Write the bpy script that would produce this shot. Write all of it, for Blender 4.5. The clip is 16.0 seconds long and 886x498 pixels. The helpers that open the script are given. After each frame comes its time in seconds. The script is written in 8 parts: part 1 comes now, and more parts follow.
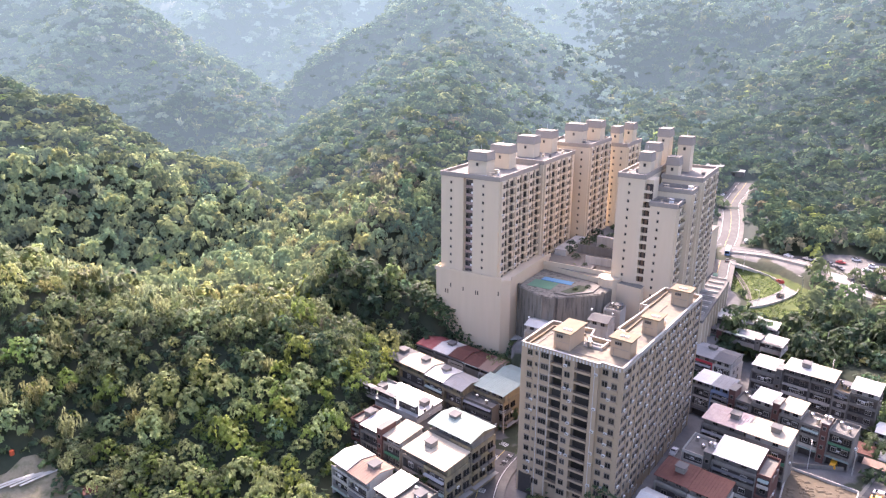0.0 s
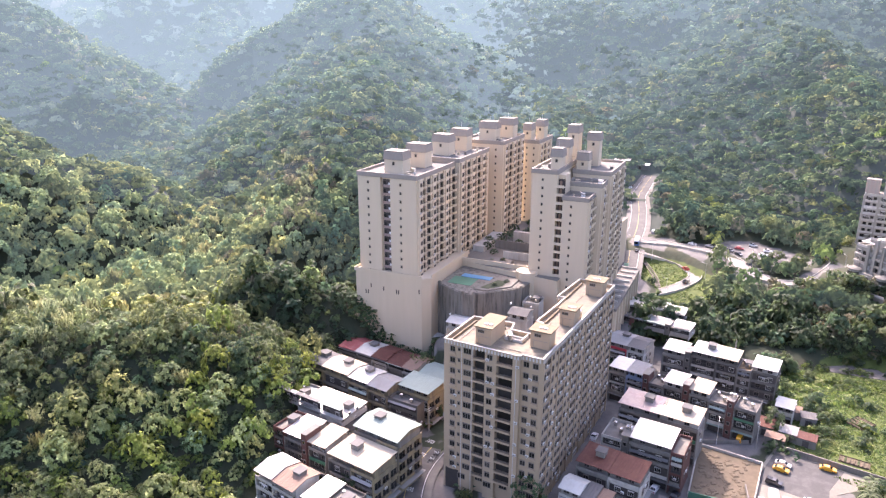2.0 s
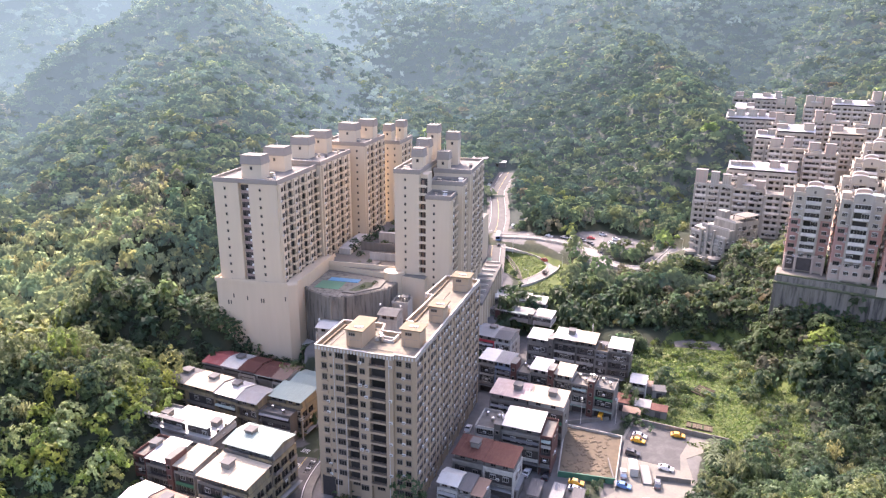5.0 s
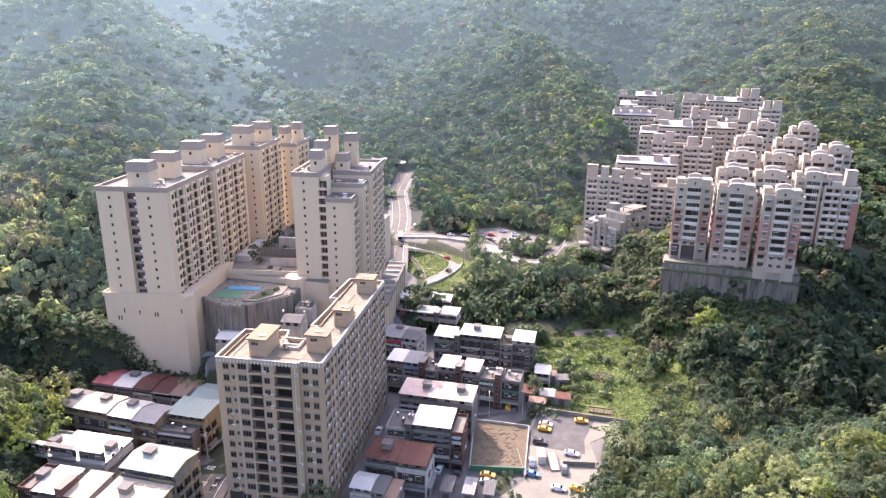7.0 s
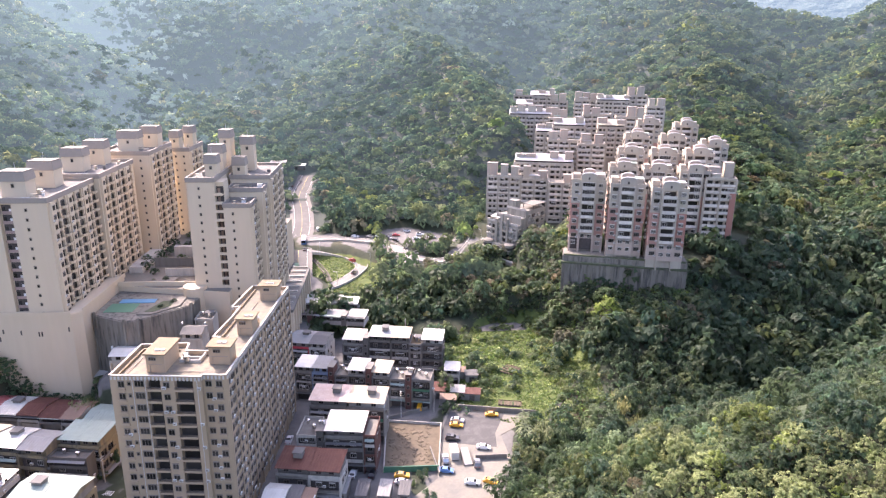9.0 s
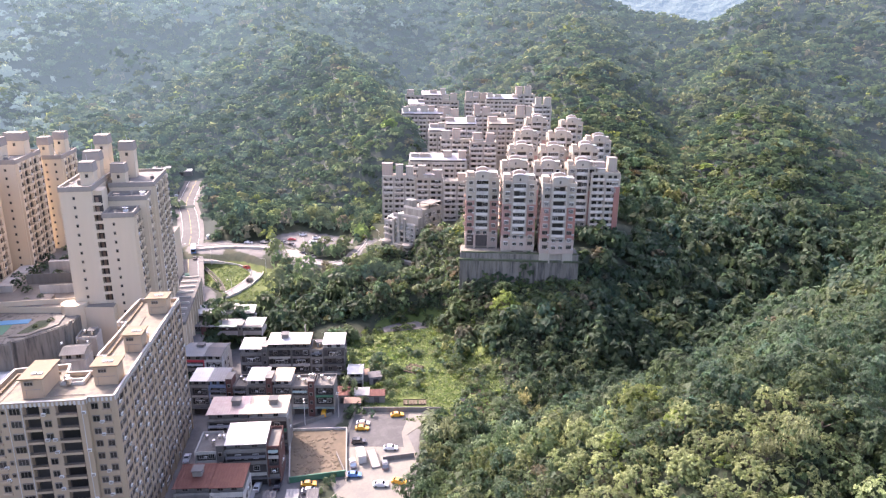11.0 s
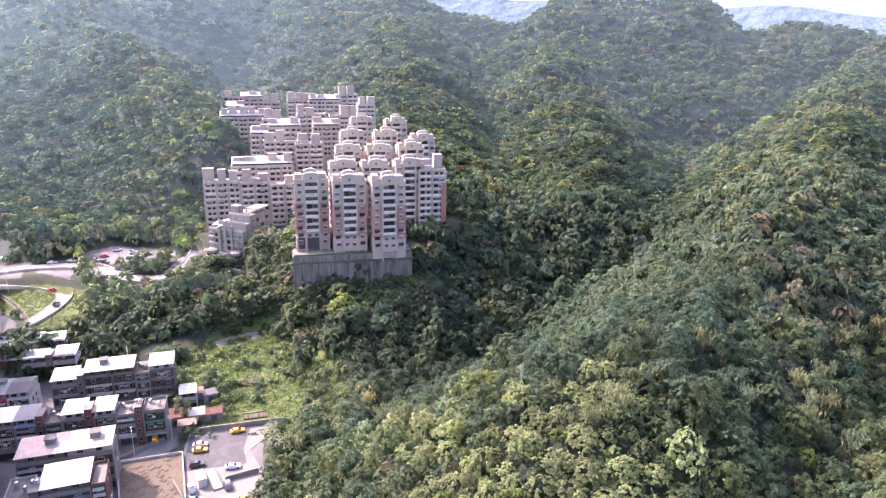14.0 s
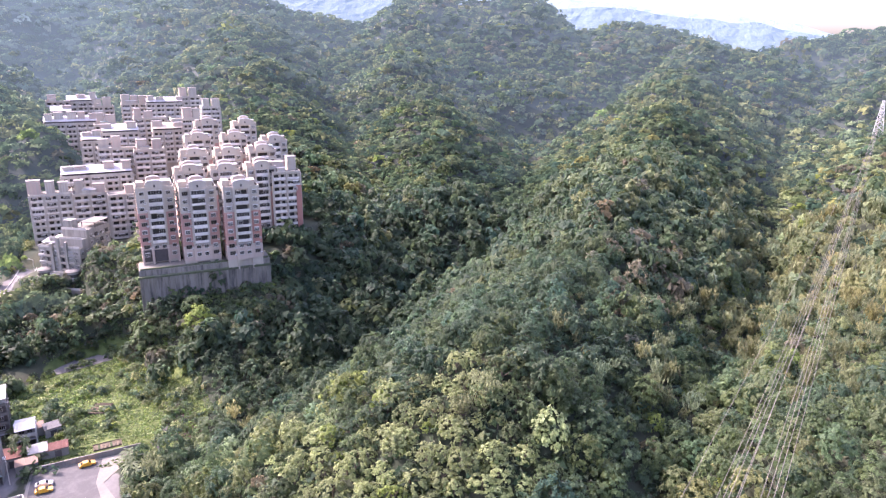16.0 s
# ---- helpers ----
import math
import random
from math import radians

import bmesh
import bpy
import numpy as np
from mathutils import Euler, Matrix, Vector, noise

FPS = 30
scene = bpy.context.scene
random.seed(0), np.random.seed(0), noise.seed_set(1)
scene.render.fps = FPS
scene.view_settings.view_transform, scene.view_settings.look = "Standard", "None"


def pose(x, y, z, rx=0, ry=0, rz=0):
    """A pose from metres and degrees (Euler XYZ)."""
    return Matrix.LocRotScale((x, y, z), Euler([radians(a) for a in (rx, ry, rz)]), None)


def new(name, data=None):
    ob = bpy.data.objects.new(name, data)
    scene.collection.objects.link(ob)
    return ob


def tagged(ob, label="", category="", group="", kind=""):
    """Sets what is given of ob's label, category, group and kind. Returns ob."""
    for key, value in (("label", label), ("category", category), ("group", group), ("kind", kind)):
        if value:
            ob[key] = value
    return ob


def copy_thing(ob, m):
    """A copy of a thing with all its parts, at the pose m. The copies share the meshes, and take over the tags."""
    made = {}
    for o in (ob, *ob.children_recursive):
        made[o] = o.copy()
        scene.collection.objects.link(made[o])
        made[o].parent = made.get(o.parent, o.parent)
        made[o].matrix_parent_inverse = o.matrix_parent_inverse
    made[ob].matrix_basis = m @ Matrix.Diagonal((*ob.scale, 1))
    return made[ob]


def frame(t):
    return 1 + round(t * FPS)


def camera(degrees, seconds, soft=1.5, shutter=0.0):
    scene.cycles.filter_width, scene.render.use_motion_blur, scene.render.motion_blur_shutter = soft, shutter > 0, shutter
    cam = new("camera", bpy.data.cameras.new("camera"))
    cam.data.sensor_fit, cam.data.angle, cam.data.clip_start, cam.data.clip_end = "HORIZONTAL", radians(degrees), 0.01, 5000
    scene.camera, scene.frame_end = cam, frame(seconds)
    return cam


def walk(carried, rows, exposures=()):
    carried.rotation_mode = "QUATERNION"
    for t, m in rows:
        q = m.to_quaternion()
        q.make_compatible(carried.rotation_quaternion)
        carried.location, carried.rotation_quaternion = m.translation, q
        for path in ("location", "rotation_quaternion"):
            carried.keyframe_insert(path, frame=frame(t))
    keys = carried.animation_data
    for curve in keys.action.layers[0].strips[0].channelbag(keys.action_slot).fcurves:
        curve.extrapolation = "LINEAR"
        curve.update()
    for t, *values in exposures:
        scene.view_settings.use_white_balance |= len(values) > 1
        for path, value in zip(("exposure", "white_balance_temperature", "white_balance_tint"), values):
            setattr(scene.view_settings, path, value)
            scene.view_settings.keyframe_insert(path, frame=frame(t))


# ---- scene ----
FOV = 66.32
EYE = (0.0, 0.0, 120.0)
cam = camera(FOV, 16.0, soft=1.3)
# seconds, yaw, pitch, roll: the drone hovers and turns to the right
TURN = [
    (0, 0.10, -17.13, -0.16), (0.5, -1.67, -17.15, -0.13), (1, -3.46, -17.14, -0.12), (1.5, -5.22, -17.16, -0.12), (2, -7.03, -17.19, -0.16),
    (2.5, -8.88, -17.19, -0.25), (3, -10.79, -17.17, -0.32), (3.5, -12.72, -17.14, -0.38), (4, -14.66, -17.10, -0.45), (6.5, -25.10, -16.93, -0.53),
    (7, -27.26, -16.90, -0.53), (7.5, -29.32, -16.88, -0.54), (8, -31.39, -16.85, -0.55), (8.5, -33.44, -16.82, -0.55), (9, -35.59, -16.78, -0.60),
    (11.5, -46.81, -16.62, -0.67), (12, -49.13, -16.59, -0.68), (12.5, -51.52, -16.56, -0.77), (13, -53.99, -16.53, -0.89), (13.5, -56.53, -16.51, -0.88),
    (14, -59.05, -16.48, -0.85), (14.5, -61.78, -16.45, -0.82), (15, -64.81, -16.43, -0.74), (15.5, -67.88, -16.42, -0.72), (16, -71.32, -16.40, -0.68)]
LIGHT = [(0.0, 2.24, 6650, 31), (8.0, 2.15, 6700, 29), (12.0, 2.26, 6550, 32), (14.0, 2.34, 6400, 40), (16.0, 2.38, 6250, 41)]  # seconds, stops, kelvin, tint
walk(cam, [(t, pose(*EYE, 90 + p, r, y)) for t, y, p, r in TURN], LIGHT)

# ---- daylight ----
SUN_EL, SUN_AZ = 41.0, -1.5
world = bpy.data.worlds.new("sky")
scene.world = world
world.use_nodes = True
wn = world.node_tree.nodes
sky = wn.new("ShaderNodeTexSky")
sky.sky_type = "NISHITA"
sky.sun_disc = False
sky.sun_elevation, sky.sun_rotation = radians(SUN_EL), radians(SUN_AZ)
sky.altitude, sky.air_density, sky.dust_density, sky.ozone_density = 100, 1.0, 4.0, 1.0
world.node_tree.links.new(sky.outputs[0], wn["Background"].inputs[0])
wn["Background"].inputs[1].default_value = 0.15
sun = new("sun", bpy.data.lights.new("sun", "SUN"))
sun.data.energy, sun.data.angle, sun.data.color = 2.1, radians(0.7), (1.0, 0.93, 0.83)
sun.matrix_world = pose(0, 0, 400, 90 - SUN_EL, 0, 180 - SUN_AZ)

# ---- materials ----
def mat(name, col, rough=0.8, metal=0.0, var=0.18, s1=0.15, s2=1.6, bump=0.15, dirt=None, dirt_amt=0.0, streak=False, rand=0.0, spec=0.4):
    """A worn surface: broad stains and fine grain over one base colour, with a fine relief."""
    m = bpy.data.materials.new(name)
    m.use_nodes = True
    n, l = m.node_tree.nodes, m.node_tree.links
    b = n["Principled BSDF"]
    b.inputs["Roughness"].default_value, b.inputs["Metallic"].default_value = rough, metal
    b.inputs["Specular IOR Level"].default_value = spec
    geo = n.new("ShaderNodeNewGeometry")
    big, small = n.new("ShaderNodeTexNoise"), n.new("ShaderNodeTexNoise")
    big.inputs["Scale"].default_value, small.inputs["Scale"].default_value = s1, s2
    big.inputs["Detail"].default_value, small.inputs["Detail"].default_value = 6, 5
    src = geo.outputs["Position"]
    if streak:
        mp = n.new("ShaderNodeMapping")
        mp.inputs["Scale"].default_value = (1.0, 1.0, 0.12)
        l.new(src, mp.inputs[0])
        src = mp.outputs[0]
    l.new(src, big.inputs["Vector"]), l.new(src, small.inputs["Vector"])
    mul = n.new("ShaderNodeMath")
    mul.operation = "MULTIPLY_ADD"
    add = n.new("ShaderNodeMath")
    add.operation = "ADD"
    l.new(big.outputs["Fac"], add.inputs[0]), l.new(small.outputs["Fac"], add.inputs[1])
    l.new(add.outputs[0], mul.inputs[0])
    mul.inputs[1].default_value, mul.inputs[2].default_value = var * 1.6, 1.0 - var * 1.6
    hsv = n.new("ShaderNodeHueSaturation")
    hsv.inputs["Color"].default_value = (*col, 1)
    l.new(mul.outputs[0], hsv.inputs["Value"])
    out = hsv.outputs[0]
    if rand:
        oi, mr = n.new("ShaderNodeObjectInfo"), n.new("ShaderNodeMapRange")
        l.new(oi.outputs["Random"], mr.inputs[0])
        mr.inputs[3].default_value, mr.inputs[4].default_value = 1 - rand, 1 + rand
        h2 = n.new("ShaderNodeHueSaturation")
        l.new(out, h2.inputs["Color"]), l.new(mr.outputs[0], h2.inputs["Value"])
        out = h2.outputs[0]
    if dirt:
        ramp, mix = n.new("ShaderNodeValToRGB"), n.new("ShaderNodeMix")
        ramp.color_ramp.elements[0].position, ramp.color_ramp.elements[1].position = 0.48, 0.66
        d = n.new("ShaderNodeTexNoise")
        d.inputs["Scale"].default_value, d.inputs["Detail"].default_value, d.inputs["Roughness"].default_value = s1 * 3, 8, 0.65
        l.new(src, d.inputs["Vector"])
        l.new(d.outputs["Fac"], ramp.inputs[0])
        mix.data_type = "RGBA"
        sc = n.new("ShaderNodeMath")
        sc.operation = "MULTIPLY"
        sc.inputs[1].default_value = dirt_amt
        l.new(ramp.outputs[0], sc.inputs[0]), l.new(sc.outputs[0], mix.inputs[0])
        l.new(out, mix.inputs[6])
        mix.inputs[7].default_value = (*dirt, 1)
        out = mix.outputs[2]
    l.new(out, b.inputs["Base Color"])
    if bump:
        bp = n.new("ShaderNodeBump")
        bp.inputs["Strength"].default_value, bp.inputs["Distance"].default_value = bump, 0.08
        l.new(small.outputs["Fac"], bp.inputs["Height"]), l.new(bp.outputs[0], b.inputs["Normal"])
    return m


rng = np.random.default_rng(5)
# colour of the haze that far leaves and ground give off
HAZE_TINT = (0.083, 0.119, 0.137)


def leaf_mat(name, gloss=0.35, trans=0.3, rand=0.0, glow=0.0, grain=4.5):
    """Foliage: the colour of each plant is carried by its leaves, light shines through them a little; glow is painted
    haze.
    """
    m = bpy.data.materials.new(name)
    m.use_nodes = True
    n, l = m.node_tree.nodes, m.node_tree.links
    b, out = n["Principled BSDF"], n["Material Output"]
    b.inputs["Roughness"].default_value = 0.6
    b.inputs["Specular IOR Level"].default_value = gloss
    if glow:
        b.inputs["Emission Color"].default_value, b.inputs["Emission Strength"].default_value = (*HAZE_TINT, 1), glow / (1 - trans)
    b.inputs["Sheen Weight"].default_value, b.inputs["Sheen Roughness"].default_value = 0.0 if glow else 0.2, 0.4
    at = n.new("ShaderNodeAttribute")
    at.attribute_name = "tint"
    geo = n.new("ShaderNodeNewGeometry")
    spots, spread_ = n.new("ShaderNodeTexNoise"), n.new("ShaderNodeMapRange")
    spots.inputs["Scale"].default_value, spots.inputs["Detail"].default_value = grain, 2
    # hazed leaves vary less in tone: contrast lost to haze, put into colour
    spread_.inputs[1].default_value, spread_.inputs[2].default_value, spread_.inputs[3].default_value, spread_.inputs[4].default_value = 0.34, 0.66, 0.85 if glow else 0.6, 1.15 if glow else 1.4
    mottled = n.new("ShaderNodeMath")
    mottled.operation = "MULTIPLY"
    l.new(geo.outputs["Position"], spots.inputs["Vector"]), l.new(spots.outputs["Fac"], spread_.inputs[0])
    mr = n.new("ShaderNodeMapRange")
    mr.inputs[3].default_value, mr.inputs[4].default_value = (0.93, 1.07) if glow else (0.8, 1.22)
    l.new(geo.outputs["Random Per Island"], mr.inputs[0])
    hsv = n.new("ShaderNodeHueSaturation")
    l.new(mr.outputs[0], mottled.inputs[0]), l.new(spread_.outputs[0], mottled.inputs[1])
    l.new(at.outputs["Color"], hsv.inputs["Color"]), l.new(mottled.outputs[0], hsv.inputs["Value"])
    col = hsv.outputs[0]
    if rand:
        oi, m2, h2 = n.new("ShaderNodeObjectInfo"), n.new("ShaderNodeMapRange"), n.new("ShaderNodeHueSaturation")
        m2.inputs[3].default_value, m2.inputs[4].default_value = 1 - rand, 1 + rand
        l.new(oi.outputs["Random"], m2.inputs[0]), l.new(m2.outputs[0], h2.inputs["Value"]), l.new(col, h2.inputs["Color"])
        col = h2.outputs[0]
    tr, mix = n.new("ShaderNodeBsdfTranslucent"), n.new("ShaderNodeMixShader")
    l.new(col, b.inputs["Base Color"])
    mix.inputs[0].default_value = trans
    tr_hsv = n.new("ShaderNodeHueSaturation")
    tr_hsv.inputs["Value"].default_value, tr_hsv.inputs["Saturation"].default_value = 1.6, 0.95
    l.new(col, tr_hsv.inputs["Color"])
    l.new(tr_hsv.outputs[0], tr.inputs["Color"])
    l.new(b.outputs[0], mix.inputs[1]), l.new(tr.outputs[0], mix.inputs[2]), l.new(mix.outputs[0], out.inputs["Surface"])
    return m


LEAF = leaf_mat("foliage", 0.3, 0.55)
LEAF_NEAR = leaf_mat("foliage_near", 0.3, 0.55, 0.25)
# hill haze as painted emission, one strength per distance band and bearing sector (degrees)
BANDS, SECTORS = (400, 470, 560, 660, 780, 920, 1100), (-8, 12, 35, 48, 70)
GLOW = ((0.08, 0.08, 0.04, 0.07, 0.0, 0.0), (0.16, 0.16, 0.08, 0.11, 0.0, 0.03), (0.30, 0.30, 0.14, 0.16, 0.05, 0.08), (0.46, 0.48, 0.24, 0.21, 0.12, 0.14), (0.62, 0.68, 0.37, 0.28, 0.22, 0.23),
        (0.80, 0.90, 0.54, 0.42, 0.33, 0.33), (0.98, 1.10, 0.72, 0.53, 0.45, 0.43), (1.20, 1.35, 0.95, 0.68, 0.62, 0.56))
LEAF_FAR = [leaf_mat("painted_haze_foliage", 0.0, 0.5, glow=g, grain=0.9) for row in GLOW for g in row]


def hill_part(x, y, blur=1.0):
    """Which step of painted haze a place gets; neighbours run into one another tree by tree."""
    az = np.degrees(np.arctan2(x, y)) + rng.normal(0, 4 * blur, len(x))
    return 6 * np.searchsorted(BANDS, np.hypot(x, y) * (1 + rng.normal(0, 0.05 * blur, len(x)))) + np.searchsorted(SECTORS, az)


BARK = mat("bark", (0.12, 0.095, 0.07), 0.9, var=0.3, s1=0.6, s2=4)
GRASS = mat("meadow_grass", (0.05, 0.07, 0.02), 0.9, var=0.5, s1=0.07, s2=0.9, bump=0.8, dirt=(0.05, 0.075, 0.03), dirt_amt=0.85)
ASPHALT = mat("asphalt", (0.078, 0.075, 0.072), 0.85, var=0.25, s1=0.08, s2=2.0, dirt=(0.15, 0.145, 0.135), dirt_amt=0.5)
LOTGREY = mat("worn_lot_surface", (0.205, 0.19, 0.155), 0.9, var=0.25, s1=0.05, s2=1.4, dirt=(0.15, 0.145, 0.13), dirt_amt=0.8)
CONCRETE_ROAD = mat("pale_concrete_paving", (0.20, 0.19, 0.172), 0.85, var=0.22, s1=0.1, s2=1.5, dirt=(0.16, 0.15, 0.135), dirt_amt=0.7)
ROADLINE = mat("road_paint", (0.7, 0.7, 0.68), 0.7, var=0.2, s1=0.5, s2=3, bump=0.02)
YELLOWLINE = mat("yellow_road_paint", (0.6, 0.45, 0.12), 0.7, var=0.2, s1=0.5, s2=3, bump=0.02)
BEIGE = mat("beige_tile_wall", (0.40, 0.298, 0.198), 0.7, var=0.12, s1=0.05, s2=0.8, bump=0.05, dirt=(0.33, 0.265, 0.19), dirt_amt=0.3, streak=True)
CREAM = mat("cream_tile_wall", (0.56, 0.462, 0.332), 0.65, var=0.08, s1=0.04, s2=0.6, bump=0.04, dirt=(0.52, 0.44, 0.36), dirt_amt=0.22, streak=True)
YCREAM = mat("yellow_cream_wall", (0.555, 0.462, 0.328), 0.65, var=0.08, s1=0.04, s2=0.6, bump=0.04, dirt=(0.5, 0.4, 0.28), dirt_amt=0.2, streak=True)
GREYTRIM = mat("grey_parapet_tile", (0.27, 0.235, 0.20), 0.75, var=0.15, s1=0.1, s2=1.0)
PINK = mat("pink_tile_wall", (0.44, 0.348, 0.282), 0.7, var=0.16, s1=0.07, s2=0.9, dirt=(0.33, 0.25, 0.23), dirt_amt=0.4, streak=True)
PINKGREY = mat("grey_pink_wall", (0.41, 0.36, 0.285), 0.75, var=0.18, s1=0.07, s2=0.9, dirt=(0.3, 0.27, 0.26), dirt_amt=0.45, streak=True)
SALMON = mat("salmon_tile_wall", (0.40, 0.225, 0.18), 0.75, var=0.2, s1=0.1, s2=1.2, dirt=(0.26, 0.16, 0.14), dirt_amt=0.4, streak=True)
REDTILE = mat("brick_red_tile", (0.36, 0.17, 0.13), 0.75, var=0.2, s1=0.1, s2=1.2, dirt=(0.2, 0.11, 0.09), dirt_amt=0.4, streak=True)
ROOFCON = mat("weathered_roof_concrete", (0.18, 0.165, 0.138), 0.85, var=0.3, s1=0.12, s2=0.9, dirt=(0.17, 0.15, 0.125), dirt_amt=0.7)
TOWERDECK = mat("patchy_cream_roof_screed", (0.20, 0.172, 0.122), 0.85, var=0.3, s1=0.16, s2=0.9, dirt=(0.115, 0.105, 0.095), dirt_amt=0.9)
TANROOF = mat("tan_roof_tile", (0.185, 0.138, 0.080), 0.8, var=0.15, s1=0.2, s2=1.2, dirt=(0.13, 0.10, 0.065), dirt_amt=0.5)
OLDCON = mat("stained_retaining_concrete", (0.205, 0.185, 0.152), 0.9, var=0.35, s1=0.2, s2=0.9, dirt=(0.045, 0.045, 0.04), dirt_amt=0.9, streak=True)
GREYWALL = mat("grey_cement_wall", (0.205, 0.188, 0.165), 0.85, var=0.25, s1=0.12, s2=1.0, dirt=(0.13, 0.12, 0.11), dirt_amt=0.6, streak=True, rand=0.15)
DARKWALL = mat("dark_grey_wall", (0.125, 0.114, 0.10), 0.85, var=0.25, s1=0.12, s2=1.0, streak=True, rand=0.15)
PALEWALL = mat("pale_cement_wall", (0.45, 0.42, 0.37), 0.8, var=0.2, s1=0.12, s2=1.0, dirt=(0.25, 0.23, 0.21), dirt_amt=0.5, streak=True, rand=0.12)
MUSTARD = mat("mustard_tile_wall", (0.26, 0.21, 0.125), 0.75, var=0.25, s1=0.12, s2=1.0, dirt=(0.11, 0.10, 0.085), dirt_amt=0.75, streak=True)
HOUSEGREY = mat("weathered_grey_house_wall", (0.30, 0.285, 0.245), 0.85, var=0.25, s1=0.15, s2=1.0, dirt=(0.14, 0.13, 0.11), dirt_amt=0.65, streak=True)
ESTATEGREY = mat("pinkish_grey_wall", (0.43, 0.395, 0.325), 0.8, var=0.2, s1=0.12, s2=1.0, dirt=(0.22, 0.2, 0.19), dirt_amt=0.55, streak=True)
BRICKRED = mat("dark_red_brick_wall", (0.13, 0.06, 0.048), 0.8, var=0.2, s1=0.2, s2=1.4, dirt=(0.12, 0.06, 0.05), dirt_amt=0.4, streak=True)
M_WHITE = mat("white_metal_sheet", (0.50, 0.49, 0.455), 0.45, 0.1, var=0.07, s1=0.15, s2=0.8, bump=0.03, dirt=(0.38, 0.35, 0.30), dirt_amt=0.45, spec=0.6)
M_CREAM = mat("cream_metal_sheet", (0.46, 0.39, 0.29), 0.75, 0.0, var=0.08, s1=0.15, s2=0.8, bump=0.03, dirt=(0.34, 0.31, 0.24), dirt_amt=0.4, spec=0.25)
M_GREEN = mat("pale_green_metal_sheet", (0.28, 0.335, 0.29), 0.75, 0.0, var=0.08, s1=0.15, s2=0.8, bump=0.03, dirt=(0.22, 0.27, 0.23), dirt_amt=0.4, spec=0.25)
M_GREY = mat("grey_metal_sheet", (0.27, 0.262, 0.248), 0.75, 0.0, var=0.12, s1=0.15, s2=0.8, bump=0.03, dirt=(0.22, 0.2, 0.18), dirt_amt=0.4)
M_DARK = mat("dark_grey_metal_sheet", (0.12, 0.115, 0.11), 0.8, 0.0, var=0.15, s1=0.15, s2=0.8, bump=0.03)
M_RED = mat("faded_red_metal_sheet", (0.33, 0.085, 0.075), 0.75, 0.0, var=0.15, s1=0.15, s2=0.8, bump=0.03, dirt=(0.4, 0.2, 0.18), dirt_amt=0.4)
M_RUST = mat("rust_brown_metal_sheet", (0.10, 0.034, 0.024), 0.75, 0.0, var=0.25, s1=0.2, s2=1.0, bump=0.05, dirt=(0.15, 0.06, 0.04), dirt_amt=0.6)
M_BROWN = mat("brown_metal_sheet", (0.25, 0.165, 0.12), 0.8, 0.0, var=0.15, s1=0.15, s2=0.8, bump=0.03, dirt=(0.26, 0.17, 0.12), dirt_amt=0.4)
M_PINK = mat("faded_pink_metal_sheet", (0.40, 0.315, 0.285), 0.5, 0.1, var=0.2, s1=0.2, s2=0.8, bump=0.03, dirt=(0.3, 0.2, 0.19), dirt_amt=0.5)
STEEL = mat("stainless_steel", (0.6, 0.6, 0.6), 0.25, 1.0, var=0.08, bump=0.0)
RAIL = mat("dark_railing_paint", (0.09, 0.08, 0.075), 0.6, 0.2, var=0.2, bump=0.0)
FRAME = mat("aluminium_frame", (0.24, 0.205, 0.175), 0.5, 0.3, var=0.12, bump=0.0, rand=0.2)
WHITEP = mat("white_painted_trim", (0.52, 0.49, 0.44), 0.6, var=0.1, bump=0.02)
ACBOX = mat("aircon_casing", (0.66, 0.65, 0.62), 0.55, var=0.12, bump=0.0, rand=0.15)
# dark fill: paints the shade of openings and recesses; also drain and ditch beds
SHADE = mat("painted_shade", (0.07, 0.06, 0.055), 0.9, var=0.35, s1=0.4, s2=1.5, bump=0.0, rand=0.4)
RUBBER = mat("tyre_rubber", (0.03, 0.03, 0.03), 0.85, var=0.1, bump=0.0)
MOSS = mat("moss_grown_concrete", (0.07, 0.085, 0.045), 0.95, var=0.4, s1=0.1, s2=0.9, bump=0.4, dirt=(0.14, 0.13, 0.11), dirt_amt=0.6, streak=True)
SOILBARE = mat("bare_brown_earth", (0.13, 0.102, 0.068), 0.95, var=0.3, s1=0.12, s2=0.9, bump=0.5, dirt=(0.16, 0.12, 0.08), dirt_amt=0.6)
GREENP = mat("green_painted_sheet", (0.06, 0.18, 0.11), 0.55, var=0.2)
BLUEP = mat("blue_pool_lining", (0.07, 0.25, 0.42), 0.4, var=0.15)
BLUEWALL = mat("blue_grey_painted_wall", (0.22, 0.27, 0.36), 0.7, var=0.15, s1=0.2, streak=True)
REDWALL = mat("red_painted_wall", (0.5, 0.06, 0.07), 0.65, var=0.15, s1=0.2, streak=True)
TARP = mat("pale_cloth_tarp", (0.5, 0.48, 0.42), 0.7, var=0.12)
ORANGE = mat("orange_plastic_drum", (0.6, 0.12, 0.05), 0.5, var=0.1)
WIRE = mat("bare_conductor_wire", (0.20, 0.18, 0.15), 0.7, 0.0, var=0.05, bump=0.0)
GALV = mat("galvanised_steel", (0.62, 0.62, 0.60), 0.5, 0.5, var=0.1, bump=0.0)


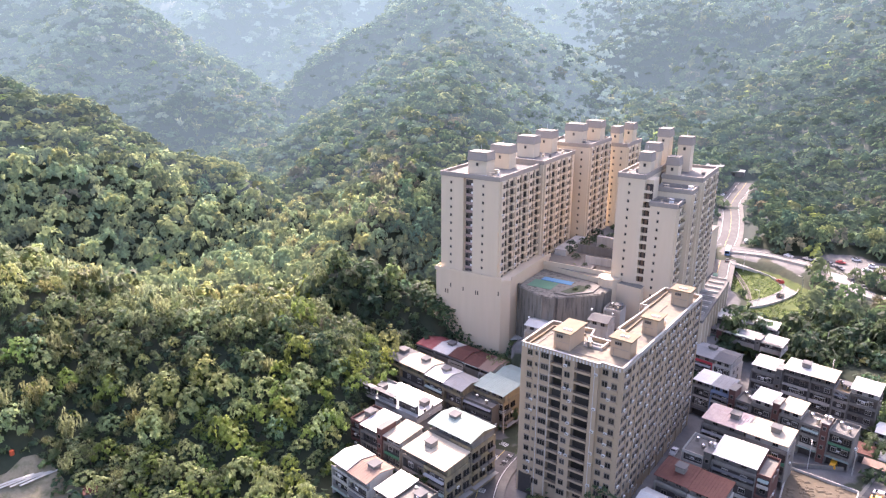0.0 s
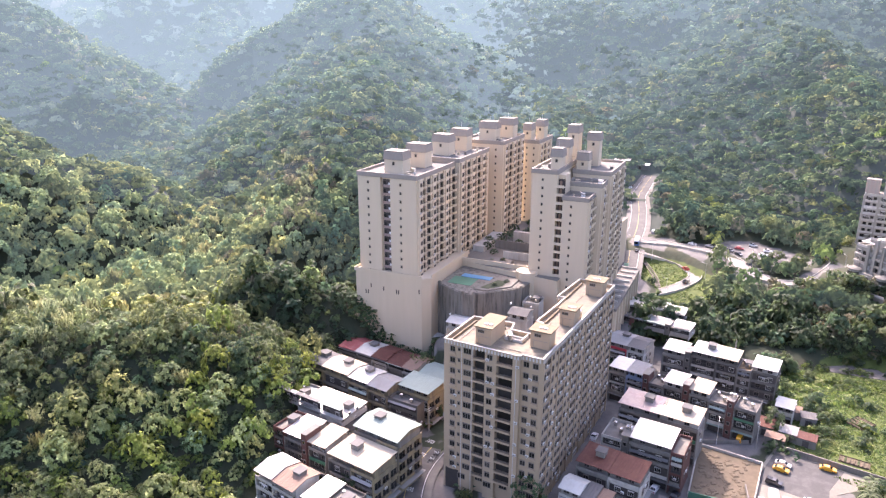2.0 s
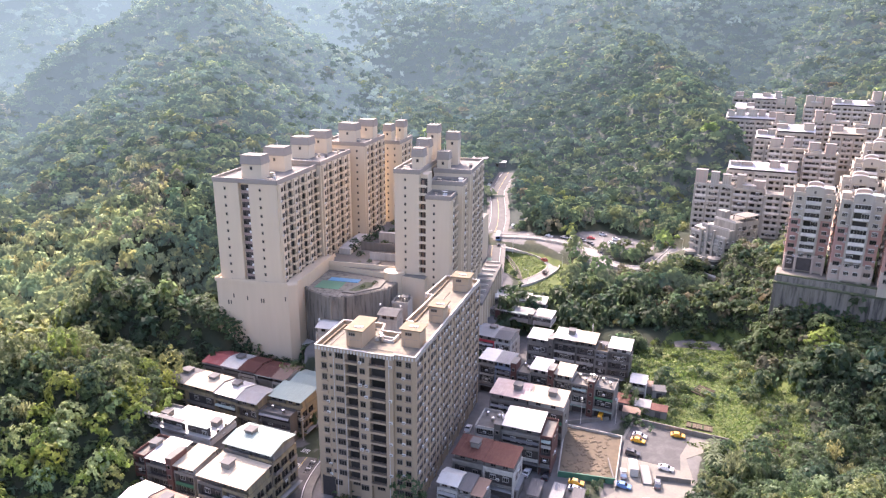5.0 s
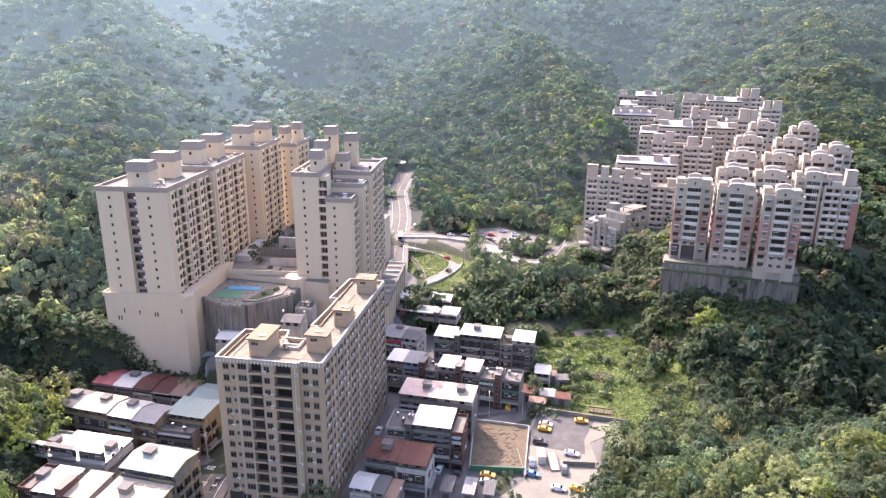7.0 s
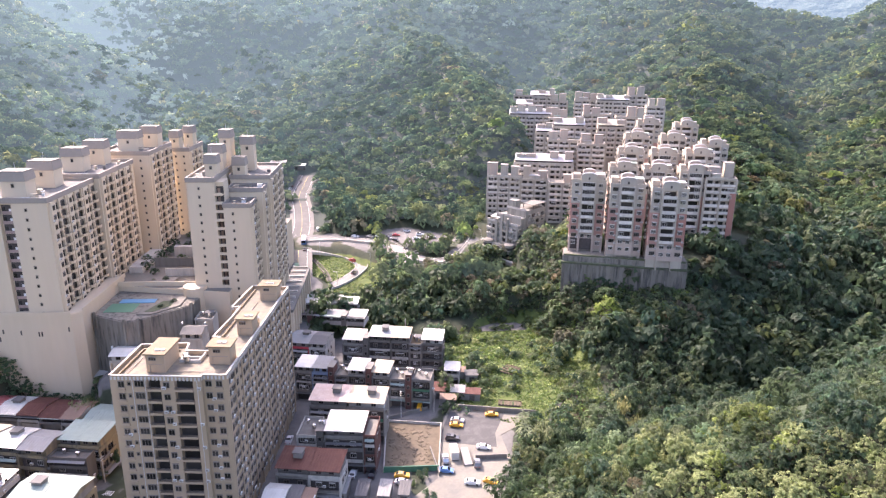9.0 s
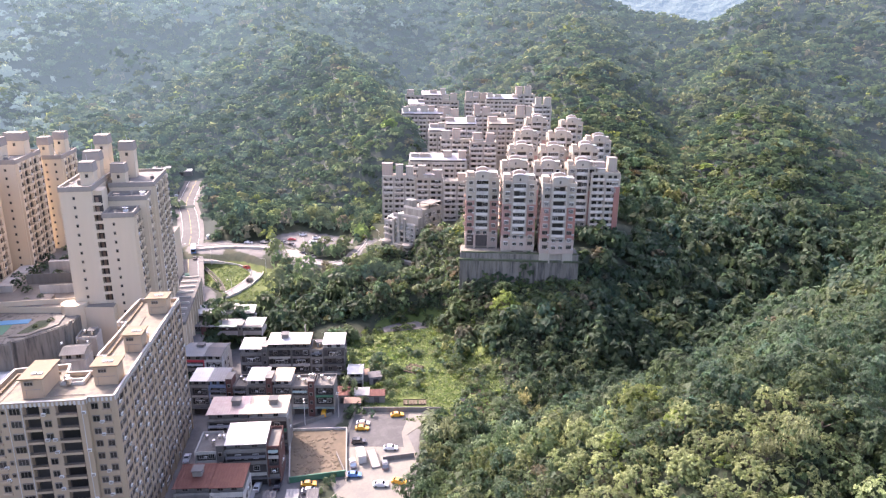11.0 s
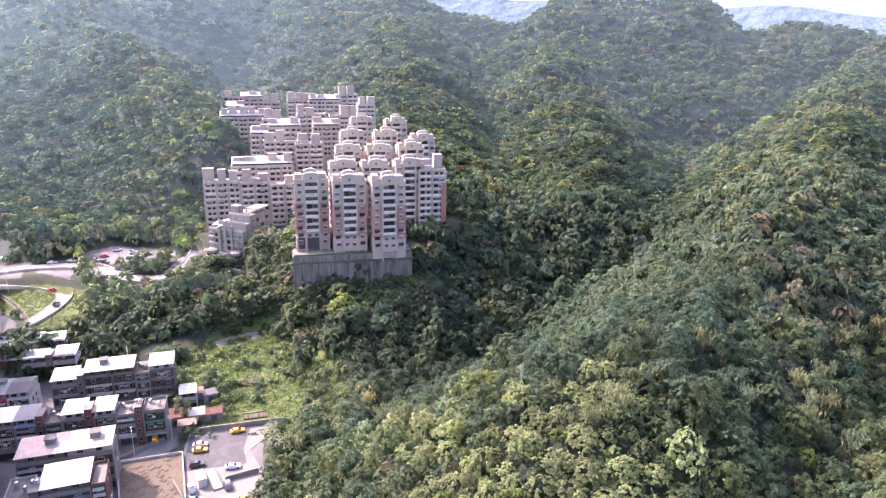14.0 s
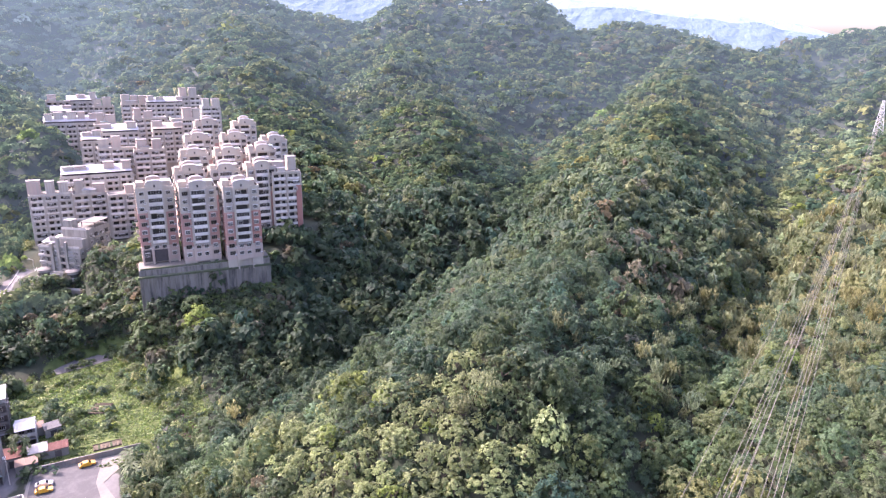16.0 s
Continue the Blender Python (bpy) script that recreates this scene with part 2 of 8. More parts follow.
def glass_mat(name, col, rough=0.12):
    m = bpy.data.materials.new(name)
    m.use_nodes = True
    n, l = m.node_tree.nodes, m.node_tree.links
    b = n["Principled BSDF"]
    b.inputs["Roughness"].default_value, b.inputs["Specular IOR Level"].default_value = rough, 0.4
    oi, mr, hsv = n.new("ShaderNodeObjectInfo"), n.new("ShaderNodeMapRange"), n.new("ShaderNodeHueSaturation")
    mr.inputs[3].default_value, mr.inputs[4].default_value = 0.5, 1.9
    hsv.inputs["Color"].default_value = (*col, 1)
    l.new(oi.outputs["Random"], mr.inputs[0]), l.new(mr.outputs[0], hsv.inputs["Value"]), l.new(hsv.outputs[0], b.inputs["Base Color"])
    return m


GLASS = glass_mat("dark_window_glass", (0.03, 0.028, 0.026))
CARGLASS = glass_mat("car_glass", (0.02, 0.022, 0.025), 0.06)


def paint(name, col, metal=0.0):
    m = mat(name, col, 0.3, metal, var=0.04, bump=0.0, spec=0.6)
    m.node_tree.nodes["Principled BSDF"].inputs["Coat Weight"].default_value = 0.6
    return m


CARPAINT = {"yellow": paint("taxi_yellow_paint", (0.75, 0.36, 0.02)), "white": paint("white_car_paint", (0.75, 0.75, 0.74)), "silver": paint("silver_car_paint", (0.5, 0.51, 0.53), 0.5),
            "black": paint("black_car_paint", (0.02, 0.02, 0.025)), "blue": paint("blue_car_paint", (0.08, 0.2, 0.42)), "red": paint("red_car_paint", (0.4, 0.04, 0.04)), "grey": paint("grey_car_paint", (0.16, 0.165, 0.17), 0.3)}


# ---- mesh kit ----
class Kit:
    """Gathers vertices and faces, each face with a material slot, into one mesh."""

    def __init__(self):
        self.v, self.f, self.m = [], [], []

    def face(self, pts, mi=0):
        b = len(self.v)
        self.v += [tuple(p) for p in pts]
        self.f.append(tuple(range(b, b + len(pts))))
        self.m.append(mi)
        return self

    def box(self, x0, x1, y0, y1, z0, z1, mi=0, taper=0.0):
        b, t = len(self.v), taper
        self.v += [(x0, y0, z0), (x1, y0, z0), (x1, y1, z0), (x0, y1, z0), (x0 + t, y0 + t, z1), (x1 - t, y0 + t, z1), (x1 - t, y1 - t, z1), (x0 + t, y1 - t, z1)]
        self.f += [tuple(b + i for i in q) for q in ((3, 2, 1, 0), (4, 5, 6, 7), (0, 1, 5, 4), (1, 2, 6, 5), (2, 3, 7, 6), (3, 0, 4, 7))]
        self.m += [mi] * 6
        return self

    def prism(self, poly, z0, z1, mi=0, top=None):
        """An upright prism over a plan polygon that runs anticlockwise."""
        b, n = len(self.v), len(poly)
        self.v += [(x, y, z0) for x, y in poly] + [(x, y, z1) for x, y in poly]
        for i in range(n):
            j = (i + 1) % n
            self.f.append((b + i, b + j, b + n + j, b + n + i))
            self.m.append(mi)
        self.f += [tuple(range(b + n - 1, b - 1, -1)), tuple(range(b + n, b + 2 * n))]
        self.m += [mi, mi if top is None else top]
        return self

    def cyl(self, x, y, z0, z1, r, n=10, mi=0, r1=None):
        r1 = r if r1 is None else r1
        b = len(self.v)
        for z, q in ((z0, r), (z1, r1)):
            self.v += [(x + q * math.cos(2 * math.pi * i / n), y + q * math.sin(2 * math.pi * i / n), z) for i in range(n)]
        for i in range(n):
            j = (i + 1) % n
            self.f.append((b + i, b + j, b + n + j, b + n + i))
            self.m.append(mi)
        self.f += [tuple(range(b + n - 1, b - 1, -1)), tuple(range(b + n, b + 2 * n))]
        self.m += [mi, mi]
        return self

    def bar(self, p, q, r, n=6, mi=0, r1=None):
        """A round bar from p to q."""
        p, q = Vector(p), Vector(q)
        r1 = r if r1 is None else r1
        a = (q - p).normalized()
        s = a.orthogonal().normalized()
        u = a.cross(s)
        b = len(self.v)
        for c, w in ((p, r), (q, r1)):
            self.v += [tuple(c + w * (math.cos(2 * math.pi * i / n) * s + math.sin(2 * math.pi * i / n) * u)) for i in range(n)]
        for i in range(n):
            j = (i + 1) % n
            self.f.append((b + i, b + j, b + n + j, b + n + i))
            self.m.append(mi)
        self.f += [tuple(range(b + n - 1, b - 1, -1)), tuple(range(b + n, b + 2 * n))]
        self.m += [mi, mi]
        return self

    def weld(self):
        """Joins corners that lie on one another, so that the piece hangs together."""
        seen, remap, vs = {}, [], []
        for p in self.v:
            q = tuple(round(c, 4) for c in p)
            if q not in seen:
                seen[q] = len(vs)
                vs.append(p)
            remap.append(seen[q])
        self.v, self.f = vs, [tuple(remap[i] for i in f) for f in self.f]
        return self

    def mesh(self, name, mats):
        me = bpy.data.meshes.new(name)
        me.from_pydata(self.v, [], self.f)
        for x in (mats if isinstance(mats, (list, tuple)) else [mats]):
            me.materials.append(x)
        me.polygons.foreach_set("material_index", self.m)
        me.update()
        return me


def thing(name, m, label, category, group="", kind=""):
    ob = new(name)
    ob.empty_display_size = 0.5
    ob.matrix_world = m
    return tagged(ob, label, category, group, kind)


def part(name, kit, mats, parent, label="", m=None):
    """One mesh object under a thing or a part. kit: a Kit, or a mesh that alike parts share."""
    ob = new(name, kit.mesh(name, mats) if isinstance(kit, Kit) else kit)
    ob.parent = parent
    if m is not None:
        ob.matrix_local = m
    return tagged(ob, label)


def flat(x, y, z=0.0, yaw=0.0):
    return pose(x, y, z, 0, 0, yaw)

# ---- land ----
RIDGES = [  # crest points (x, y, z), slope of the flanks, rounding of the crest
    ([(-93, 317, 5), (-81, 422, 26), (-62, 557, 64), (-35, 659, 110), (8, 780, 179)], 0.8, 14),
    ([(8, 780, 179), (107, 773, 115), (196, 734, 37)], 0.75, 18),
    ([(8, 780, 179), (7, 600, 97), (-16, 430, 52), (-29, 349, 31)], 0.68, 18),
    ([(-490, 872, 203), (-339, 725, 155), (-247, 676, 110), (-171, 617, 50)], 0.8, 14),
    ([(-287, 385, 122), (-230, 387, 83), (-190, 386, 52), (-131, 399, 36)], 0.75, 14),
    ([(-173, 194, 67), (-143, 205, 45), (-108, 203, 30), (-50, 209, 26), (-30, 183, 6)], 0.66, 11),
    ([(-893, 944, 118), (-648, 1127, 141), (-510, 1196, 200), (-278, 1270, 287), (13, 1300, 301), (323, 1208, 293), (538, 1016, 277), (627, 842, 226), (726, 688, 172),
      (740, 596, 175), (732, 524, 178), (757, 448, 154), (770, 360, 138), (797, 296, 166), (833, 171, 166), (824, 97, 136), (800, -24, 125), (776, -78, 117), (840, -127, 128), (876, -207, 136), (830, -348, 152)], 0.62, 22),
    ([(548, 896, 226), (419, 658, 130), (348, 513, 71), (292, 406, 36), (252, 348, 18)], 0.62, 24),
    ([(732, 524, 178), (580, 392, 107), (426, 261, 64), (353, 188, 43), (292, 153, 28)], 0.6, 20),
    ([(797, 296, 166), (603, 243, 91), (453, 159, 59), (367, 132, 42)], 0.62, 16),
    ([(800, -24, 125), (560, 7, 84), (340, 16, 57), (214, 25, 47), (150, 40, 47), (132, 67, 29), (125, 91, 13)], 0.72, 14),
    ([(876, -207, 136), (540, -148, 71), (279, -110, 53), (151, -78, 57)], 0.65, 16),
    ([(192, 224, 7), (203, 206, 13), (209, 192, 19), (220, 174, 21), (234, 156, 22)], 0.55, 5), ([(185, 244, 9), (205, 225, 12), (226, 205, 18)], 0.5, 8), ([(166, 256, 3), (178, 262, 10), (200, 258, 12)], 0.5, 8),
    ([(-42, 264, 30), (-14, 255, 22), (-3, 248, 17), (3, 244.5, 11), (11, 240, 5)], 1.2, 3), ([(419, 658, 130), (350, 460, 90), (297, 347, 68)], 0.85, 9),
    ([(-893, 944, 118), (-900, 400, 150), (-500, 100, 110), (-300, -200, 120)], 0.5, 30),
]
PADS = [  # level ground: run from a to b with its heights, half width, width of the bank
    ((-5, 160, 0), (12, 216, 1.5), 22, 8, "yard"), ((20, 140, 0), (72, 220, 3), 36, 14, "yard"), ((80, 140, 0), (115, 205, 0), 32, 14, "yard"),
    ((104, 132, 0), (124, 152, 0), 11, 6, "yard"), ((156, 166, 0), (172, 188, 0), 24, 9, "field"), ((172, 188, 0), (182, 200, 0), 16, 8, "field"), ((12, 165, 0), (-5, 110, 0), 10, 12, "yard"),
    ((35, 195, 1), (70, 225, 4), 9, 10, "yard"), ((70, 225, 4), (110, 265, 8), 9, 10, "yard"), ((110, 265, 8), (150, 348, 12), 10, 10, "yard"),
    ((150, 348, 12), (178, 407, 14.6), 10, 12, "yard"), ((178, 407, 14.6), (190, 437, 16.7), 7, 10, "yard"), ((190, 437, 16.7), (222, 487, 22.5), 7, 10, "yard"),
    ((138, 286, 7), (154, 304, 7.5), 19, 12, "lawn"),
    ((158, 343, 13), (178, 325, 13.5), 9, 10, "yard"), ((178, 325, 13.5), (184, 300, 14), 10, 9, "yard"), ((184, 300, 14), (181, 280, 14), 7, 8, "yard"),
    ((181, 280, 14), (189, 267, 14), 7, 8, "yard"), ((189, 267, 14), (204, 267, 15), 6, 8, "yard"), ((204, 267, 15), (232, 287, 19), 6, 8, "yard"), ((200, 318, 15), (208, 300, 15), 12, 10, "yard"),
    ((52, 294, 14), (80, 325, 28), 13, 8, "yard"), ((85, 248, 8), (112, 290, 10), 20, 8, "yard"), ((32, 225, 15), (60, 219, 18), 6, 4, "yard"),
    ((232, 203, 34), (258, 172, 34), 12, 16, "slope"), ((240, 228, 32), (285, 185, 34), 20, 10, "slope"), ((285, 245, 34), (385, 355, 56), 36, 16, "yard"), ((222, 258, 20), (240, 252, 21), 13, 7, "slope"), ((246, 284, 25), (272, 262, 26), 14, 8, "slope"),
]


def lattice(x, y, s, seed):
    """Smooth value noise, -1 to 1."""
    x, y = np.asarray(x, float) / s, np.asarray(y, float) / s
    i, j = np.floor(x), np.floor(y)
    fx, fy = x - i, y - j
    fx, fy = fx * fx * (3 - 2 * fx), fy * fy * (3 - 2 * fy)

    def h(a, b):
        w = np.sin(a * 127.1 + b * 311.7 + seed * 74.7) * 43758.5453
        return (w - np.floor(w)) * 2 - 1
    return (h(i, j) * (1 - fx) + h(i + 1, j) * fx) * (1 - fy) + (h(i, j + 1) * (1 - fx) + h(i + 1, j + 1) * fx) * fy


def seg(x, y, a, b):
    dx, dy = b[0] - a[0], b[1] - a[1]
    t = np.clip(((x - a[0]) * dx + (y - a[1]) * dy) / (dx * dx + dy * dy), 0, 1)
    return np.hypot(x - a[0] - t * dx, y - a[1] - t * dy), a[2] + t * (b[2] - a[2])


def land(x, y):
    """Height of the ground, and the share of level ground (yard, field, lawn), at plan places."""
    x, y = np.asarray(x, float), np.asarray(y, float)
    z = 0.10 * np.clip(x * 0.45 + y * 0.89 - 235, 0, 900) + 0.03 * np.clip(-x - 40, 0, 400) + 0.05 * np.clip(x - 230, 0, 600)
    rough = 0.9 * (0.5 - np.abs(lattice(x, y, 130, 1))) + 0.7 * (0.5 - np.abs(lattice(x + 30, y - 50, 62, 4))) + 0.3 * lattice(x, y, 41, 2) + 0.12 * lattice(x, y, 17, 3)
    for pts, slope, rnd in RIDGES:
        top = None
        for a, b in zip(pts, pts[1:]):
            d, h = seg(x, y, a, b)
            v = h - slope * (np.sqrt(d * d + rnd * rnd) - rnd) * (1 + 0.16 * lattice(x, y, 60, 7))
            top = v if top is None else np.maximum(top, v)
        k = 7.0
        z = np.maximum(z, top) + np.maximum(k - np.abs(z - top), 0) ** 2 / (4 * k)
    far = np.clip((np.hypot(x - 70, y - 170) - 120) / 250, 0, 1)
    z = z + rough * (3 + 11 * far)
    masks = {"yard": np.zeros_like(z), "field": np.zeros_like(z), "lawn": np.zeros_like(z)}
    for a, b, r, bank, kind in PADS:
        d, h = seg(x, y, a, b)
        w = np.clip(1 - (d - r) / bank, 0, 1)
        w = w * w * (3 - 2 * w)
        z = z * (1 - w) + h * w
        for k in masks:
            masks[k] = np.maximum(masks[k] * (1 - w), w if k == kind else 0)
    return z, masks


def height(x, y):
    return float(land(np.array([x]), np.array([y]))[0][0])


def spread(lo, hi, a, b, step, grow):
    """Grid lines, close together from a to b and ever wider apart outside."""
    mid = list(np.arange(a, b + step, step))
    s, v, left = step, a, []
    while v > lo:
        s *= grow
        v -= s
        left.append(v)
    s, v, right = step, mid[-1], []
    while v < hi:
        s *= grow
        v += s
        right.append(v)
    return np.array(left[::-1] + mid + right)


def build_ground():
    gx, gy = spread(-4200, 4200, -130, 330, 3.8, 1.055), spread(-3000, 4500, 60, 400, 3.8, 1.055)
    X, Y = np.meshgrid(gx, gy)
    Z, mk = land(X.ravel(), Y.ravel())
    nx, ny = len(gx), len(gy)
    me = bpy.data.meshes.new("ground")
    me.vertices.add(nx * ny)
    me.vertices.foreach_set("co", np.stack([X.ravel(), Y.ravel(), Z], 1).ravel())
    i = (np.arange(ny - 1)[:, None] * nx + np.arange(nx - 1)[None, :]).ravel()
    quads = np.stack([i, i + 1, i + nx + 1, i + nx], 1)
    me.loops.add(quads.size)
    me.loops.foreach_set("vertex_index", quads.ravel())
    me.polygons.add(len(quads))
    me.polygons.foreach_set("loop_start", np.arange(0, quads.size, 4))
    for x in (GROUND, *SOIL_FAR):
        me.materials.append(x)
    pick = np.zeros(len(quads), int)
    for name, w in (("grassy", np.maximum(mk["field"], mk["lawn"])), ("paved", mk["yard"])):
        me.attributes.new(name, "FLOAT", "POINT").data.foreach_set("value", w.astype(np.float32))
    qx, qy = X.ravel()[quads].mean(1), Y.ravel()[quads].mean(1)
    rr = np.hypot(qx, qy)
    # ground beyond 400 m takes the same emitted haze
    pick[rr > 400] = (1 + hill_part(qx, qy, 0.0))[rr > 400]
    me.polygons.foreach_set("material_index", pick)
    me.polygons.foreach_set("use_smooth", np.ones(len(quads), bool))
    me.update(calc_edges=True)
    return tagged(new("ground", me), "hilly ground with undergrowth, meadow and paved yards", "ground", kind="structure")


def ground_mat():
    """Undergrowth, rough meadow and worn yard concrete, running into one another along ragged edges."""
    m = mat("ground_cover", (0.03, 0.04, 0.022), 0.95, var=0.4, s1=0.03, s2=0.5, bump=0.6, dirt=(0.07, 0.062, 0.035), dirt_amt=0.5)
    n, l = m.node_tree.nodes, m.node_tree.links
    b = n["Principled BSDF"]
    cur = b.inputs["Base Color"].links[0].from_socket
    geo, fine = n.new("ShaderNodeNewGeometry"), n.new("ShaderNodeTexNoise")
    fine.inputs["Scale"].default_value, fine.inputs["Detail"].default_value = 0.22, 8
    l.new(geo.outputs["Position"], fine.inputs["Vector"])
    for name, mid, lo, hi, patch in (("grassy", 0.6, (0.05, 0.075, 0.02), (0.115, 0.145, 0.036), 0.12), ("paved", 0.86, (0.10, 0.095, 0.09), (0.18, 0.172, 0.16), 0.09)):
        at, add, step, tone, ramp, mix = n.new("ShaderNodeAttribute"), n.new("ShaderNodeMath"), n.new("ShaderNodeMapRange"), n.new("ShaderNodeTexNoise"), n.new("ShaderNodeValToRGB"), n.new("ShaderNodeMix")
        at.attribute_name = name
        add.operation = "MULTIPLY_ADD"
        add.inputs[1].default_value = 0.35
        l.new(fine.outputs["Fac"], add.inputs[0]), l.new(at.outputs["Fac"], add.inputs[2]), l.new(add.outputs[0], step.inputs[0])
        step.inputs[1].default_value, step.inputs[2].default_value = mid + 0.13, mid + 0.22
        tone.inputs["Scale"].default_value, tone.inputs["Detail"].default_value, tone.inputs["Roughness"].default_value = patch, 10, 0.7
        l.new(geo.outputs["Position"], tone.inputs["Vector"]), l.new(tone.outputs["Fac"], ramp.inputs[0])
        ramp.color_ramp.elements[0].position, ramp.color_ramp.elements[1].position = 0.36, 0.66
        ramp.color_ramp.elements[0].color, ramp.color_ramp.elements[1].color = (*lo, 1), (*hi, 1)
        mix.data_type = "RGBA"
        l.new(step.outputs[0], mix.inputs[0]), l.new(cur, mix.inputs[6]), l.new(ramp.outputs[0], mix.inputs[7])
        cur = mix.outputs[2]
    l.new(cur, b.inputs["Base Color"])
    return m


GROUND = ground_mat()
CONCRETE_OLD = mat("stained_yard_concrete", (0.155, 0.146, 0.13), 0.9, var=0.3, s1=0.06, s2=1.2, dirt=(0.10, 0.095, 0.09), dirt_amt=0.7)


# Far hill ground: dark base, its paleness is haze put in as emission.
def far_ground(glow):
    m = mat("painted_haze_ground", (0.02, 0.028, 0.02), 0.95, var=0.3, s1=0.02, s2=0.2)
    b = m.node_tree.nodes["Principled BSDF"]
    b.inputs["Emission Color"].default_value, b.inputs["Emission Strength"].default_value = (*HAZE_TINT, 1), glow
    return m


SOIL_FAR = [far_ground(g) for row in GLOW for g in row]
ground = build_ground()


def distant_range(name, pts, base, tone, label):
    """A far mountain range; its pale tone is haze painted as emission."""
    k = Kit()
    fine = []
    for (a, b) in zip(pts, pts[1:]):
        for i in range(24):
            t = i / 24
            p = [a[j] + t * (b[j] - a[j]) for j in range(3)]
            p[2] += 14 * float(lattice(p[0], p[1], 260, 11)) + 9 * float(lattice(p[0], p[1], 90, 12))
            fine.append(p)
    for a, b in zip(fine, fine[1:]):
        na, nb = [(p[0] * 0.82, p[1] * 0.82, base) for p in (a, b)]
        k.face([na, nb, b, a])
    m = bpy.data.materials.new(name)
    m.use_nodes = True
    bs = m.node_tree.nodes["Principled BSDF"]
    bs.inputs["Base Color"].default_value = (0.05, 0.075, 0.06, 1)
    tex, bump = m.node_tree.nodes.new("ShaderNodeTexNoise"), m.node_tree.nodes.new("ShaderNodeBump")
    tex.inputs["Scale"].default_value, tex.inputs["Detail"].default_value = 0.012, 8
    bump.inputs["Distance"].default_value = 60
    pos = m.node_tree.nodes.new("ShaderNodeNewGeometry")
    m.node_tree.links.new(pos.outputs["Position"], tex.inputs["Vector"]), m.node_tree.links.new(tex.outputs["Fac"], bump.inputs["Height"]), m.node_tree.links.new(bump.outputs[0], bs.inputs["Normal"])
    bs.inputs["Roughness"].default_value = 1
    # the range gives off its own haze colour
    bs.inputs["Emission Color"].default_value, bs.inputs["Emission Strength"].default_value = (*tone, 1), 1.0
    return tagged(new("backdrop", k.mesh("backdrop", m)), label, "mountains", kind="structure")


# ---- forest ----


def crown(n_lobe, cards, size, kind="broad", corners=4):
    """Leaf cards of a crown of unit radius: an array (cards, corners, 3)."""
    if kind == "bamboo":
        stems = []
        for _ in range(n_lobe):
            a, lean = rng.uniform(0, 6.28), rng.uniform(0.3, 0.9)
            stems.append((math.cos(a) * lean, math.sin(a) * lean, rng.uniform(1.2, 1.9)))
        s = np.array(stems)[rng.integers(0, n_lobe, cards)]
        t = rng.uniform(0.25, 1, cards)[:, None] ** 0.7
        pos = np.concatenate([s[:, :2] * t ** 1.8, (s[:, 2:] * (t - 0.25 * t ** 4))], 1) + rng.normal(0, 0.10, (cards, 3))
        nrm = rng.normal(0, 1, (cards, 3)) + np.concatenate([s[:, :2], np.ones((cards, 1)) * 0.6], 1)
        size_u, size_v = size * 0.55, size * 1.3
    else:
        # clumps of leaves spread over an uneven dome
        k = np.arange(n_lobe) + rng.uniform(-0.4, 0.4, n_lobe)
        up = np.clip(1 - 1.2 * (k + 0.5) / n_lobe, -0.25, 1)
        az = k * 2.39996 + rng.normal(0, 0.25, n_lobe)
        p1, p2, p3 = rng.uniform(0, 6.28, 3)
        out = 0.9 + 0.13 * np.sin(2 * az + p1) * (1 - up) + 0.09 * np.sin(3 * az + p2 + 2 * up) + 0.06 * np.sin(5 * up + p3) + rng.normal(0, 0.05, n_lobe)
        flat_ = np.sqrt(np.maximum(1 - up * up, 0))
        way = np.stack([np.cos(az) * flat_, np.sin(az) * flat_, up], 1)
        mid = way * out[:, None] * np.array([1, 1, 1.15 if kind == "tall" else 0.78]) + np.array([0, 0, 0.42 if kind == "tall" else 0.3])
        wide = 1.3 / math.sqrt(n_lobe) * rng.uniform(0.75, 1.3, n_lobe)
        idx = rng.choice(n_lobe, cards, p=wide ** 2 / (wide ** 2).sum())
        d = rng.normal(0, 1, (cards, 3))
        d /= np.linalg.norm(d, axis=1)[:, None]
        d[:, 2] = np.where(d[:, 2] < -0.3, -d[:, 2], d[:, 2])
        pos = mid[idx] + d * wide[idx][:, None] * rng.uniform(0.45, 1.1, (cards, 1)) * np.array([1, 1, 0.75])
        nrm = 0.9 * way[idx] + 0.45 * d + rng.normal(0, 0.24, (cards, 3)) + np.array([0, 0, 0.15])
        size_u, size_v = size, size
    nrm /= np.linalg.norm(nrm, axis=1)[:, None]
    u = np.cross(nrm, rng.normal(0, 1, (cards, 3)))
    u /= np.linalg.norm(u, axis=1)[:, None]
    v = np.cross(nrm, u)
    if kind == "bamboo":
        v = v * 0.5 + np.array([0, 0, -0.7])
    su, sv = size_u * rng.uniform(0.55, 1.3, (cards, 1)), size_v * rng.uniform(0.55, 1.3, (cards, 1))
    bend = nrm * su * 0.35
    if corners == 3:
        return np.stack([pos - u * su * 1.1 - v * sv * 0.7 - bend, pos + u * su * 1.1 - v * sv * 0.7 + bend * 0.4, pos + v * sv * 1.2 - bend * 0.3], 1)
    return np.stack([pos - u * su - bend, pos - v * sv * 0.8 + bend * 0.3, pos + u * su - bend, pos + v * sv * 0.8 + bend * 0.3], 1)


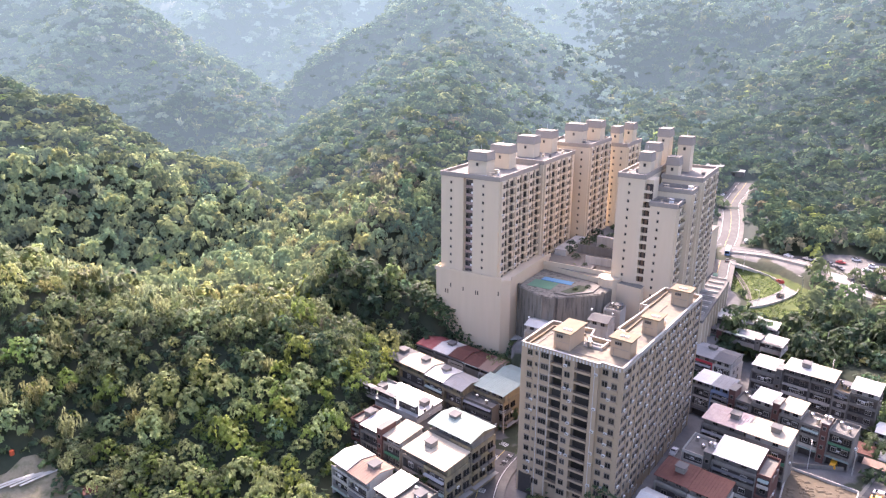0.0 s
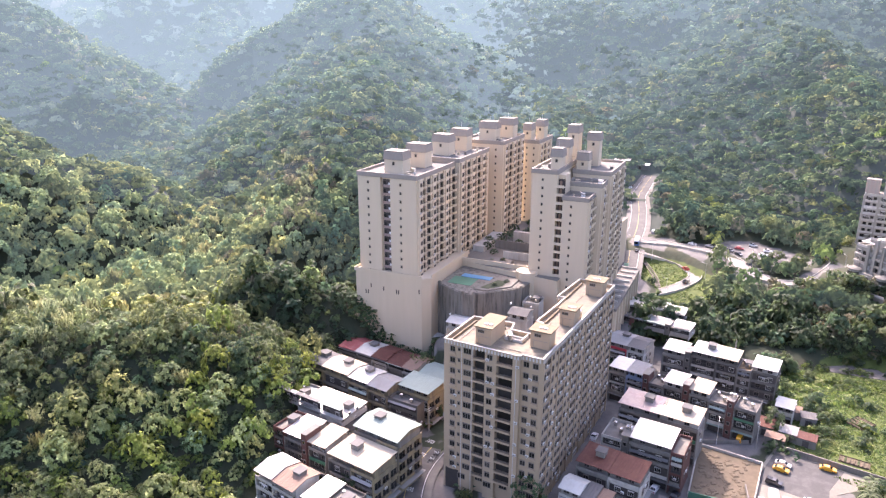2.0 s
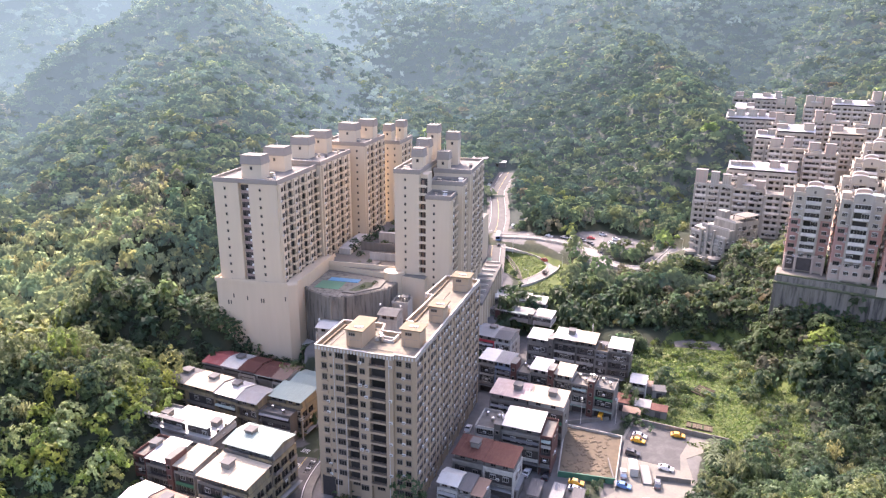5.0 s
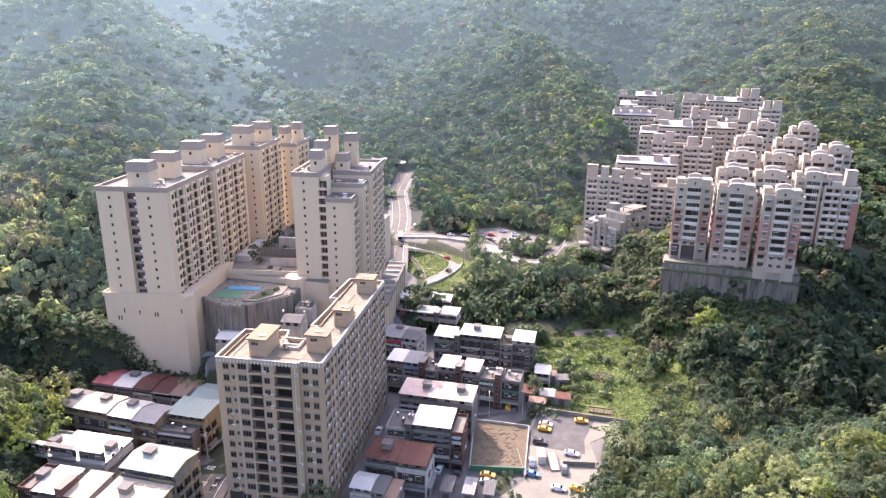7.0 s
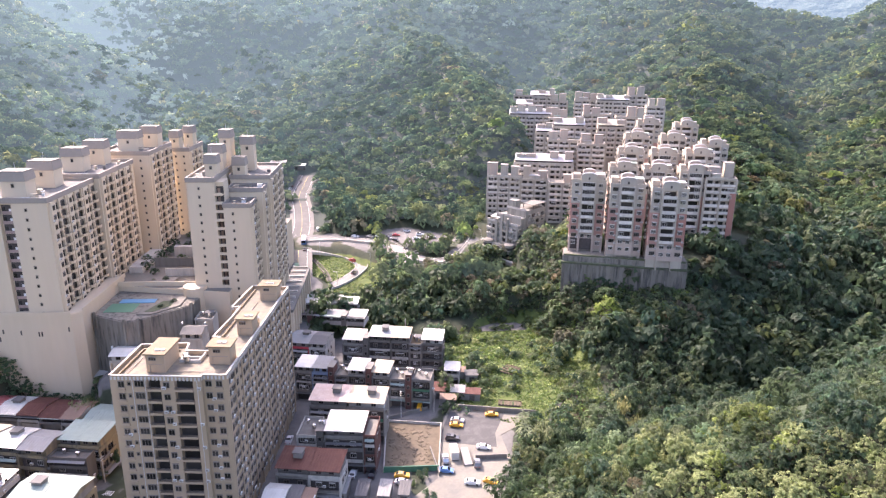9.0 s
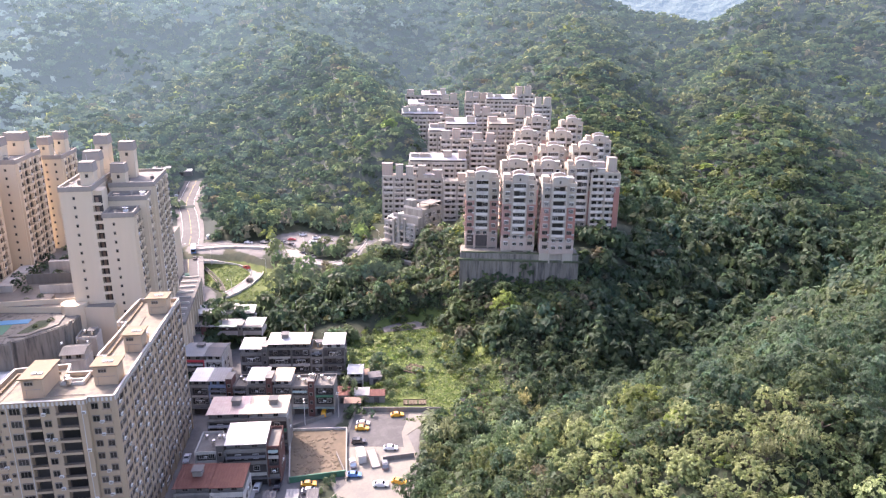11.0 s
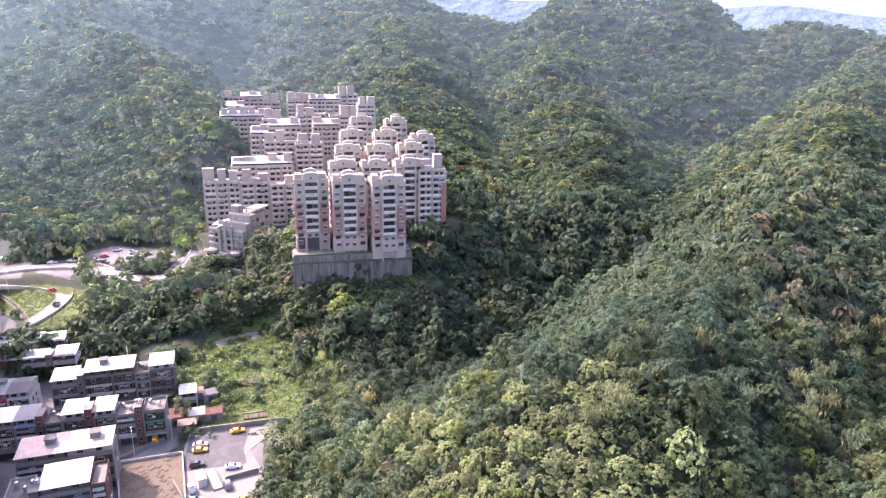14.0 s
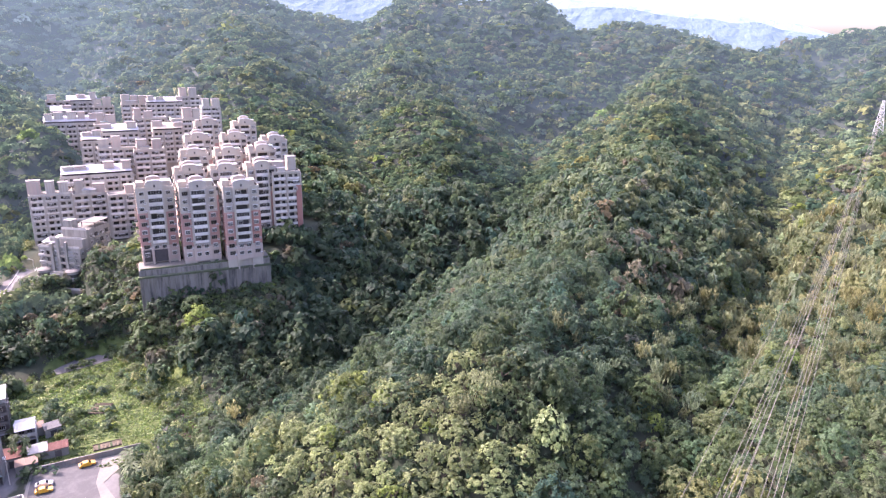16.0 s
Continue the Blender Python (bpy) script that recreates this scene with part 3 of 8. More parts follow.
def leaf_mesh(name, cards, tint, material):
    n, c = cards.shape[:2]
    me = bpy.data.meshes.new(name)
    me.vertices.add(n * c)
    me.vertices.foreach_set("co", np.ascontiguousarray(cards, np.float32).ravel())
    me.loops.add(n * c)
    me.loops.foreach_set("vertex_index", np.arange(n * c, dtype=np.int32))
    me.polygons.add(n)
    me.polygons.foreach_set("loop_start", np.arange(0, n * c, c, dtype=np.int32))
    me.materials.append(material)
    at = me.attributes.new("tint", "FLOAT_COLOR", "POINT")
    at.data.foreach_set("color", np.ascontiguousarray(np.repeat(np.concatenate([tint, np.ones((n, 1))], 1), c, axis=0), np.float32).ravel())
    me.update(calc_edges=True)
    return me


SPECIES = {"dark": (0.055, 0.090, 0.045), "mid": (0.086, 0.128, 0.054), "olive": (0.118, 0.148, 0.066), "bright": (0.150, 0.200, 0.046), "bamboo": (0.146, 0.164, 0.078), "brown": (0.128, 0.120, 0.074), "pale": (0.215, 0.255, 0.110), "grass": (0.088, 0.140, 0.036)}
NAMES = list(SPECIES)
# pale and dark stands also put haze, sun and shade into leaf colours
STANDS = [  # stands of one kind: run from a to b, half width, kind, share
    ((-100, 285), (-60, 395), 34, "bamboo", 0.7), ((-120, 225), (-85, 255), 25, "bamboo", 0.6), ((-45, 330), (-35, 400), 22, "brown", 0.45), ((-75, 175), (-30, 205), 26, "bright", 0.35),
    ((190, -60), (330, -75), 38, "bamboo", 0.6), ((330, -40), (420, -40), 40, "bamboo", 0.35), ((110, 58), (129, 34), 17, "pale", 0.8), ((116, 62), (134, 84), 13, "pale", 0.3), ((128, 84), (146, 112), 14, "pale", 0.5), ((120, 60), (150, 90), 18, "bright", 0.2), ((-116, 344), (-80, 290), 28, "bamboo", 0.55), ((-80, 165), (-45, 165), 24, "bright", 0.42), ((-110, 175), (-80, 160), 16, "bamboo", 0.5), ((-125, 205), (-100, 215), 18, "bamboo", 0.4), ((150, 60), (200, 62), 22, "bright", 0.18), ((180, 10), (240, -20), 30, "bamboo", 0.4), ((150, 105), (170, 135), 12, "bamboo", 0.5), ((200, 20), (260, 10), 22, "brown", 0.35), ((330, 80), (450, 60), 50, "dark", 0.5), ((-125, 190), (-85, 185), 30, "pale", 0.5), ((-85, 145), (-50, 157), 28, "pale", 0.55), ((-150, 230), (-90, 218), 35, "olive", 0.6), ((-135, 200), (-60, 150), 45, "pale", 0.5), ((-120, 150), (-60, 140), 30, "bright", 0.25), ((215, 62), (340, 95), 50, "dark", 0.6), ((-150, 290), (-90, 250), 45, "olive", 0.55), ((-70, 395), (-50, 300), 30, "olive", 0.5),
    ((-200, 330), (-120, 290), 60, "pale", 0.55), ((-160, 250), (-110, 190), 40, "bamboo", 0.3), ((-220, 400), (-150, 380), 50, "olive", 0.6), ((-60, 170), (-25, 190), 22, "bright", 0.3), ((-100, 260), (-60, 330), 30, "pale", 0.5),
    ((-95, 205), (-60, 230), 28, "olive", 0.6), ((200, 420), (300, 560), 80, "dark", 0.65), ((172, 125), (240, 100), 36, "dark", 0.6), ((165, 90), (230, 60), 30, "dark", 0.5), ((182, 66), (225, 44), 26, "dark", 0.6), ((260, 120), (420, 30), 85, "dark", 0.5), ((-170, 330), (-100, 370), 60, "pale", 0.5), ((-12, 262), (0, 330), 18, "dark", 0.6), ((225, 130), (200, 150), 22, "dark", 0.4), ((330, -10), (520, 20), 60, "olive", 0.4), ((420, -60), (600, -90), 50, "pale", 0.3), ((150, 62), (205, 40), 24, "dark", 0.5), ((150, 20), (190, -10), 24, "mid", 0.4), ((118, 246), (190, 226), 24, "dark", 0.75), ((100, 225), (135, 210), 16, "dark", 0.6), ((185, 48), (310, 25), 48, "dark", 0.5), ((260, 90), (390, 110), 60, "dark", 0.45), ((255, 150), (330, 120), 30, "dark", 0.5)]


def species(x, y):
    n = len(x)
    g = rng.uniform(0, 1, n)
    kind = np.where(g < 0.34, 0, np.where(g < 0.68, 1, np.where(g < 0.96, 2, np.where(g < 0.975, 3, np.where(g < 0.988, 4, 5)))))
    nb = lattice(x, y, 45, 21) + 0.5 * lattice(x, y, 20, 22)
    kind = np.where((nb > 0.7) & (rng.uniform(0, 1, n) < 0.35), 4, kind)
    kind = np.where((nb < -0.8) & (rng.uniform(0, 1, n) < 0.3), 5, kind)
    for a, b, r, name, share in STANDS:
        d, _ = seg(x, y, (*a, 0), (*b, 0))
        kind = np.where((d < r) & (rng.uniform(0, 1, n) < share), NAMES.index(name), kind)
    return kind


TRACKS = [([(-22, 92), (-5, 120), (6, 146), (13, 170), (28, 190), (52, 211), (84, 238), (110, 265), (131, 308), (150, 348), (164, 375), (178, 407), (189.5, 436), (205, 461), (217.5, 480)], 8.5), ([(147, 330), (158, 325.5), (165, 315), (164, 301), (154, 291), (141, 283.5), (128, 279), (116, 272)], 6.0),
          ([(152, 345), (166, 337), (178, 323), (185, 305), (182, 284), (189, 268), (204, 267.5), (220, 277), (236, 290)], 6.5), ([(200, 322), (206, 298)], 10)]
CLEAR = [(a, b, 4.5 if a[1] > 380 else w) for line, w in TRACKS for a, b in zip(line, line[1:])]
for line, w in TRACKS[1:3]:  # low growth on the bank below, shifted towards the camera to show the road
    near = [(x * (1 - 8 / math.hypot(x, y)), y * (1 - 8 / math.hypot(x, y))) for x, y in line]
    CLEAR += [(a, b, w) for a, b in zip(near, near[1:])]
CLEAR += [((-114, 152), (-88, 138), 9), ((86, 148), (112, 158), 14), ((-30, 159), (10, 235), 3), ((-8, 250), (22, 236), 4), ((36, 256), (78, 272), 9), ((3, 250), (30, 300), 22), ((30, 300), (55, 345), 20), ((80, 235), (112, 290), 16), ((216, 196), (246, 164), 6.5), ((223, 256), (242, 256), 13), ((243, 286), (272, 258), 14), ((268, 290), (285, 276), 14), ((248, 210), (290, 175), 14), ((140, 180), (146, 190), 3), ((216, 236), (244, 246), 15), ((184, 236), (228, 190), 7), ((118, 158), (140, 150), 7), ((126, 140), (142, 148), 4), ((98, 128), (108, 140), 12), ((203, 181), (229, 152), 9), ((224, 230), (206, 206), 9), ((205, 263), (209, 238), 8), ((151, 136), (178, 149), 8), ((138, 212), (148, 226), 6), ((150, 226), (194, 205), 6), ((148, 205), (162, 193), 8)]


def places(r0, r1, step, clear=1.0, yard=0.7, box=None, field=0.72):
    """Jittered places for trees on wooded ground between two distances from the camera, inside its sweep."""
    c = np.arange(-r1, r1, step)
    X, Y = np.meshgrid(c, c)
    x = X.ravel() + rng.uniform(-0.45, 0.45, X.size) * step
    y = Y.ravel() + rng.uniform(-0.45, 0.45, X.size) * step
    r, az = np.hypot(x, y), np.degrees(np.arctan2(x, y))
    keep = (r >= r0) & (r < r1) & (az > -38) & (az < 110)
    if box:
        keep &= (x > box[0]) & (x < box[1]) & (y > box[2]) & (y < box[3])
    x, y = x[keep], y[keep]
    z, mk = land(x, y)
    keep = (mk["yard"] < yard) & (mk["field"] < field) & (mk["lawn"] < 0.6)
    for a, b, wide in CLEAR:
        keep &= seg(x, y, (*a, 0), (*b, 0))[0] > wide * clear
    return x[keep], y[keep], z[keep]


def plant(T, x, y, z, s, c, tall=1.0):
    """Copies of one crown T at many places: an array (cards, corners, 3)."""
    a = rng.uniform(0, 6.28, len(x))
    ca, sa = np.cos(a) * s, np.sin(a) * s
    Q = T.reshape(-1, 3)
    vx = Q[None, :, 0] * ca[:, None] - Q[None, :, 1] * sa[:, None] + x[:, None]
    vy = Q[None, :, 0] * sa[:, None] + Q[None, :, 1] * ca[:, None] + y[:, None]
    vz = Q[None, :, 2] * (s * rng.uniform(0.8, 1.2, len(x)) * tall)[:, None] + (z + 0.25 * s * tall)[:, None]
    return np.stack([vx, vy, vz], 2).reshape(-1, c, 3)


def stand(name, x, y, z, cards, lobes, card, size, label, material, c=3, kinds=None, spread_=0.0, far=False, tone=1.0, tall=1.0):
    kind = species(x, y) if kinds is None else rng.choice([NAMES.index(q) for q in kinds], len(x))
    temps = [crown(lobes, cards, card, "broad", c) for _ in range(5)] + [crown(lobes, cards, card, "tall", c) for _ in range(2)] + [crown(lobes + 3, cards, card, "bamboo", c) for _ in range(3)]
    which = np.where(kind == 4, 7 + rng.integers(0, 3, len(x)), rng.integers(0, 7, len(x)))
    big = (0.62 - 0.06 * spread_) + (0.75 + 0.35 * spread_) * rng.uniform(0, 1, len(x)) ** (1.5 + 0.6 * spread_)
    leaves, tints = [], []
    for t in range(10):
        i = np.where(which == t)[0]
        if not len(i):
            continue
        leaves.append(plant(temps[t], x[i], y[i], z[i], size * big[i], c, 0.8 if far else tall))
        col = np.array([SPECIES[NAMES[k]] for k in kind[i]]) * rng.uniform(0.8, 1.22 + 0.06 * spread_, (len(i), 1)) * (1 + rng.normal(0, 0.09, (len(i), 1)) * np.array([1.0, 0.1, -0.9]))
        # tone darkens far leaves: light lost in haze, painted into their colour
        col = col * tone
        tints.append(np.repeat(col, cards, axis=0))
    return tagged(new(name, leaf_mesh(name, np.concatenate(leaves), np.concatenate(tints), material)), label, "forest", kind="stuff")


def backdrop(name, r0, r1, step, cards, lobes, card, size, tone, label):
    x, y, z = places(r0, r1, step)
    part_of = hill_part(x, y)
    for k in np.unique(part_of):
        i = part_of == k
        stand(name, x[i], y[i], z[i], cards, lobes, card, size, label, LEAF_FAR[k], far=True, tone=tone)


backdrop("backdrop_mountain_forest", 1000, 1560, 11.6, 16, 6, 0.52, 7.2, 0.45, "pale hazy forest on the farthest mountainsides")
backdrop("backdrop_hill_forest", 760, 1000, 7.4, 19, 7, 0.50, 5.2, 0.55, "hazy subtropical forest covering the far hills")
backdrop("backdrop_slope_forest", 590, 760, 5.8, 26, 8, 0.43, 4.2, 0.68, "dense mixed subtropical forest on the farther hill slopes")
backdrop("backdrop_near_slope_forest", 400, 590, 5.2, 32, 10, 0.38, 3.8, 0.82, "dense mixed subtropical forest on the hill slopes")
# beyond 305 m these trees take the painted haze too, except two clear sectors
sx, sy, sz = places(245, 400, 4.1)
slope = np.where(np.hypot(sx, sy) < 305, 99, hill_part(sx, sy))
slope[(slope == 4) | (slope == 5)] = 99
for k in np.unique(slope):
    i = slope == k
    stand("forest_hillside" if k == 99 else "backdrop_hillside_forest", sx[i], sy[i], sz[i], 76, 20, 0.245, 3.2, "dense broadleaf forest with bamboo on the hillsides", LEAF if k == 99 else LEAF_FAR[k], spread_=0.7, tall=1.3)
ex, ey, ez = places(96, 245, 4.25)
NEAR_TREES = np.concatenate([np.argsort(seg(ex, ey, (112, 64, 0), (131, 36, 0))[0])[:100], np.argsort(seg(ex, ey, (-92, 160, 0), (-56, 146, 0))[0])[:45]])
others = np.setdiff1d(np.arange(len(ex)), NEAR_TREES)
near_by = np.hypot(ex, ey)[others] < 165
for rest, cards, clumps_, card in ((others[near_by], 560, 44, 0.080), (others[~near_by], 270, 36, 0.118)):
    stand("forest_edge", ex[rest], ey[rest], ez[rest], cards, clumps_, card, 2.75, "broadleaf trees, bamboo and shrubs round the village", LEAF, spread_=1.0, tall=1.35)
# mostly dark leaves, painting the shade in the gaps between crowns
stand("undergrowth", *places(70, 290, 3.1, 0.6, 0.88), 14, 6, 0.46, 1.6, "low dark shrubs and ferns under the trees", LEAF, kinds=["dark", "dark", "mid"])
bx, by, bz = places(150, 330, 2.5, 0.12, 0.97, (180, 256, 140, 266), 1.1)
on_bank = ((seg(bx, by, (190, 234, 0), (246, 154, 0))[0] < 34) & (seg(bx, by, (156, 166, 0), (178, 194, 0))[0] > 22) | (seg(bx, by, (204, 206, 0), (200, 168, 0))[0] < 8)) & (bz < 33) & (seg(bx, by, (211, 181, 0), (234, 155, 0))[0] > 4.5) & (seg(bx, by, (150, 227, 0), (196, 204, 0))[0] > 5)
stand("bank_thicket", bx[on_bank], by[on_bank], bz[on_bank], 60, 12, 0.27, 2.0, "dense shrubs and creepers over the bank below the estate", LEAF, kinds=["dark", "dark", "mid", "mid", "olive", "brown"])
wx, wy, wz = places(150, 340, 1.7, 0.0, 0.97, (136, 256, 124, 266), 1.1)
open_plot = (seg(wx, wy, (226, 232, 0), (202, 198, 0))[0] < 12) | (seg(wx, wy, (200, 183, 0), (230, 150, 0))[0] < 10) | (seg(wx, wy, (205, 262, 0), (209, 238, 0))[0] < 9) | (seg(wx, wy, (151, 136, 0), (178, 149, 0))[0] < 9) & (lattice(wx, wy, 6, 51) > -0.15)
stand("low_weeds", wx[open_plot], wy[open_plot], wz[open_plot] - 0.3, 24, 6, 0.34, 1.15, "low weeds and creepers over open ground below the estate", LEAF, kinds=["mid", "mid", "dark", "olive", "grass"])
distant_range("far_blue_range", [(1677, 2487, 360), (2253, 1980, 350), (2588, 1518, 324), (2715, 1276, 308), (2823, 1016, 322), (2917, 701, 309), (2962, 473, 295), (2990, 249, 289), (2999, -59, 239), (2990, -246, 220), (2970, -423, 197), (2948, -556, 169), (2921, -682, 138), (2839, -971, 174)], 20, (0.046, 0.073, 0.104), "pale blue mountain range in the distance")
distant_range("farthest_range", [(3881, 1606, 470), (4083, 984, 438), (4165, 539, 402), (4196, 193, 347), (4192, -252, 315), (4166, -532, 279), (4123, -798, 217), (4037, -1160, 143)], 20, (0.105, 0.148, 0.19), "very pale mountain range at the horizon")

# ---- building pieces that many buildings share (x along the wall, -y out of it, z up from the sill) ----
def window_mesh(w, h, bars=1, frame_m=None, hood=True):
    """A framed window whose panes lie back from the frame, with a sill and a hood."""
    k, f, d, r = Kit(), 0.09, -0.12, -0.03
    xs = [-w / 2 - f, -w / 2]
    for i in range(bars):
        x = -w / 2 + w * (i + 1) / (bars + 1)
        xs += [x - 0.03, x + 0.03]
    xs += [w / 2, w / 2 + f]
    for i in range(len(xs) - 1):
        a, b = xs[i], xs[i + 1]
        k.face([(a, d, -f), (b, d, -f), (b, d, 0), (a, d, 0)]).face([(a, d, h), (b, d, h), (b, d, h + f), (a, d, h + f)])
        if i % 2 == 0:
            k.face([(a, d, 0), (b, d, 0), (b, d, h), (a, d, h)])
        else:
            k.face([(a, r, 0), (b, r, 0), (b, r, h), (a, r, h)], 1)
            k.face([(a, d, 0), (b, d, 0), (b, r, 0), (a, r, 0)]).face([(a, r, h), (b, r, h), (b, d, h), (a, d, h)])
            k.face([(a, d, 0), (a, r, 0), (a, r, h), (a, d, h)]).face([(b, r, 0), (b, d, 0), (b, d, h), (b, r, h)])
        o = -0.3 if hood else d
        k.face([(a, d, h + f), (b, d, h + f), (b, o, h + f + 0.02), (a, o, h + f + 0.02)]).face([(a, o, h + f + 0.02), (b, o, h + f + 0.02), (b, o, h + f + 0.1), (a, o, h + f + 0.1)])
        k.face([(a, o, h + f + 0.1), (b, o, h + f + 0.1), (b, 0, h + f + 0.14), (a, 0, h + f + 0.14)])
        k.face([(a, d, -f), (a, 0, -f), (b, 0, -f), (b, d, -f)])
    k.face([(xs[0], 0, -f), (xs[0], d, -f), (xs[0], d, h + f), (xs[0], 0, h + f + 0.14)]).face([(xs[-1], d, -f), (xs[-1], 0, -f), (xs[-1], 0, h + f + 0.14), (xs[-1], d, h + f)])
    return k.weld().mesh("window", [frame_m or FRAME, GLASS])


def ac_mesh(w=0.85, h=0.62):
    k = Kit().box(-w / 2, w / 2, -0.42, -0.06, 0, h, 0)
    k.box(-w / 2 + 0.08, w / 2 - 0.08, -0.44, -0.42, 0.08, h - 0.08, 1)
    k.box(-w / 2, -w / 2 + 0.06, -0.40, 0, -0.08, 0, 2).box(w / 2 - 0.06, w / 2, -0.40, 0, -0.08, 0, 2)
    return k.mesh("air_conditioner", [ACBOX, GREYTRIM, RAIL])


def balcony_mesh(w, d, wall, solid=True, rail=RAIL):
    """Slab, parapet or bars, and a glazed back; its back plane is y = 0."""
    k = Kit().box(-w / 2, w / 2, -d, 0, -0.18, 0, 0)
    if solid:
        k.box(-w / 2, w / 2, -d, -d + 0.12, 0, 0.72, 0).box(-w / 2, -w / 2 + 0.1, -d + 0.12, 0, 0, 0.72, 0).box(w / 2 - 0.1, w / 2, -d + 0.12, 0, 0, 0.72, 0)
        k.box(-w / 2, w / 2, -d + 0.03, -d + 0.09, 0.95, 1.02, 1)
    else:
        n = max(3, int(w / 0.35))
        for i in range(n + 1):
            x = -w / 2 + w * i / n
            k.box(x - 0.025, x + 0.025, -d + 0.02, -d + 0.07, 0, 1.0, 1)
        k.box(-w / 2, w / 2, -d, -d + 0.08, 1.0, 1.07, 1)
    k.box(-w / 2 + 0.25, w / 2 - 0.25, -0.06, 0, 0.05, 2.2, 2)
    k.box(-0.04, 0.04, -0.09, 0, 0.05, 2.2, 3)
    return k.mesh("balcony", [wall, rail, GLASS, FRAME])


W_SLIT = window_mesh(0.6, 0.75, 0)
W_SMALL = window_mesh(0.8, 1.0, 0)
W_MID = window_mesh(1.35, 1.35, 1)
W_WIDE = window_mesh(2.1, 1.45, 2)
W_TALL = window_mesh(1.5, 1.7, 1)
W_BLIND = window_mesh(1.7, 0.75, 2, GREYTRIM)
W_WHITE = window_mesh(3.0, 1.3, 5, WHITEP)
W_WHITE_S = window_mesh(1.5, 1.3, 2, WHITEP)
AC = ac_mesh()


class Wall:
    """A face of a building for hanging pieces on: s runs along it, z up."""

    def __init__(self, parent, x, y, yaw):
        self.p, self.m = parent, flat(x, y, 0, yaw)

    def put(self, name, mesh, s, z, out=0.0, label=""):
        return part(name, mesh, None, self.p, label, self.m @ Matrix.Translation((s, -out, z)))


def tank_mesh(r=0.75, h=1.7):
    k = Kit()
    for a in (0.8, 2.4, 4.0, 5.5):
        k.box(math.cos(a) * r * 0.7 - 0.05, math.cos(a) * r * 0.7 + 0.05, math.sin(a) * r * 0.7 - 0.05, math.sin(a) * r * 0.7 + 0.05, 0, 0.5)
    k.cyl(0, 0, 0.5, 0.5 + h, r, 12).cyl(0, 0, 0.5 + h, 0.75 + h, r, 12, r1=0.2 * r)
    return k.mesh("water_tank", STEEL)


TANK = tank_mesh()


def water_tank(x, y, z, s=1.0):
    ob = new("water_tank", TANK)
    ob.matrix_world = flat(x, y, z, (x * 37) % 90) @ Matrix.Scale(s, 4)
    return tagged(ob, "stainless steel water tank on short legs on a roof", "water tank", "roof water tanks")


def roof_sheet(x0, x1, y0, y1, za, zb, mi=0, ridge=None):
    """A ribbed metal roof from eave height za at the front to zb at the back; with ridge, two slopes."""
    k = Kit()
    spans = [((y0, za), (y1, zb))] if ridge is None else [((y0, za), ((y0 + y1) / 2, ridge)), (((y0 + y1) / 2, ridge), (y1, zb))]
    n = max(2, int((x1 - x0) / 0.8))
    prof = []
    for i in range(n + 1):
        x = x0 + 0.06 + (x1 - x0 - 0.12) * i / n
        prof += [(x - 0.06, 0.0), (x, 0.07), (x + 0.06, 0.0)]
    for (ya, a), (yb, b) in spans:
        for (p, dp), (q, dq) in zip(prof, prof[1:]):
            k.face([(p, ya, a + dp), (q, ya, a + dq), (q, yb, b + dq), (p, yb, b + dp)])
        k.face([(x0, yb, b - 0.12), (x1, yb, b - 0.12), (x1, ya, a - 0.12), (x0, ya, a - 0.12)])
        k.face([(x0, ya, a - 0.12), (x0, ya, a), (x0, yb, b), (x0, yb, b - 0.12)])
        k.face([(x1, ya, a), (x1, ya, a - 0.12), (x1, yb, b - 0.12), (x1, yb, b)])
    k.face([(x0, y0, za - 0.12), (x1, y0, za - 0.12)] + [(x, y0, za + d) for x, d in prof[::-1]])
    k.face([(x1, y1, zb - 0.12), (x0, y1, zb - 0.12)] + [(x, y1, zb + d) for x, d in prof])
    return k.weld()


# ---- the beige apartment tower in the village ----
PILASTER = Kit().box(-0.28, 0.28, -0.3, 0, 0, 43.8).mesh("pilaster", BEIGE)


def rail_mesh(w):
    k, n = Kit().box(-w / 2, w / 2, -1.69, -1.6, 0.95, 1.03), int(w / 0.22)
    for i in range(n + 1):
        x = -w / 2 + w * i / n
        k.box(x - 0.03, x + 0.03, -1.67, -1.62, 0.4, 0.95)
    return k.mesh("handrail", RAIL)


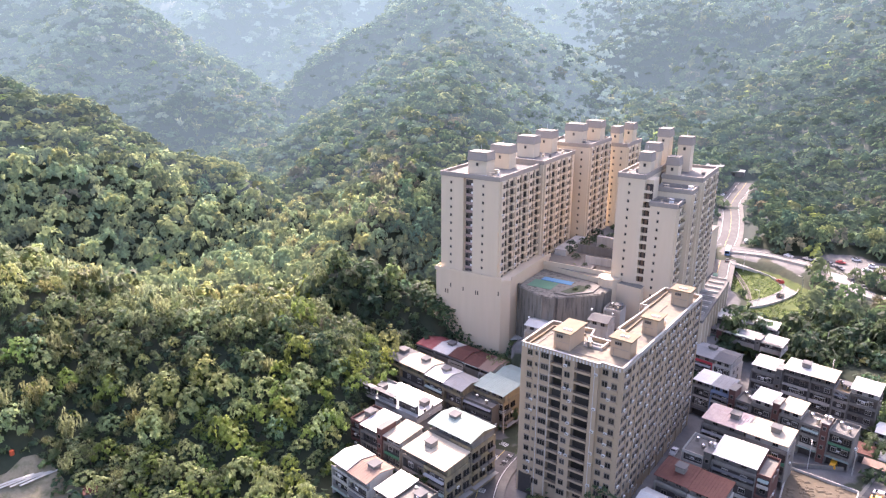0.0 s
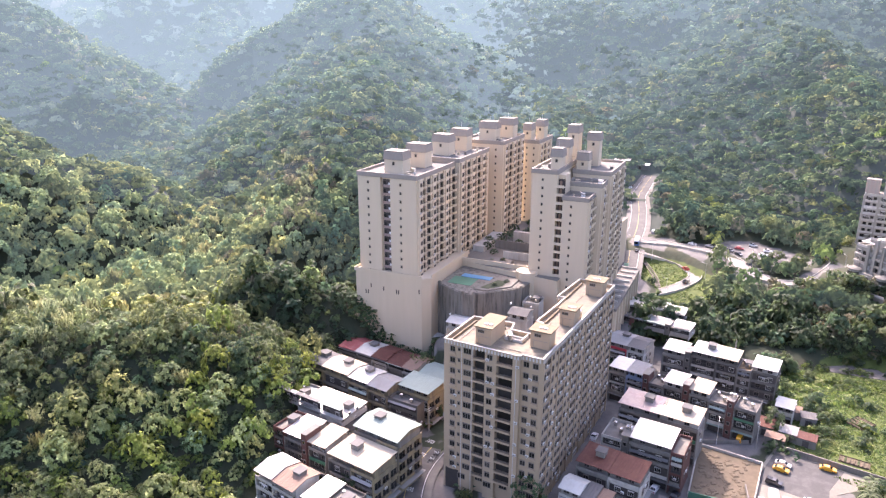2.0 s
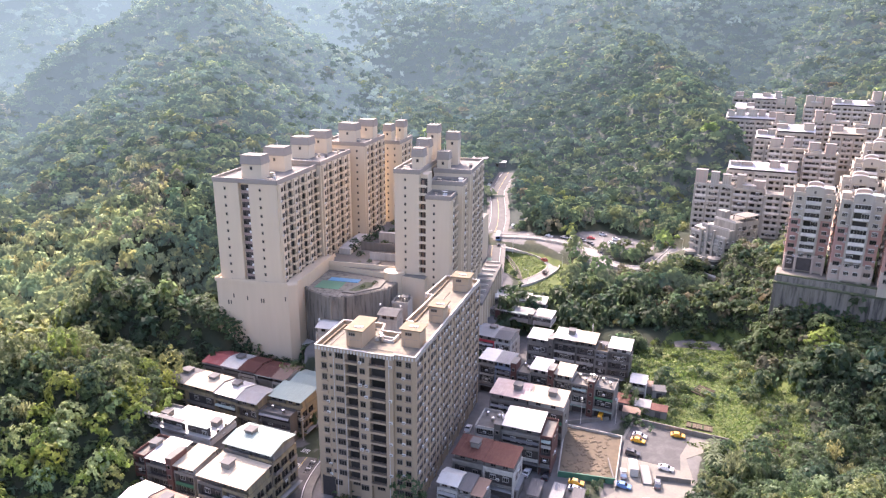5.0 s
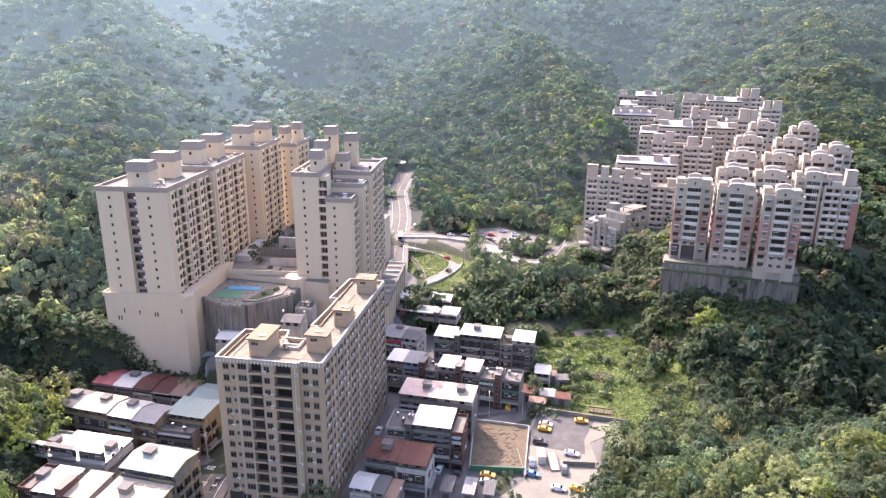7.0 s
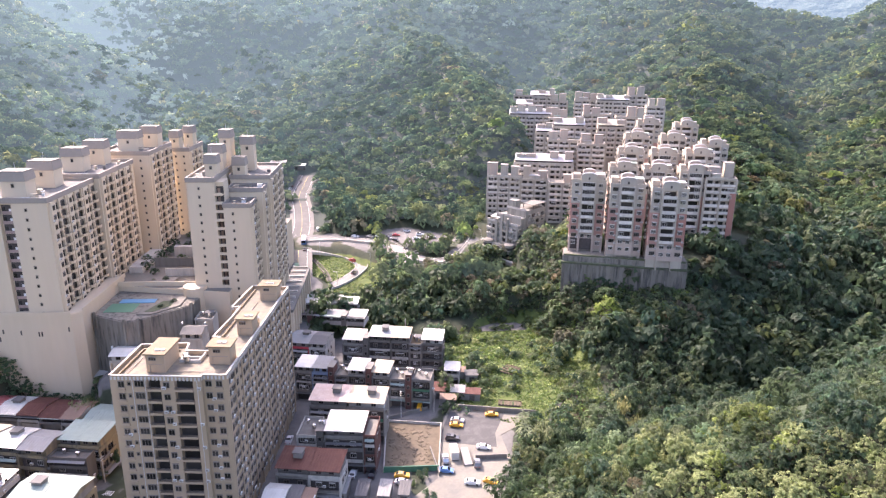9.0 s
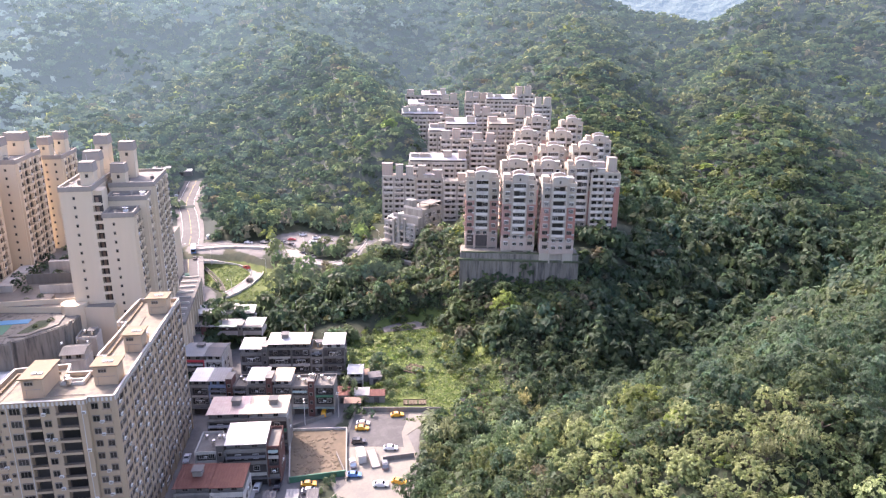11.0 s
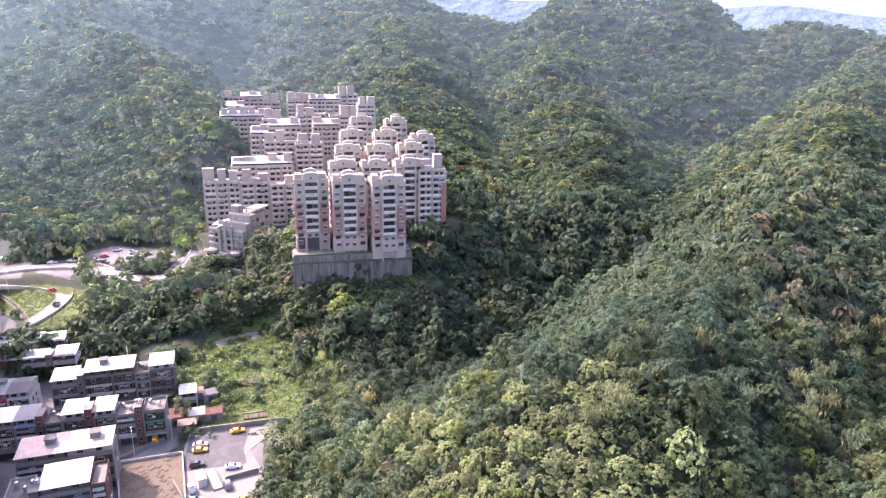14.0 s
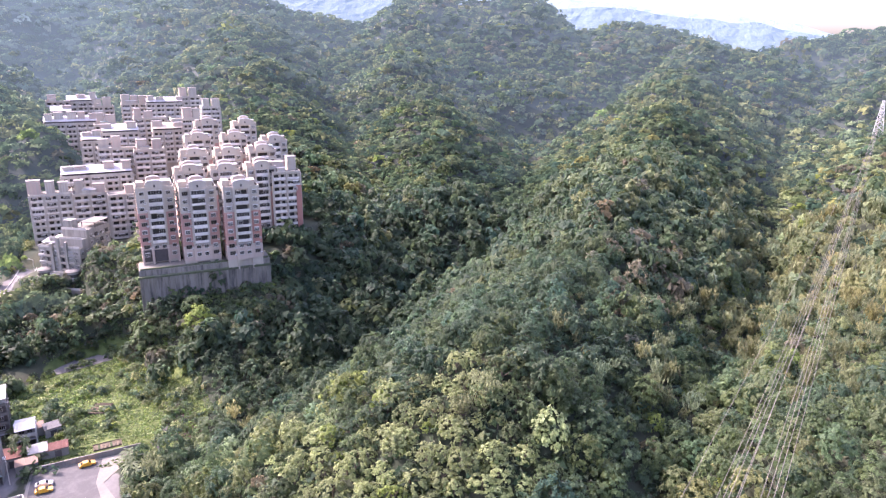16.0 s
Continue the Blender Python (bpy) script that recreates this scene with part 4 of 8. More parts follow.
def beige_tower():
    yaw = -36.5
    m = flat(20.5, 161.8, 0, yaw)
    t = thing("apartment_tower", m, "beige tiled fourteen-storey apartment tower with tan roof boxes beside the street", "apartment building")
    fh, top = 3.16, 44.0
    plan = [(0, 0), (8.6, 0), (8.6, 1.4), (11.9, 1.4), (11.9, 0), (15.2, 0), (15.2, 1.4), (19.6, 1.4), (19.6, 0), (21.6, 0), (21.6, 1.1), (27.2, 1.1), (27.6, 62), (16, 62.5), (15, 44), (17.4, 44), (17.4, 37),
            (16.7, 22.5), (18.6, 22.5), (18.6, 14), (13, 14), (12, 18.5), (0, 17.2)]
    part("wall", Kit().prism(plan, -3, top, 0, 1), [BEIGE, TOWERDECK], t)
    # parapet: a low wall along the edge with a pale coping and a row of blocks below it
    k, c, q = Kit(), Kit(), Kit()
    edge = [(0, 0), (21.6, 0), (21.6, 1.1), (27.2, 1.1), (27.6, 62), (16, 62.5), (15, 44), (17.4, 44), (17.4, 37), (16.7, 22.5), (18.6, 22.5), (18.6, 14), (13, 14), (12, 18.5), (0, 17.2)]
    for a, b in zip(edge, edge[1:] + edge[:1]):
        d = Vector((b[0] - a[0], b[1] - a[1]))
        ln = d.length
        d.normalize()
        n = Vector((d.y, -d.x))

        def strip(kk, o0, o1, z0, z1, a=a, d=d, n=n, ln=ln):
            p = [Vector(a) + n * o0, Vector(a) + d * ln + n * o0, Vector(a) + d * ln + n * o1, Vector(a) + n * o1]
            kk.prism([tuple(w) for w in p][::-1] if o1 > o0 else [tuple(w) for w in p], z0, z1)
        strip(k, 0.0, -0.25, top, 45.0)
        strip(c, 0.14, -0.32, 45.0, 45.14)
        i = 0
        while i * 0.9 + 0.5 < ln:
            p = Vector(a) + d * (i * 0.9 + 0.2) + n * 0.02
            r = p + d * 0.42
            q.prism([(p.x, p.y), (p.x + n.x * 0.12, p.y + n.y * 0.12), (r.x + n.x * 0.12, r.y + n.y * 0.12), (r.x, r.y)], 43.9, 44.75)
            i += 1
    part("parapet", k, BEIGE, t)
    part("coping", c, PALEWALL, t, "pale parapet coping")
    tagged(part("dentil_band", q, WHITEP, t, "row of pale blocks under the parapet"), kind="stuff")
    for q0 in ((1.2, 1.6, 1.4, 15.6), (1.6, 10.8, 15.2, 15.6), (18.6, 19.0, 24, 36.5), (17.2, 17.6, 45, 60.5)):
        part("inner_kerb", Kit().box(*q0, top, top + 0.6), TANROOF, t)
    # roof boxes with overhanging tan slabs
    for x0, x1, y0, y1 in ((6.8, 12.2, 3.2, 13.0), (20.2, 26.4, 8.0, 13.4), (21.8, 27.0, 25.4, 31.4), (20.8, 27.0, 51.5, 57.2)):
        b = part("roof_box", Kit().box(x0 + 0.5, x1 - 0.5, y0 + 0.5, y1 - 0.5, top, 48.7), BEIGE, t)
        part("roof_slab", Kit().box(x0, x1, y0, y1, 48.7, 49.0), TANROOF, b, "tan overhanging roof slab")
        for o in (2.2, 3.5):
            part("roof_hatch", Kit().box(x0 + o, x0 + o + 0.9, y0 + 2, y0 + 2.9, 49.0, 49.25), WHITEP, b, "white roof hatch")
        part("pipe", Kit().bar((x0 + 1, y0 + 0.38, 46.2), (x1 - 1, y0 + 0.38, 46.2), 0.07).bar((x0 + 1.4, y0 + 0.38, top), (x0 + 1.4, y0 + 0.38, 46.2), 0.07), FRAME, b)
        Wall(b, 0, 0, 0).put("window", W_BLIND, (x0 + x1) / 2 - 0.6, 47.2, -(y0 + 0.5))
    for x0, x1, y0, y1, h in ((13.4, 17.8, 10.6, 11.0, 0.9), (13.4, 17.8, 9.2, 9.6, 0.7), (13.0, 13.4, 9.2, 14.0, 0.7), (17.8, 18.2, 9.2, 14.0, 0.9)):
        part("skylight_kerb", Kit().box(x0, x1, y0, y1, top, top + h), PALEWALL, t)
    for x0, y0, x1, y1 in ((12.6, 4.0, 20.0, 4.0), (20.0, 15.0, 20.0, 25.0), (21.0, 33.0, 21.0, 50.0), (3.0, 2.2, 3.0, 13.0)):
        part("roof_pipe", Kit().bar((x0, y0, top + 0.2), (x1, y1, top + 0.2), 0.09).bar((x0, y0, top), (x0, y0, top + 0.2), 0.09).bar((x1, y1, top), (x1, y1, top + 0.2), 0.09), FRAME, t)
    front, step, side = Wall(t, 0, 0, 0), Wall(t, 0, 1.1, 0), Wall(t, 27.2, 1.1, 89.6)
    # slot 1 is a dark back sheet, the recess's shade as colour
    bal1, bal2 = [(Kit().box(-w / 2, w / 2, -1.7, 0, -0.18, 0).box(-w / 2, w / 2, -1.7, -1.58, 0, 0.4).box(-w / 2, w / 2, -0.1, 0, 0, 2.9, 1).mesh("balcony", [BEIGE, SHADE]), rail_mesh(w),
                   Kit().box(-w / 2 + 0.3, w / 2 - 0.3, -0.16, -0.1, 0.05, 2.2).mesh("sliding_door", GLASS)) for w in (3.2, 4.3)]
    planter = Kit().box(-1.0, 1.0, -0.55, 0, -0.75, -0.2).mesh("planter_box", BEIGE)
    band = Kit().box(0, 27, -0.06, 0, 0, 0.12)
    for f in range(14):
        z = f * fh + 0.95
        if f >= 2:
            front.put("window", W_MID, 2.6, z)
            front.put("planter_box", planter, 2.6, z)
            front.put("window", W_SLIT, 4.5, z + 0.5)
            front.put("window", W_WIDE, 6.9, z + 0.2)
            front.put("window", W_MID, 13.3, z)
            step.put("window", W_MID, 22.9, z)
            step.put("window", W_MID, 25.4, z)
            step.put("planter_box", planter, 25.4, z)
            for s, chance in ((14.3, 0.75), (12.7, 0.4), (24.1, 0.65), (3.4, 0.3), (21.0, 0.4)):
                if random.random() < chance:
                    (step if s > 21.6 else front).put("air_conditioner", AC, s, z - 0.35)
            for s, (slab_, rail_, door_) in ((10.25, bal1), (17.4, bal2)):
                b = front.put("balcony", slab_, s, z - 0.8, -1.4)
                part("handrail", rail_, None, b), part("sliding_door", door_, None, b)
        elif f == 1:
            for s in (5.5, 10.2, 13.3, 17.4, 23, 25.4):
                front.put("window", W_WIDE, s, z, -1.4 if s in (10.2, 17.4) else 0 if s < 21 else -1.1)
        s = 1.6
        i = 0
        while s < 59.5:
            kind = i % 4
            if f >= 1:
                if kind == 1:
                    side.put("window", W_WIDE, s, z)
                elif kind == 3:
                    side.put("window", W_SMALL, s, z + 0.2)
                else:
                    side.put("window", W_TALL, s, z - 0.2)
                if random.random() < (0.55 if kind != 1 else 0.15):
                    side.put("air_conditioner", AC, s + 1.15, z - 0.3)
            elif i % 5 == 0:
                side.put("window", W_WHITE, s + 1, z)
            s += 2.6 if kind in (0, 3) else 2.9
            i += 1
    for s in (0.4, 5.6, 11.0, 16.5, 22.0, 27.5, 33.0, 38.5, 44.0, 49.5, 55.0, 60.6):
        side.put("pilaster", PILASTER, s, 0)
    for s in (5.3, 8.3, 20.6):
        part("drain_pipe", Kit().bar((s, -0.1, 0), (s, -0.1, 44), 0.09), WHITEP, t)
    # a flat dark sheet on the wall stands for the shaded entrance
    part("entrance_opening", Kit().box(0.6, 4.6, -0.08, 0.0, 0, 6.3), SHADE, t, "flat dark sheet painted as a shaded two-storey street entrance")
    for x, y in ((15, 9), (14.2, 10.4), (24, 33.5), (25.4, 34)):
        w = m @ Vector((x, y, 44))
        water_tank(w.x, w.y, 44.0, 0.9)


beige_tower()


# ---- the cream hillside complex ----
C_YAW = -32.0
PINKWALL = mat("dusty_pink_landing_wall", (0.34, 0.25, 0.22), 0.8, var=0.2, s1=0.2, s2=1.2)


def deep_balcony(w, d, wall):
    """A curved balcony before a flat dark sheet that paints a deep opening's shade, with a glazed door and a steel top
    rail.
    """
    k = Kit()
    pts = [(-w / 2, 0), (-w / 2, -d * 0.5), (-w * 0.3, -d * 0.9), (0, -d), (w * 0.3, -d * 0.9), (w / 2, -d * 0.5), (w / 2, 0)]
    k.prism(pts, -0.2, 0.0, 0)
    for a, b in zip(pts, pts[1:]):
        n = math.hypot(b[0] - a[0], b[1] - a[1])
        ox, oy = (b[1] - a[1]) / n * 0.1, -(b[0] - a[0]) / n * 0.1
        k.prism([(a[0], a[1]), (b[0], b[1]), (b[0] + ox, b[1] + oy), (a[0] + ox, a[1] + oy)], 0.0, 0.7, 0)
        k.bar((a[0], a[1], 0.98), (b[0], b[1], 0.98), 0.04, 4, 1)
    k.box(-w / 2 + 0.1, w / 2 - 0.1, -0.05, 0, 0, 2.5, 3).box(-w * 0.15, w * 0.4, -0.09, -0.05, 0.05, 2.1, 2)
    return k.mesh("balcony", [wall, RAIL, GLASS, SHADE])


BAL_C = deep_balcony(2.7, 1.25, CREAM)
# the dark back sheet paints the shade on the landing
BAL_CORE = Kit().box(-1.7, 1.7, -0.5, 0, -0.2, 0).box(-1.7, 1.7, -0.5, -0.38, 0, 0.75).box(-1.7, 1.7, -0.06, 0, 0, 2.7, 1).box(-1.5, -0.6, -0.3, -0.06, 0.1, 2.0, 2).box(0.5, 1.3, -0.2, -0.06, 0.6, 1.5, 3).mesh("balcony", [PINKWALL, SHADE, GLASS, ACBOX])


def cream_block(m, x0, x1, y0, y1, z0, z1, wall, label, front_slits=(), side=None, notch=None, left=False, floors=None):
    """One block of the complex: plain end wall with slit windows, long side with balconies."""
    t = thing("apartment_block", m, label, "apartment building", "cream hillside apartment blocks")
    poly = [(x0, y0), (x1, y0), (x1, y1), (x0, y1)]
    if notch:
        poly = [(x0, y0), (notch[0], y0), (notch[0], y0 + 1.6), (notch[1], y0 + 1.6), (notch[1], y0), (x1, y0), (x1, y1), (x0, y1)]
    part("wall", Kit().prism(poly, z0, z1 - 1.0, 0, 1), [wall, ROOFCON], t)
    k = Kit()
    for a in ((x0 - 0.25, x1 + 0.25, y0 - 0.25, y0 + 0.3), (x0 - 0.25, x1 + 0.25, y1 - 0.3, y1 + 0.25), (x0 - 0.25, x0 + 0.3, y0 + 0.3, y1 - 0.3), (x1 - 0.3, x1 + 0.25, y0 + 0.3, y1 - 0.3)):
        k.box(*a, z1 - 1.7, z1)
    part("parapet", k, GREYTRIM, t, "grey tiled parapet band")
    fh = 3.1
    n = floors or int((z1 - 2.5 - z0) / fh)
    top = z1 - 2.2
    fr, sd = Wall(t, 0, y0, 0), Wall(t, x1, y0, 90)
    for f in range(n):
        z = top - fh * (f + 1) + 1.0
        for s in front_slits:
            fr.put("window", W_SLIT, s, z)
        if notch:
            fr.put("balcony", BAL_CORE, (notch[0] + notch[1]) / 2, z - 0.9, -1.55)
        if side:
            s, ln = 0.5, y1 - y0
            while s + 3.2 * side < ln:
                sd.put("window", W_MID, s + 1.5 * side, z, 0.9)
                if random.random() < 0.4:
                    sd.put("air_conditioner", AC, s + 0.5, z - 0.5, 0.9)
                for o, mesh in ((4.5, BAL_C), (7.0, W_SMALL), (9.2, BAL_C)):
                    if s + o * side + 1.2 < ln:
                        sd.put("window" if mesh is W_SMALL else "balcony", mesh, s + o * side, z + (0.2 if mesh is W_SMALL else -0.9))
                if f == 0:
                    sd.put("bay_wall", Kit().box(0, 3.0 * side, -0.9, 0, z0, z1 - 1.75).mesh("bay_wall", wall), s, 0)
                    for o in (6.0, 10.7):
                        if s + o * side + 0.5 < ln:
                            sd.put("pilaster", Kit().box(-0.3, 0.3, -0.6, 0, z0, z1 - 1.75).mesh("pilaster", wall), s + o * side, 0)
                s += 11.2 * side
    return t


def roof_box(t, x0, x1, y0, y1, z0, z1, wall):
    b = part("stair_box", Kit().box(x0, x1, y0, y1, z0, z1), wall, t)
    part("mansard", Kit().box(x0 - 0.35, x1 + 0.35, y0 - 0.35, y1 + 0.35, z1 - 2.3, z1 + 0.6, 0, 0.3), GREYTRIM, b, "grey tiled cap")
    part("cap_slab", Kit().box(x0 - 0.1, x1 + 0.1, y0 - 0.1, y1 + 0.1, z1 + 0.6, z1 + 0.85), ROOFCON, b)
    part("antenna", Kit().bar(((x0 + x1) / 2, (y0 + y1) / 2, z1 + 0.8), ((x0 + x1) / 2, (y0 + y1) / 2, z1 + 3.2), 0.05), GALV, b)
    Wall(b, 0, 0, 0).put("window", W_SMALL, (x0 + x1) / 2, z1 - 4.2, -y0)
    return b


def roof_clutter(t, x0, x1, y0, y1, z, n):
    """Vents, pipes and low boxes on a flat roof."""
    for i in range(n):
        x, y, w = random.uniform(x0 + 1, x1 - 1), random.uniform(y0 + 1, y1 - 1), random.uniform(0.3, 0.9)
        if i % 3 == 2:
            part("roof_pipe", Kit().bar((x - 2, y, z + 0.2), (x + 2, y, z + 0.2), 0.09), GALV, t)
        else:
            part("roof_vent", Kit().box(x - w, x + w, y - w * 0.7, y + w * 0.7, z, z + random.uniform(0.6, 1.5)).box(x - w - 0.1, x + w + 0.1, y - w * 0.7 - 0.1, y + w * 0.7 + 0.1, z + 1.5, z + 1.58), random.choice([GREYWALL, CREAM, ACBOX, GREYTRIM]), t)
    part("roof_lining", Kit().box(x0 + 0.5, x1 - 0.5, y0 + 0.5, y1 - 0.5, z, z + 0.05), CONCRETE_OLD, t, "stained grey roof lining")


def cream_complex():
    m = flat(20.6, 235.3, 0, C_YAW)
    a = cream_block(m, -25.4, -1.0, 0, 33.4, 30, 73.8, CREAM, "cream apartment block with grey parapet on a tall podium", (-21, -7.5), 1.0, (-15.8, -11.8))
    roof_box(a, -16.2, -8.6, 4, 10, 72.8, 80.4, CREAM)
    roof_box(a, -15.5, -7.5, 20, 26, 72.8, 81, CREAM)
    b = cream_block(m, -24, 0.8, 33.6, 66, 30, 75, CREAM, "cream apartment block with rounded balconies along the hillside", (), 1.0)
    roof_box(b, -15.5, -8, 43, 49, 74, 81.8, CREAM)
    roof_box(b, -14, -6.5, 58, 64, 74, 82.5, CREAM)
    c = cream_block(m, -14, 6.0, 70, 98, 33, 77.5, CREAM, "cream apartment block stepping forward behind its neighbours", (2.5,), 1.0)
    roof_box(c, -8, 0, 76, 82, 76.5, 84, CREAM)
    roof_box(c, -3, 4, 88, 94, 76.5, 84.5, CREAM)
    d = cream_block(m, 4.0, 13.0, 100, 122, 33, 74.5, YCREAM, "yellowish cream apartment block at the back of the court", (7, 10.5), 1.0)
    roof_box(d, 4.6, 8.6, 101, 107, 73.5, 81, YCREAM)
    roof_box(d, 8, 12.2, 110, 116, 73.5, 82, YCREAM)
    for t_, q, n_ in ((a, (-25, -1.2, 0.5, 33), 12), (b, (-24, 0.5, 34, 65.5), 11), (c, (-14, 5.6, 70.5, 97.5), 6), (d, (4.3, 12.7, 100.5, 121.5), 3)):
        roof_clutter(t_, *q, {0: 72.8, 1: 74.0, 2: 76.5, 3: 73.5}[(a, b, c, d).index(t_)], n_)
    # podium under the first block, with the weep holes and ledge seen on its face
    p = thing("podium", m, "tall cream retaining podium with dark weep slots under the apartment block", "podium", kind="structure")
    part("wall", Kit().prism([(-26.6, -1.6), (1.6, -1.6), (4.2, 1.0), (4.2, 36), (-26.6, 36)], 0, 36.2), CREAM, p)
    part("ledge", Kit().prism([(-27, -2), (1.8, -2), (4.6, 0.8), (4.6, 36.4), (-27, 36.4)], 35.6, 36.0), CREAM, p)
    part("ledge_rail", Kit().box(-27, 1.8, -2, -1.8, 36.0, 37.0).box(4.3, 4.6, 1, 36.2, 36.0, 37.2).box(-27, -26.8, -1.8, 36, 36.0, 37), CREAM, p)
    slot = Kit().box(-0.22, 0.22, -0.06, 0, 0, 1.6).mesh("weep_slot", SHADE)
    for s, z in ((-20, 29.5), (-14.5, 29.0), (-9, 28.5), (-8.1, 28.5), (-21.3, 26.8), (-22.3, 26.8), (0.5, 30)):
        Wall(p, 0, -1.6, 0).put("weep_slot", slot, s, z)
    # second wing, lower in steps towards the road
    n = flat(62.7, 240.2, 0, C_YAW)
    e = cream_block(n, 0, 9.6, 0, 40, 8, 75, CREAM, "tall narrow cream apartment wing with grey parapet", (4.2,), None, floors=15)
    roof_box(e, 5.2, 9.4, 6, 11, 74, 81, CREAM)
    roof_box(e, 4, 9, 17, 22, 74, 83, CREAM)
    roof_box(e, 5, 9.4, 29, 35, 74, 87, CREAM)
    f1 = cream_block(n, 12.2, 21.6, -0.6, 9.5, 8, 66, CREAM, "lower cream apartment wing with slit windows facing the village", (15.4,), 0.8, floors=14)
    f2 = cream_block(n, 11.4, 24.0, 9.5, 18.5, 8, 69.5, CREAM, "cream apartment wing one step higher", (), 0.8, floors=14)
    f3 = cream_block(n, 10.6, 25.2, 18.5, 46, 8, 72.5, CREAM, "cream apartment wing with balconies above the road", (), 1.0, floors=14)
    roof_box(f3, 11.5, 16, 20, 25, 71.5, 78, CREAM)
    roof_box(f3, 12, 17, 33, 38, 71.5, 84, CREAM)
    for t_, q, zz in ((e, (0, 9.5, 0, 40), 74.0), (f1, (12.3, 23, 0, 9), 65.0), (f2, (11.5, 23.8, 9.8, 18.3), 68.5), (f3, (10.8, 25, 19, 45.5), 71.5)):
        roof_clutter(t_, *q, zz, 4)
    core = thing("stair_core", n, "open stair core with shade painted behind its landings between two wings", "stair core")
    part("back_wall", Kit().box(9.6, 12.2, 2.2, 9.0, 8, 73), CREAM, core)
    for i in range(16):
        zz = 22 + i * 3.1
        l_ = part("landing", Kit().box(9.6, 12.2, -0.1, 2.2, zz, zz + 0.25).box(9.6, 12.2, -0.1, 0.05, zz + 0.25, zz + 1.05), CREAM, core)
        # dark sheet behind the landing, shade put in as colour
        part("opening", Kit().box(9.65, 12.15, 2.1, 2.2, zz + 0.3, zz + 3.0), SHADE, l_)
        part("door", Kit().box(10.1, 11.0, 2.02, 2.1, zz + 0.25, zz + 2.3), M_BROWN, l_)
    # arcade along the road below the second wing
    ar = thing("road_arcade", n, "low cream arcade with open bays along the road", "arcade")
    part("deck", Kit().box(25.2, 33, 8, 60, 21, 22), CONCRETE_OLD, ar)
    part("back_wall", Kit().box(25.2, 25.6, 8, 60, 6, 21), GREYWALL, ar)
    for i in range(9):
        part("pier", Kit().box(32, 33, 8.3 + i * 6.3, 9.5 + i * 6.3, 6, 21), CREAM, ar)
        part("cross_beam", Kit().box(25.6, 32, 8.5 + i * 6.3, 9.1 + i * 6.3, 22, 22.8), PALEWALL, ar)
    # court between the wings
    co = thing("courtyard_deck", m, "raised paved courtyard between cream apartment wings", "courtyard", kind="structure")
    part("slab", Kit().prism([(4.2, 30), (46, 22), (46, 40), (52, 130), (-3, 130), (-3, 38)], 3, 34.3, 0, 1), [CREAM, ROOFCON], co)
    part("edge_wall", Kit().box(4.5, 40, 29, 29.5, 34.3, 36.0), CREAM, co)
    part("terrace_wall", Kit().box(18, 38, 40, 40.4, 34.3, 37.5), PALEWALL, co)
    part("terrace_wall", Kit().box(10, 30, 52, 52.4, 34.3, 38), GREYWALL, co)
    part("round_planter", Kit().cyl(33, 26, 26, 35.5, 4.2, 18), CREAM, co)
    part("planter", Kit().box(14, 24, 31, 36, 34.3, 35.4).box(24, 36, 42, 47, 34.3, 35.6), GREYWALL, co)
    part("ramp_wall", Kit().box(3, 8, 44, 68, 34.3, 36.8).box(14, 34, 64, 66, 34.3, 39), PALEWALL, co)
    # swimming-pool terrace on the stained wall
    po = thing("pool_terrace", m, "terrace with a blue pool on a black-stained concrete retaining wall", "terrace", kind="structure")
    part("retaining_wall", Kit().prism([(4.3, 7), (17, 0.5), (21, 1.5), (34.5, 15), (36, 30), (4.3, 30)], 2, 32.0), OLDCON, po, "black-streaked concrete retaining wall")
    part("coping", Kit().prism([(4.6, 7.4), (17, 1.0), (20.8, 1.9), (34.1, 15.3), (35.6, 29.6), (4.6, 29.6)], 32.0, 32.25), OLDCON, po)
    part("pool", Kit().box(9, 21, 17.5, 21, 32.25, 32.4), BLUEP, po, "blue pool lining")
    part("court_floor", Kit().box(7, 16.5, 9, 17, 32.25, 32.33), GREENP, po, "worn green sports floor")
    part("planting_bed", Kit().prism([(19, 6), (24, 6), (31, 14), (31, 22), (23, 22)], 32.25, 32.7), ROOFCON, po)
    part("planting_soil", Kit().prism([(21, 8), (24, 8), (28, 13), (28, 18), (24, 18)], 32.7, 32.8), MOSS, po)
    for x, y in ((4.9, 6.9), (17, 0.7), (21, 1.7), (34.3, 15)):
        part("buttress", Kit().box(x - 0.35, x + 0.35, y - 0.7, y + 0.3, 4, 33.2), OLDCON, po)


cream_complex()

# ---- the pink hillside estate ----
P_YAW = -45.6
W_GRID = window_mesh(1.6, 1.3, 3, WHITEP)
BAL_PS = balcony_mesh(2.8, 1.0, PINKGREY)
LIGHTRAIL = mat("pale_balcony_parapet", (0.60, 0.555, 0.49), 0.75, var=0.2, s1=0.2, s2=1.2, dirt=(0.3, 0.26, 0.23), dirt_amt=0.5, streak=True, rand=0.2)


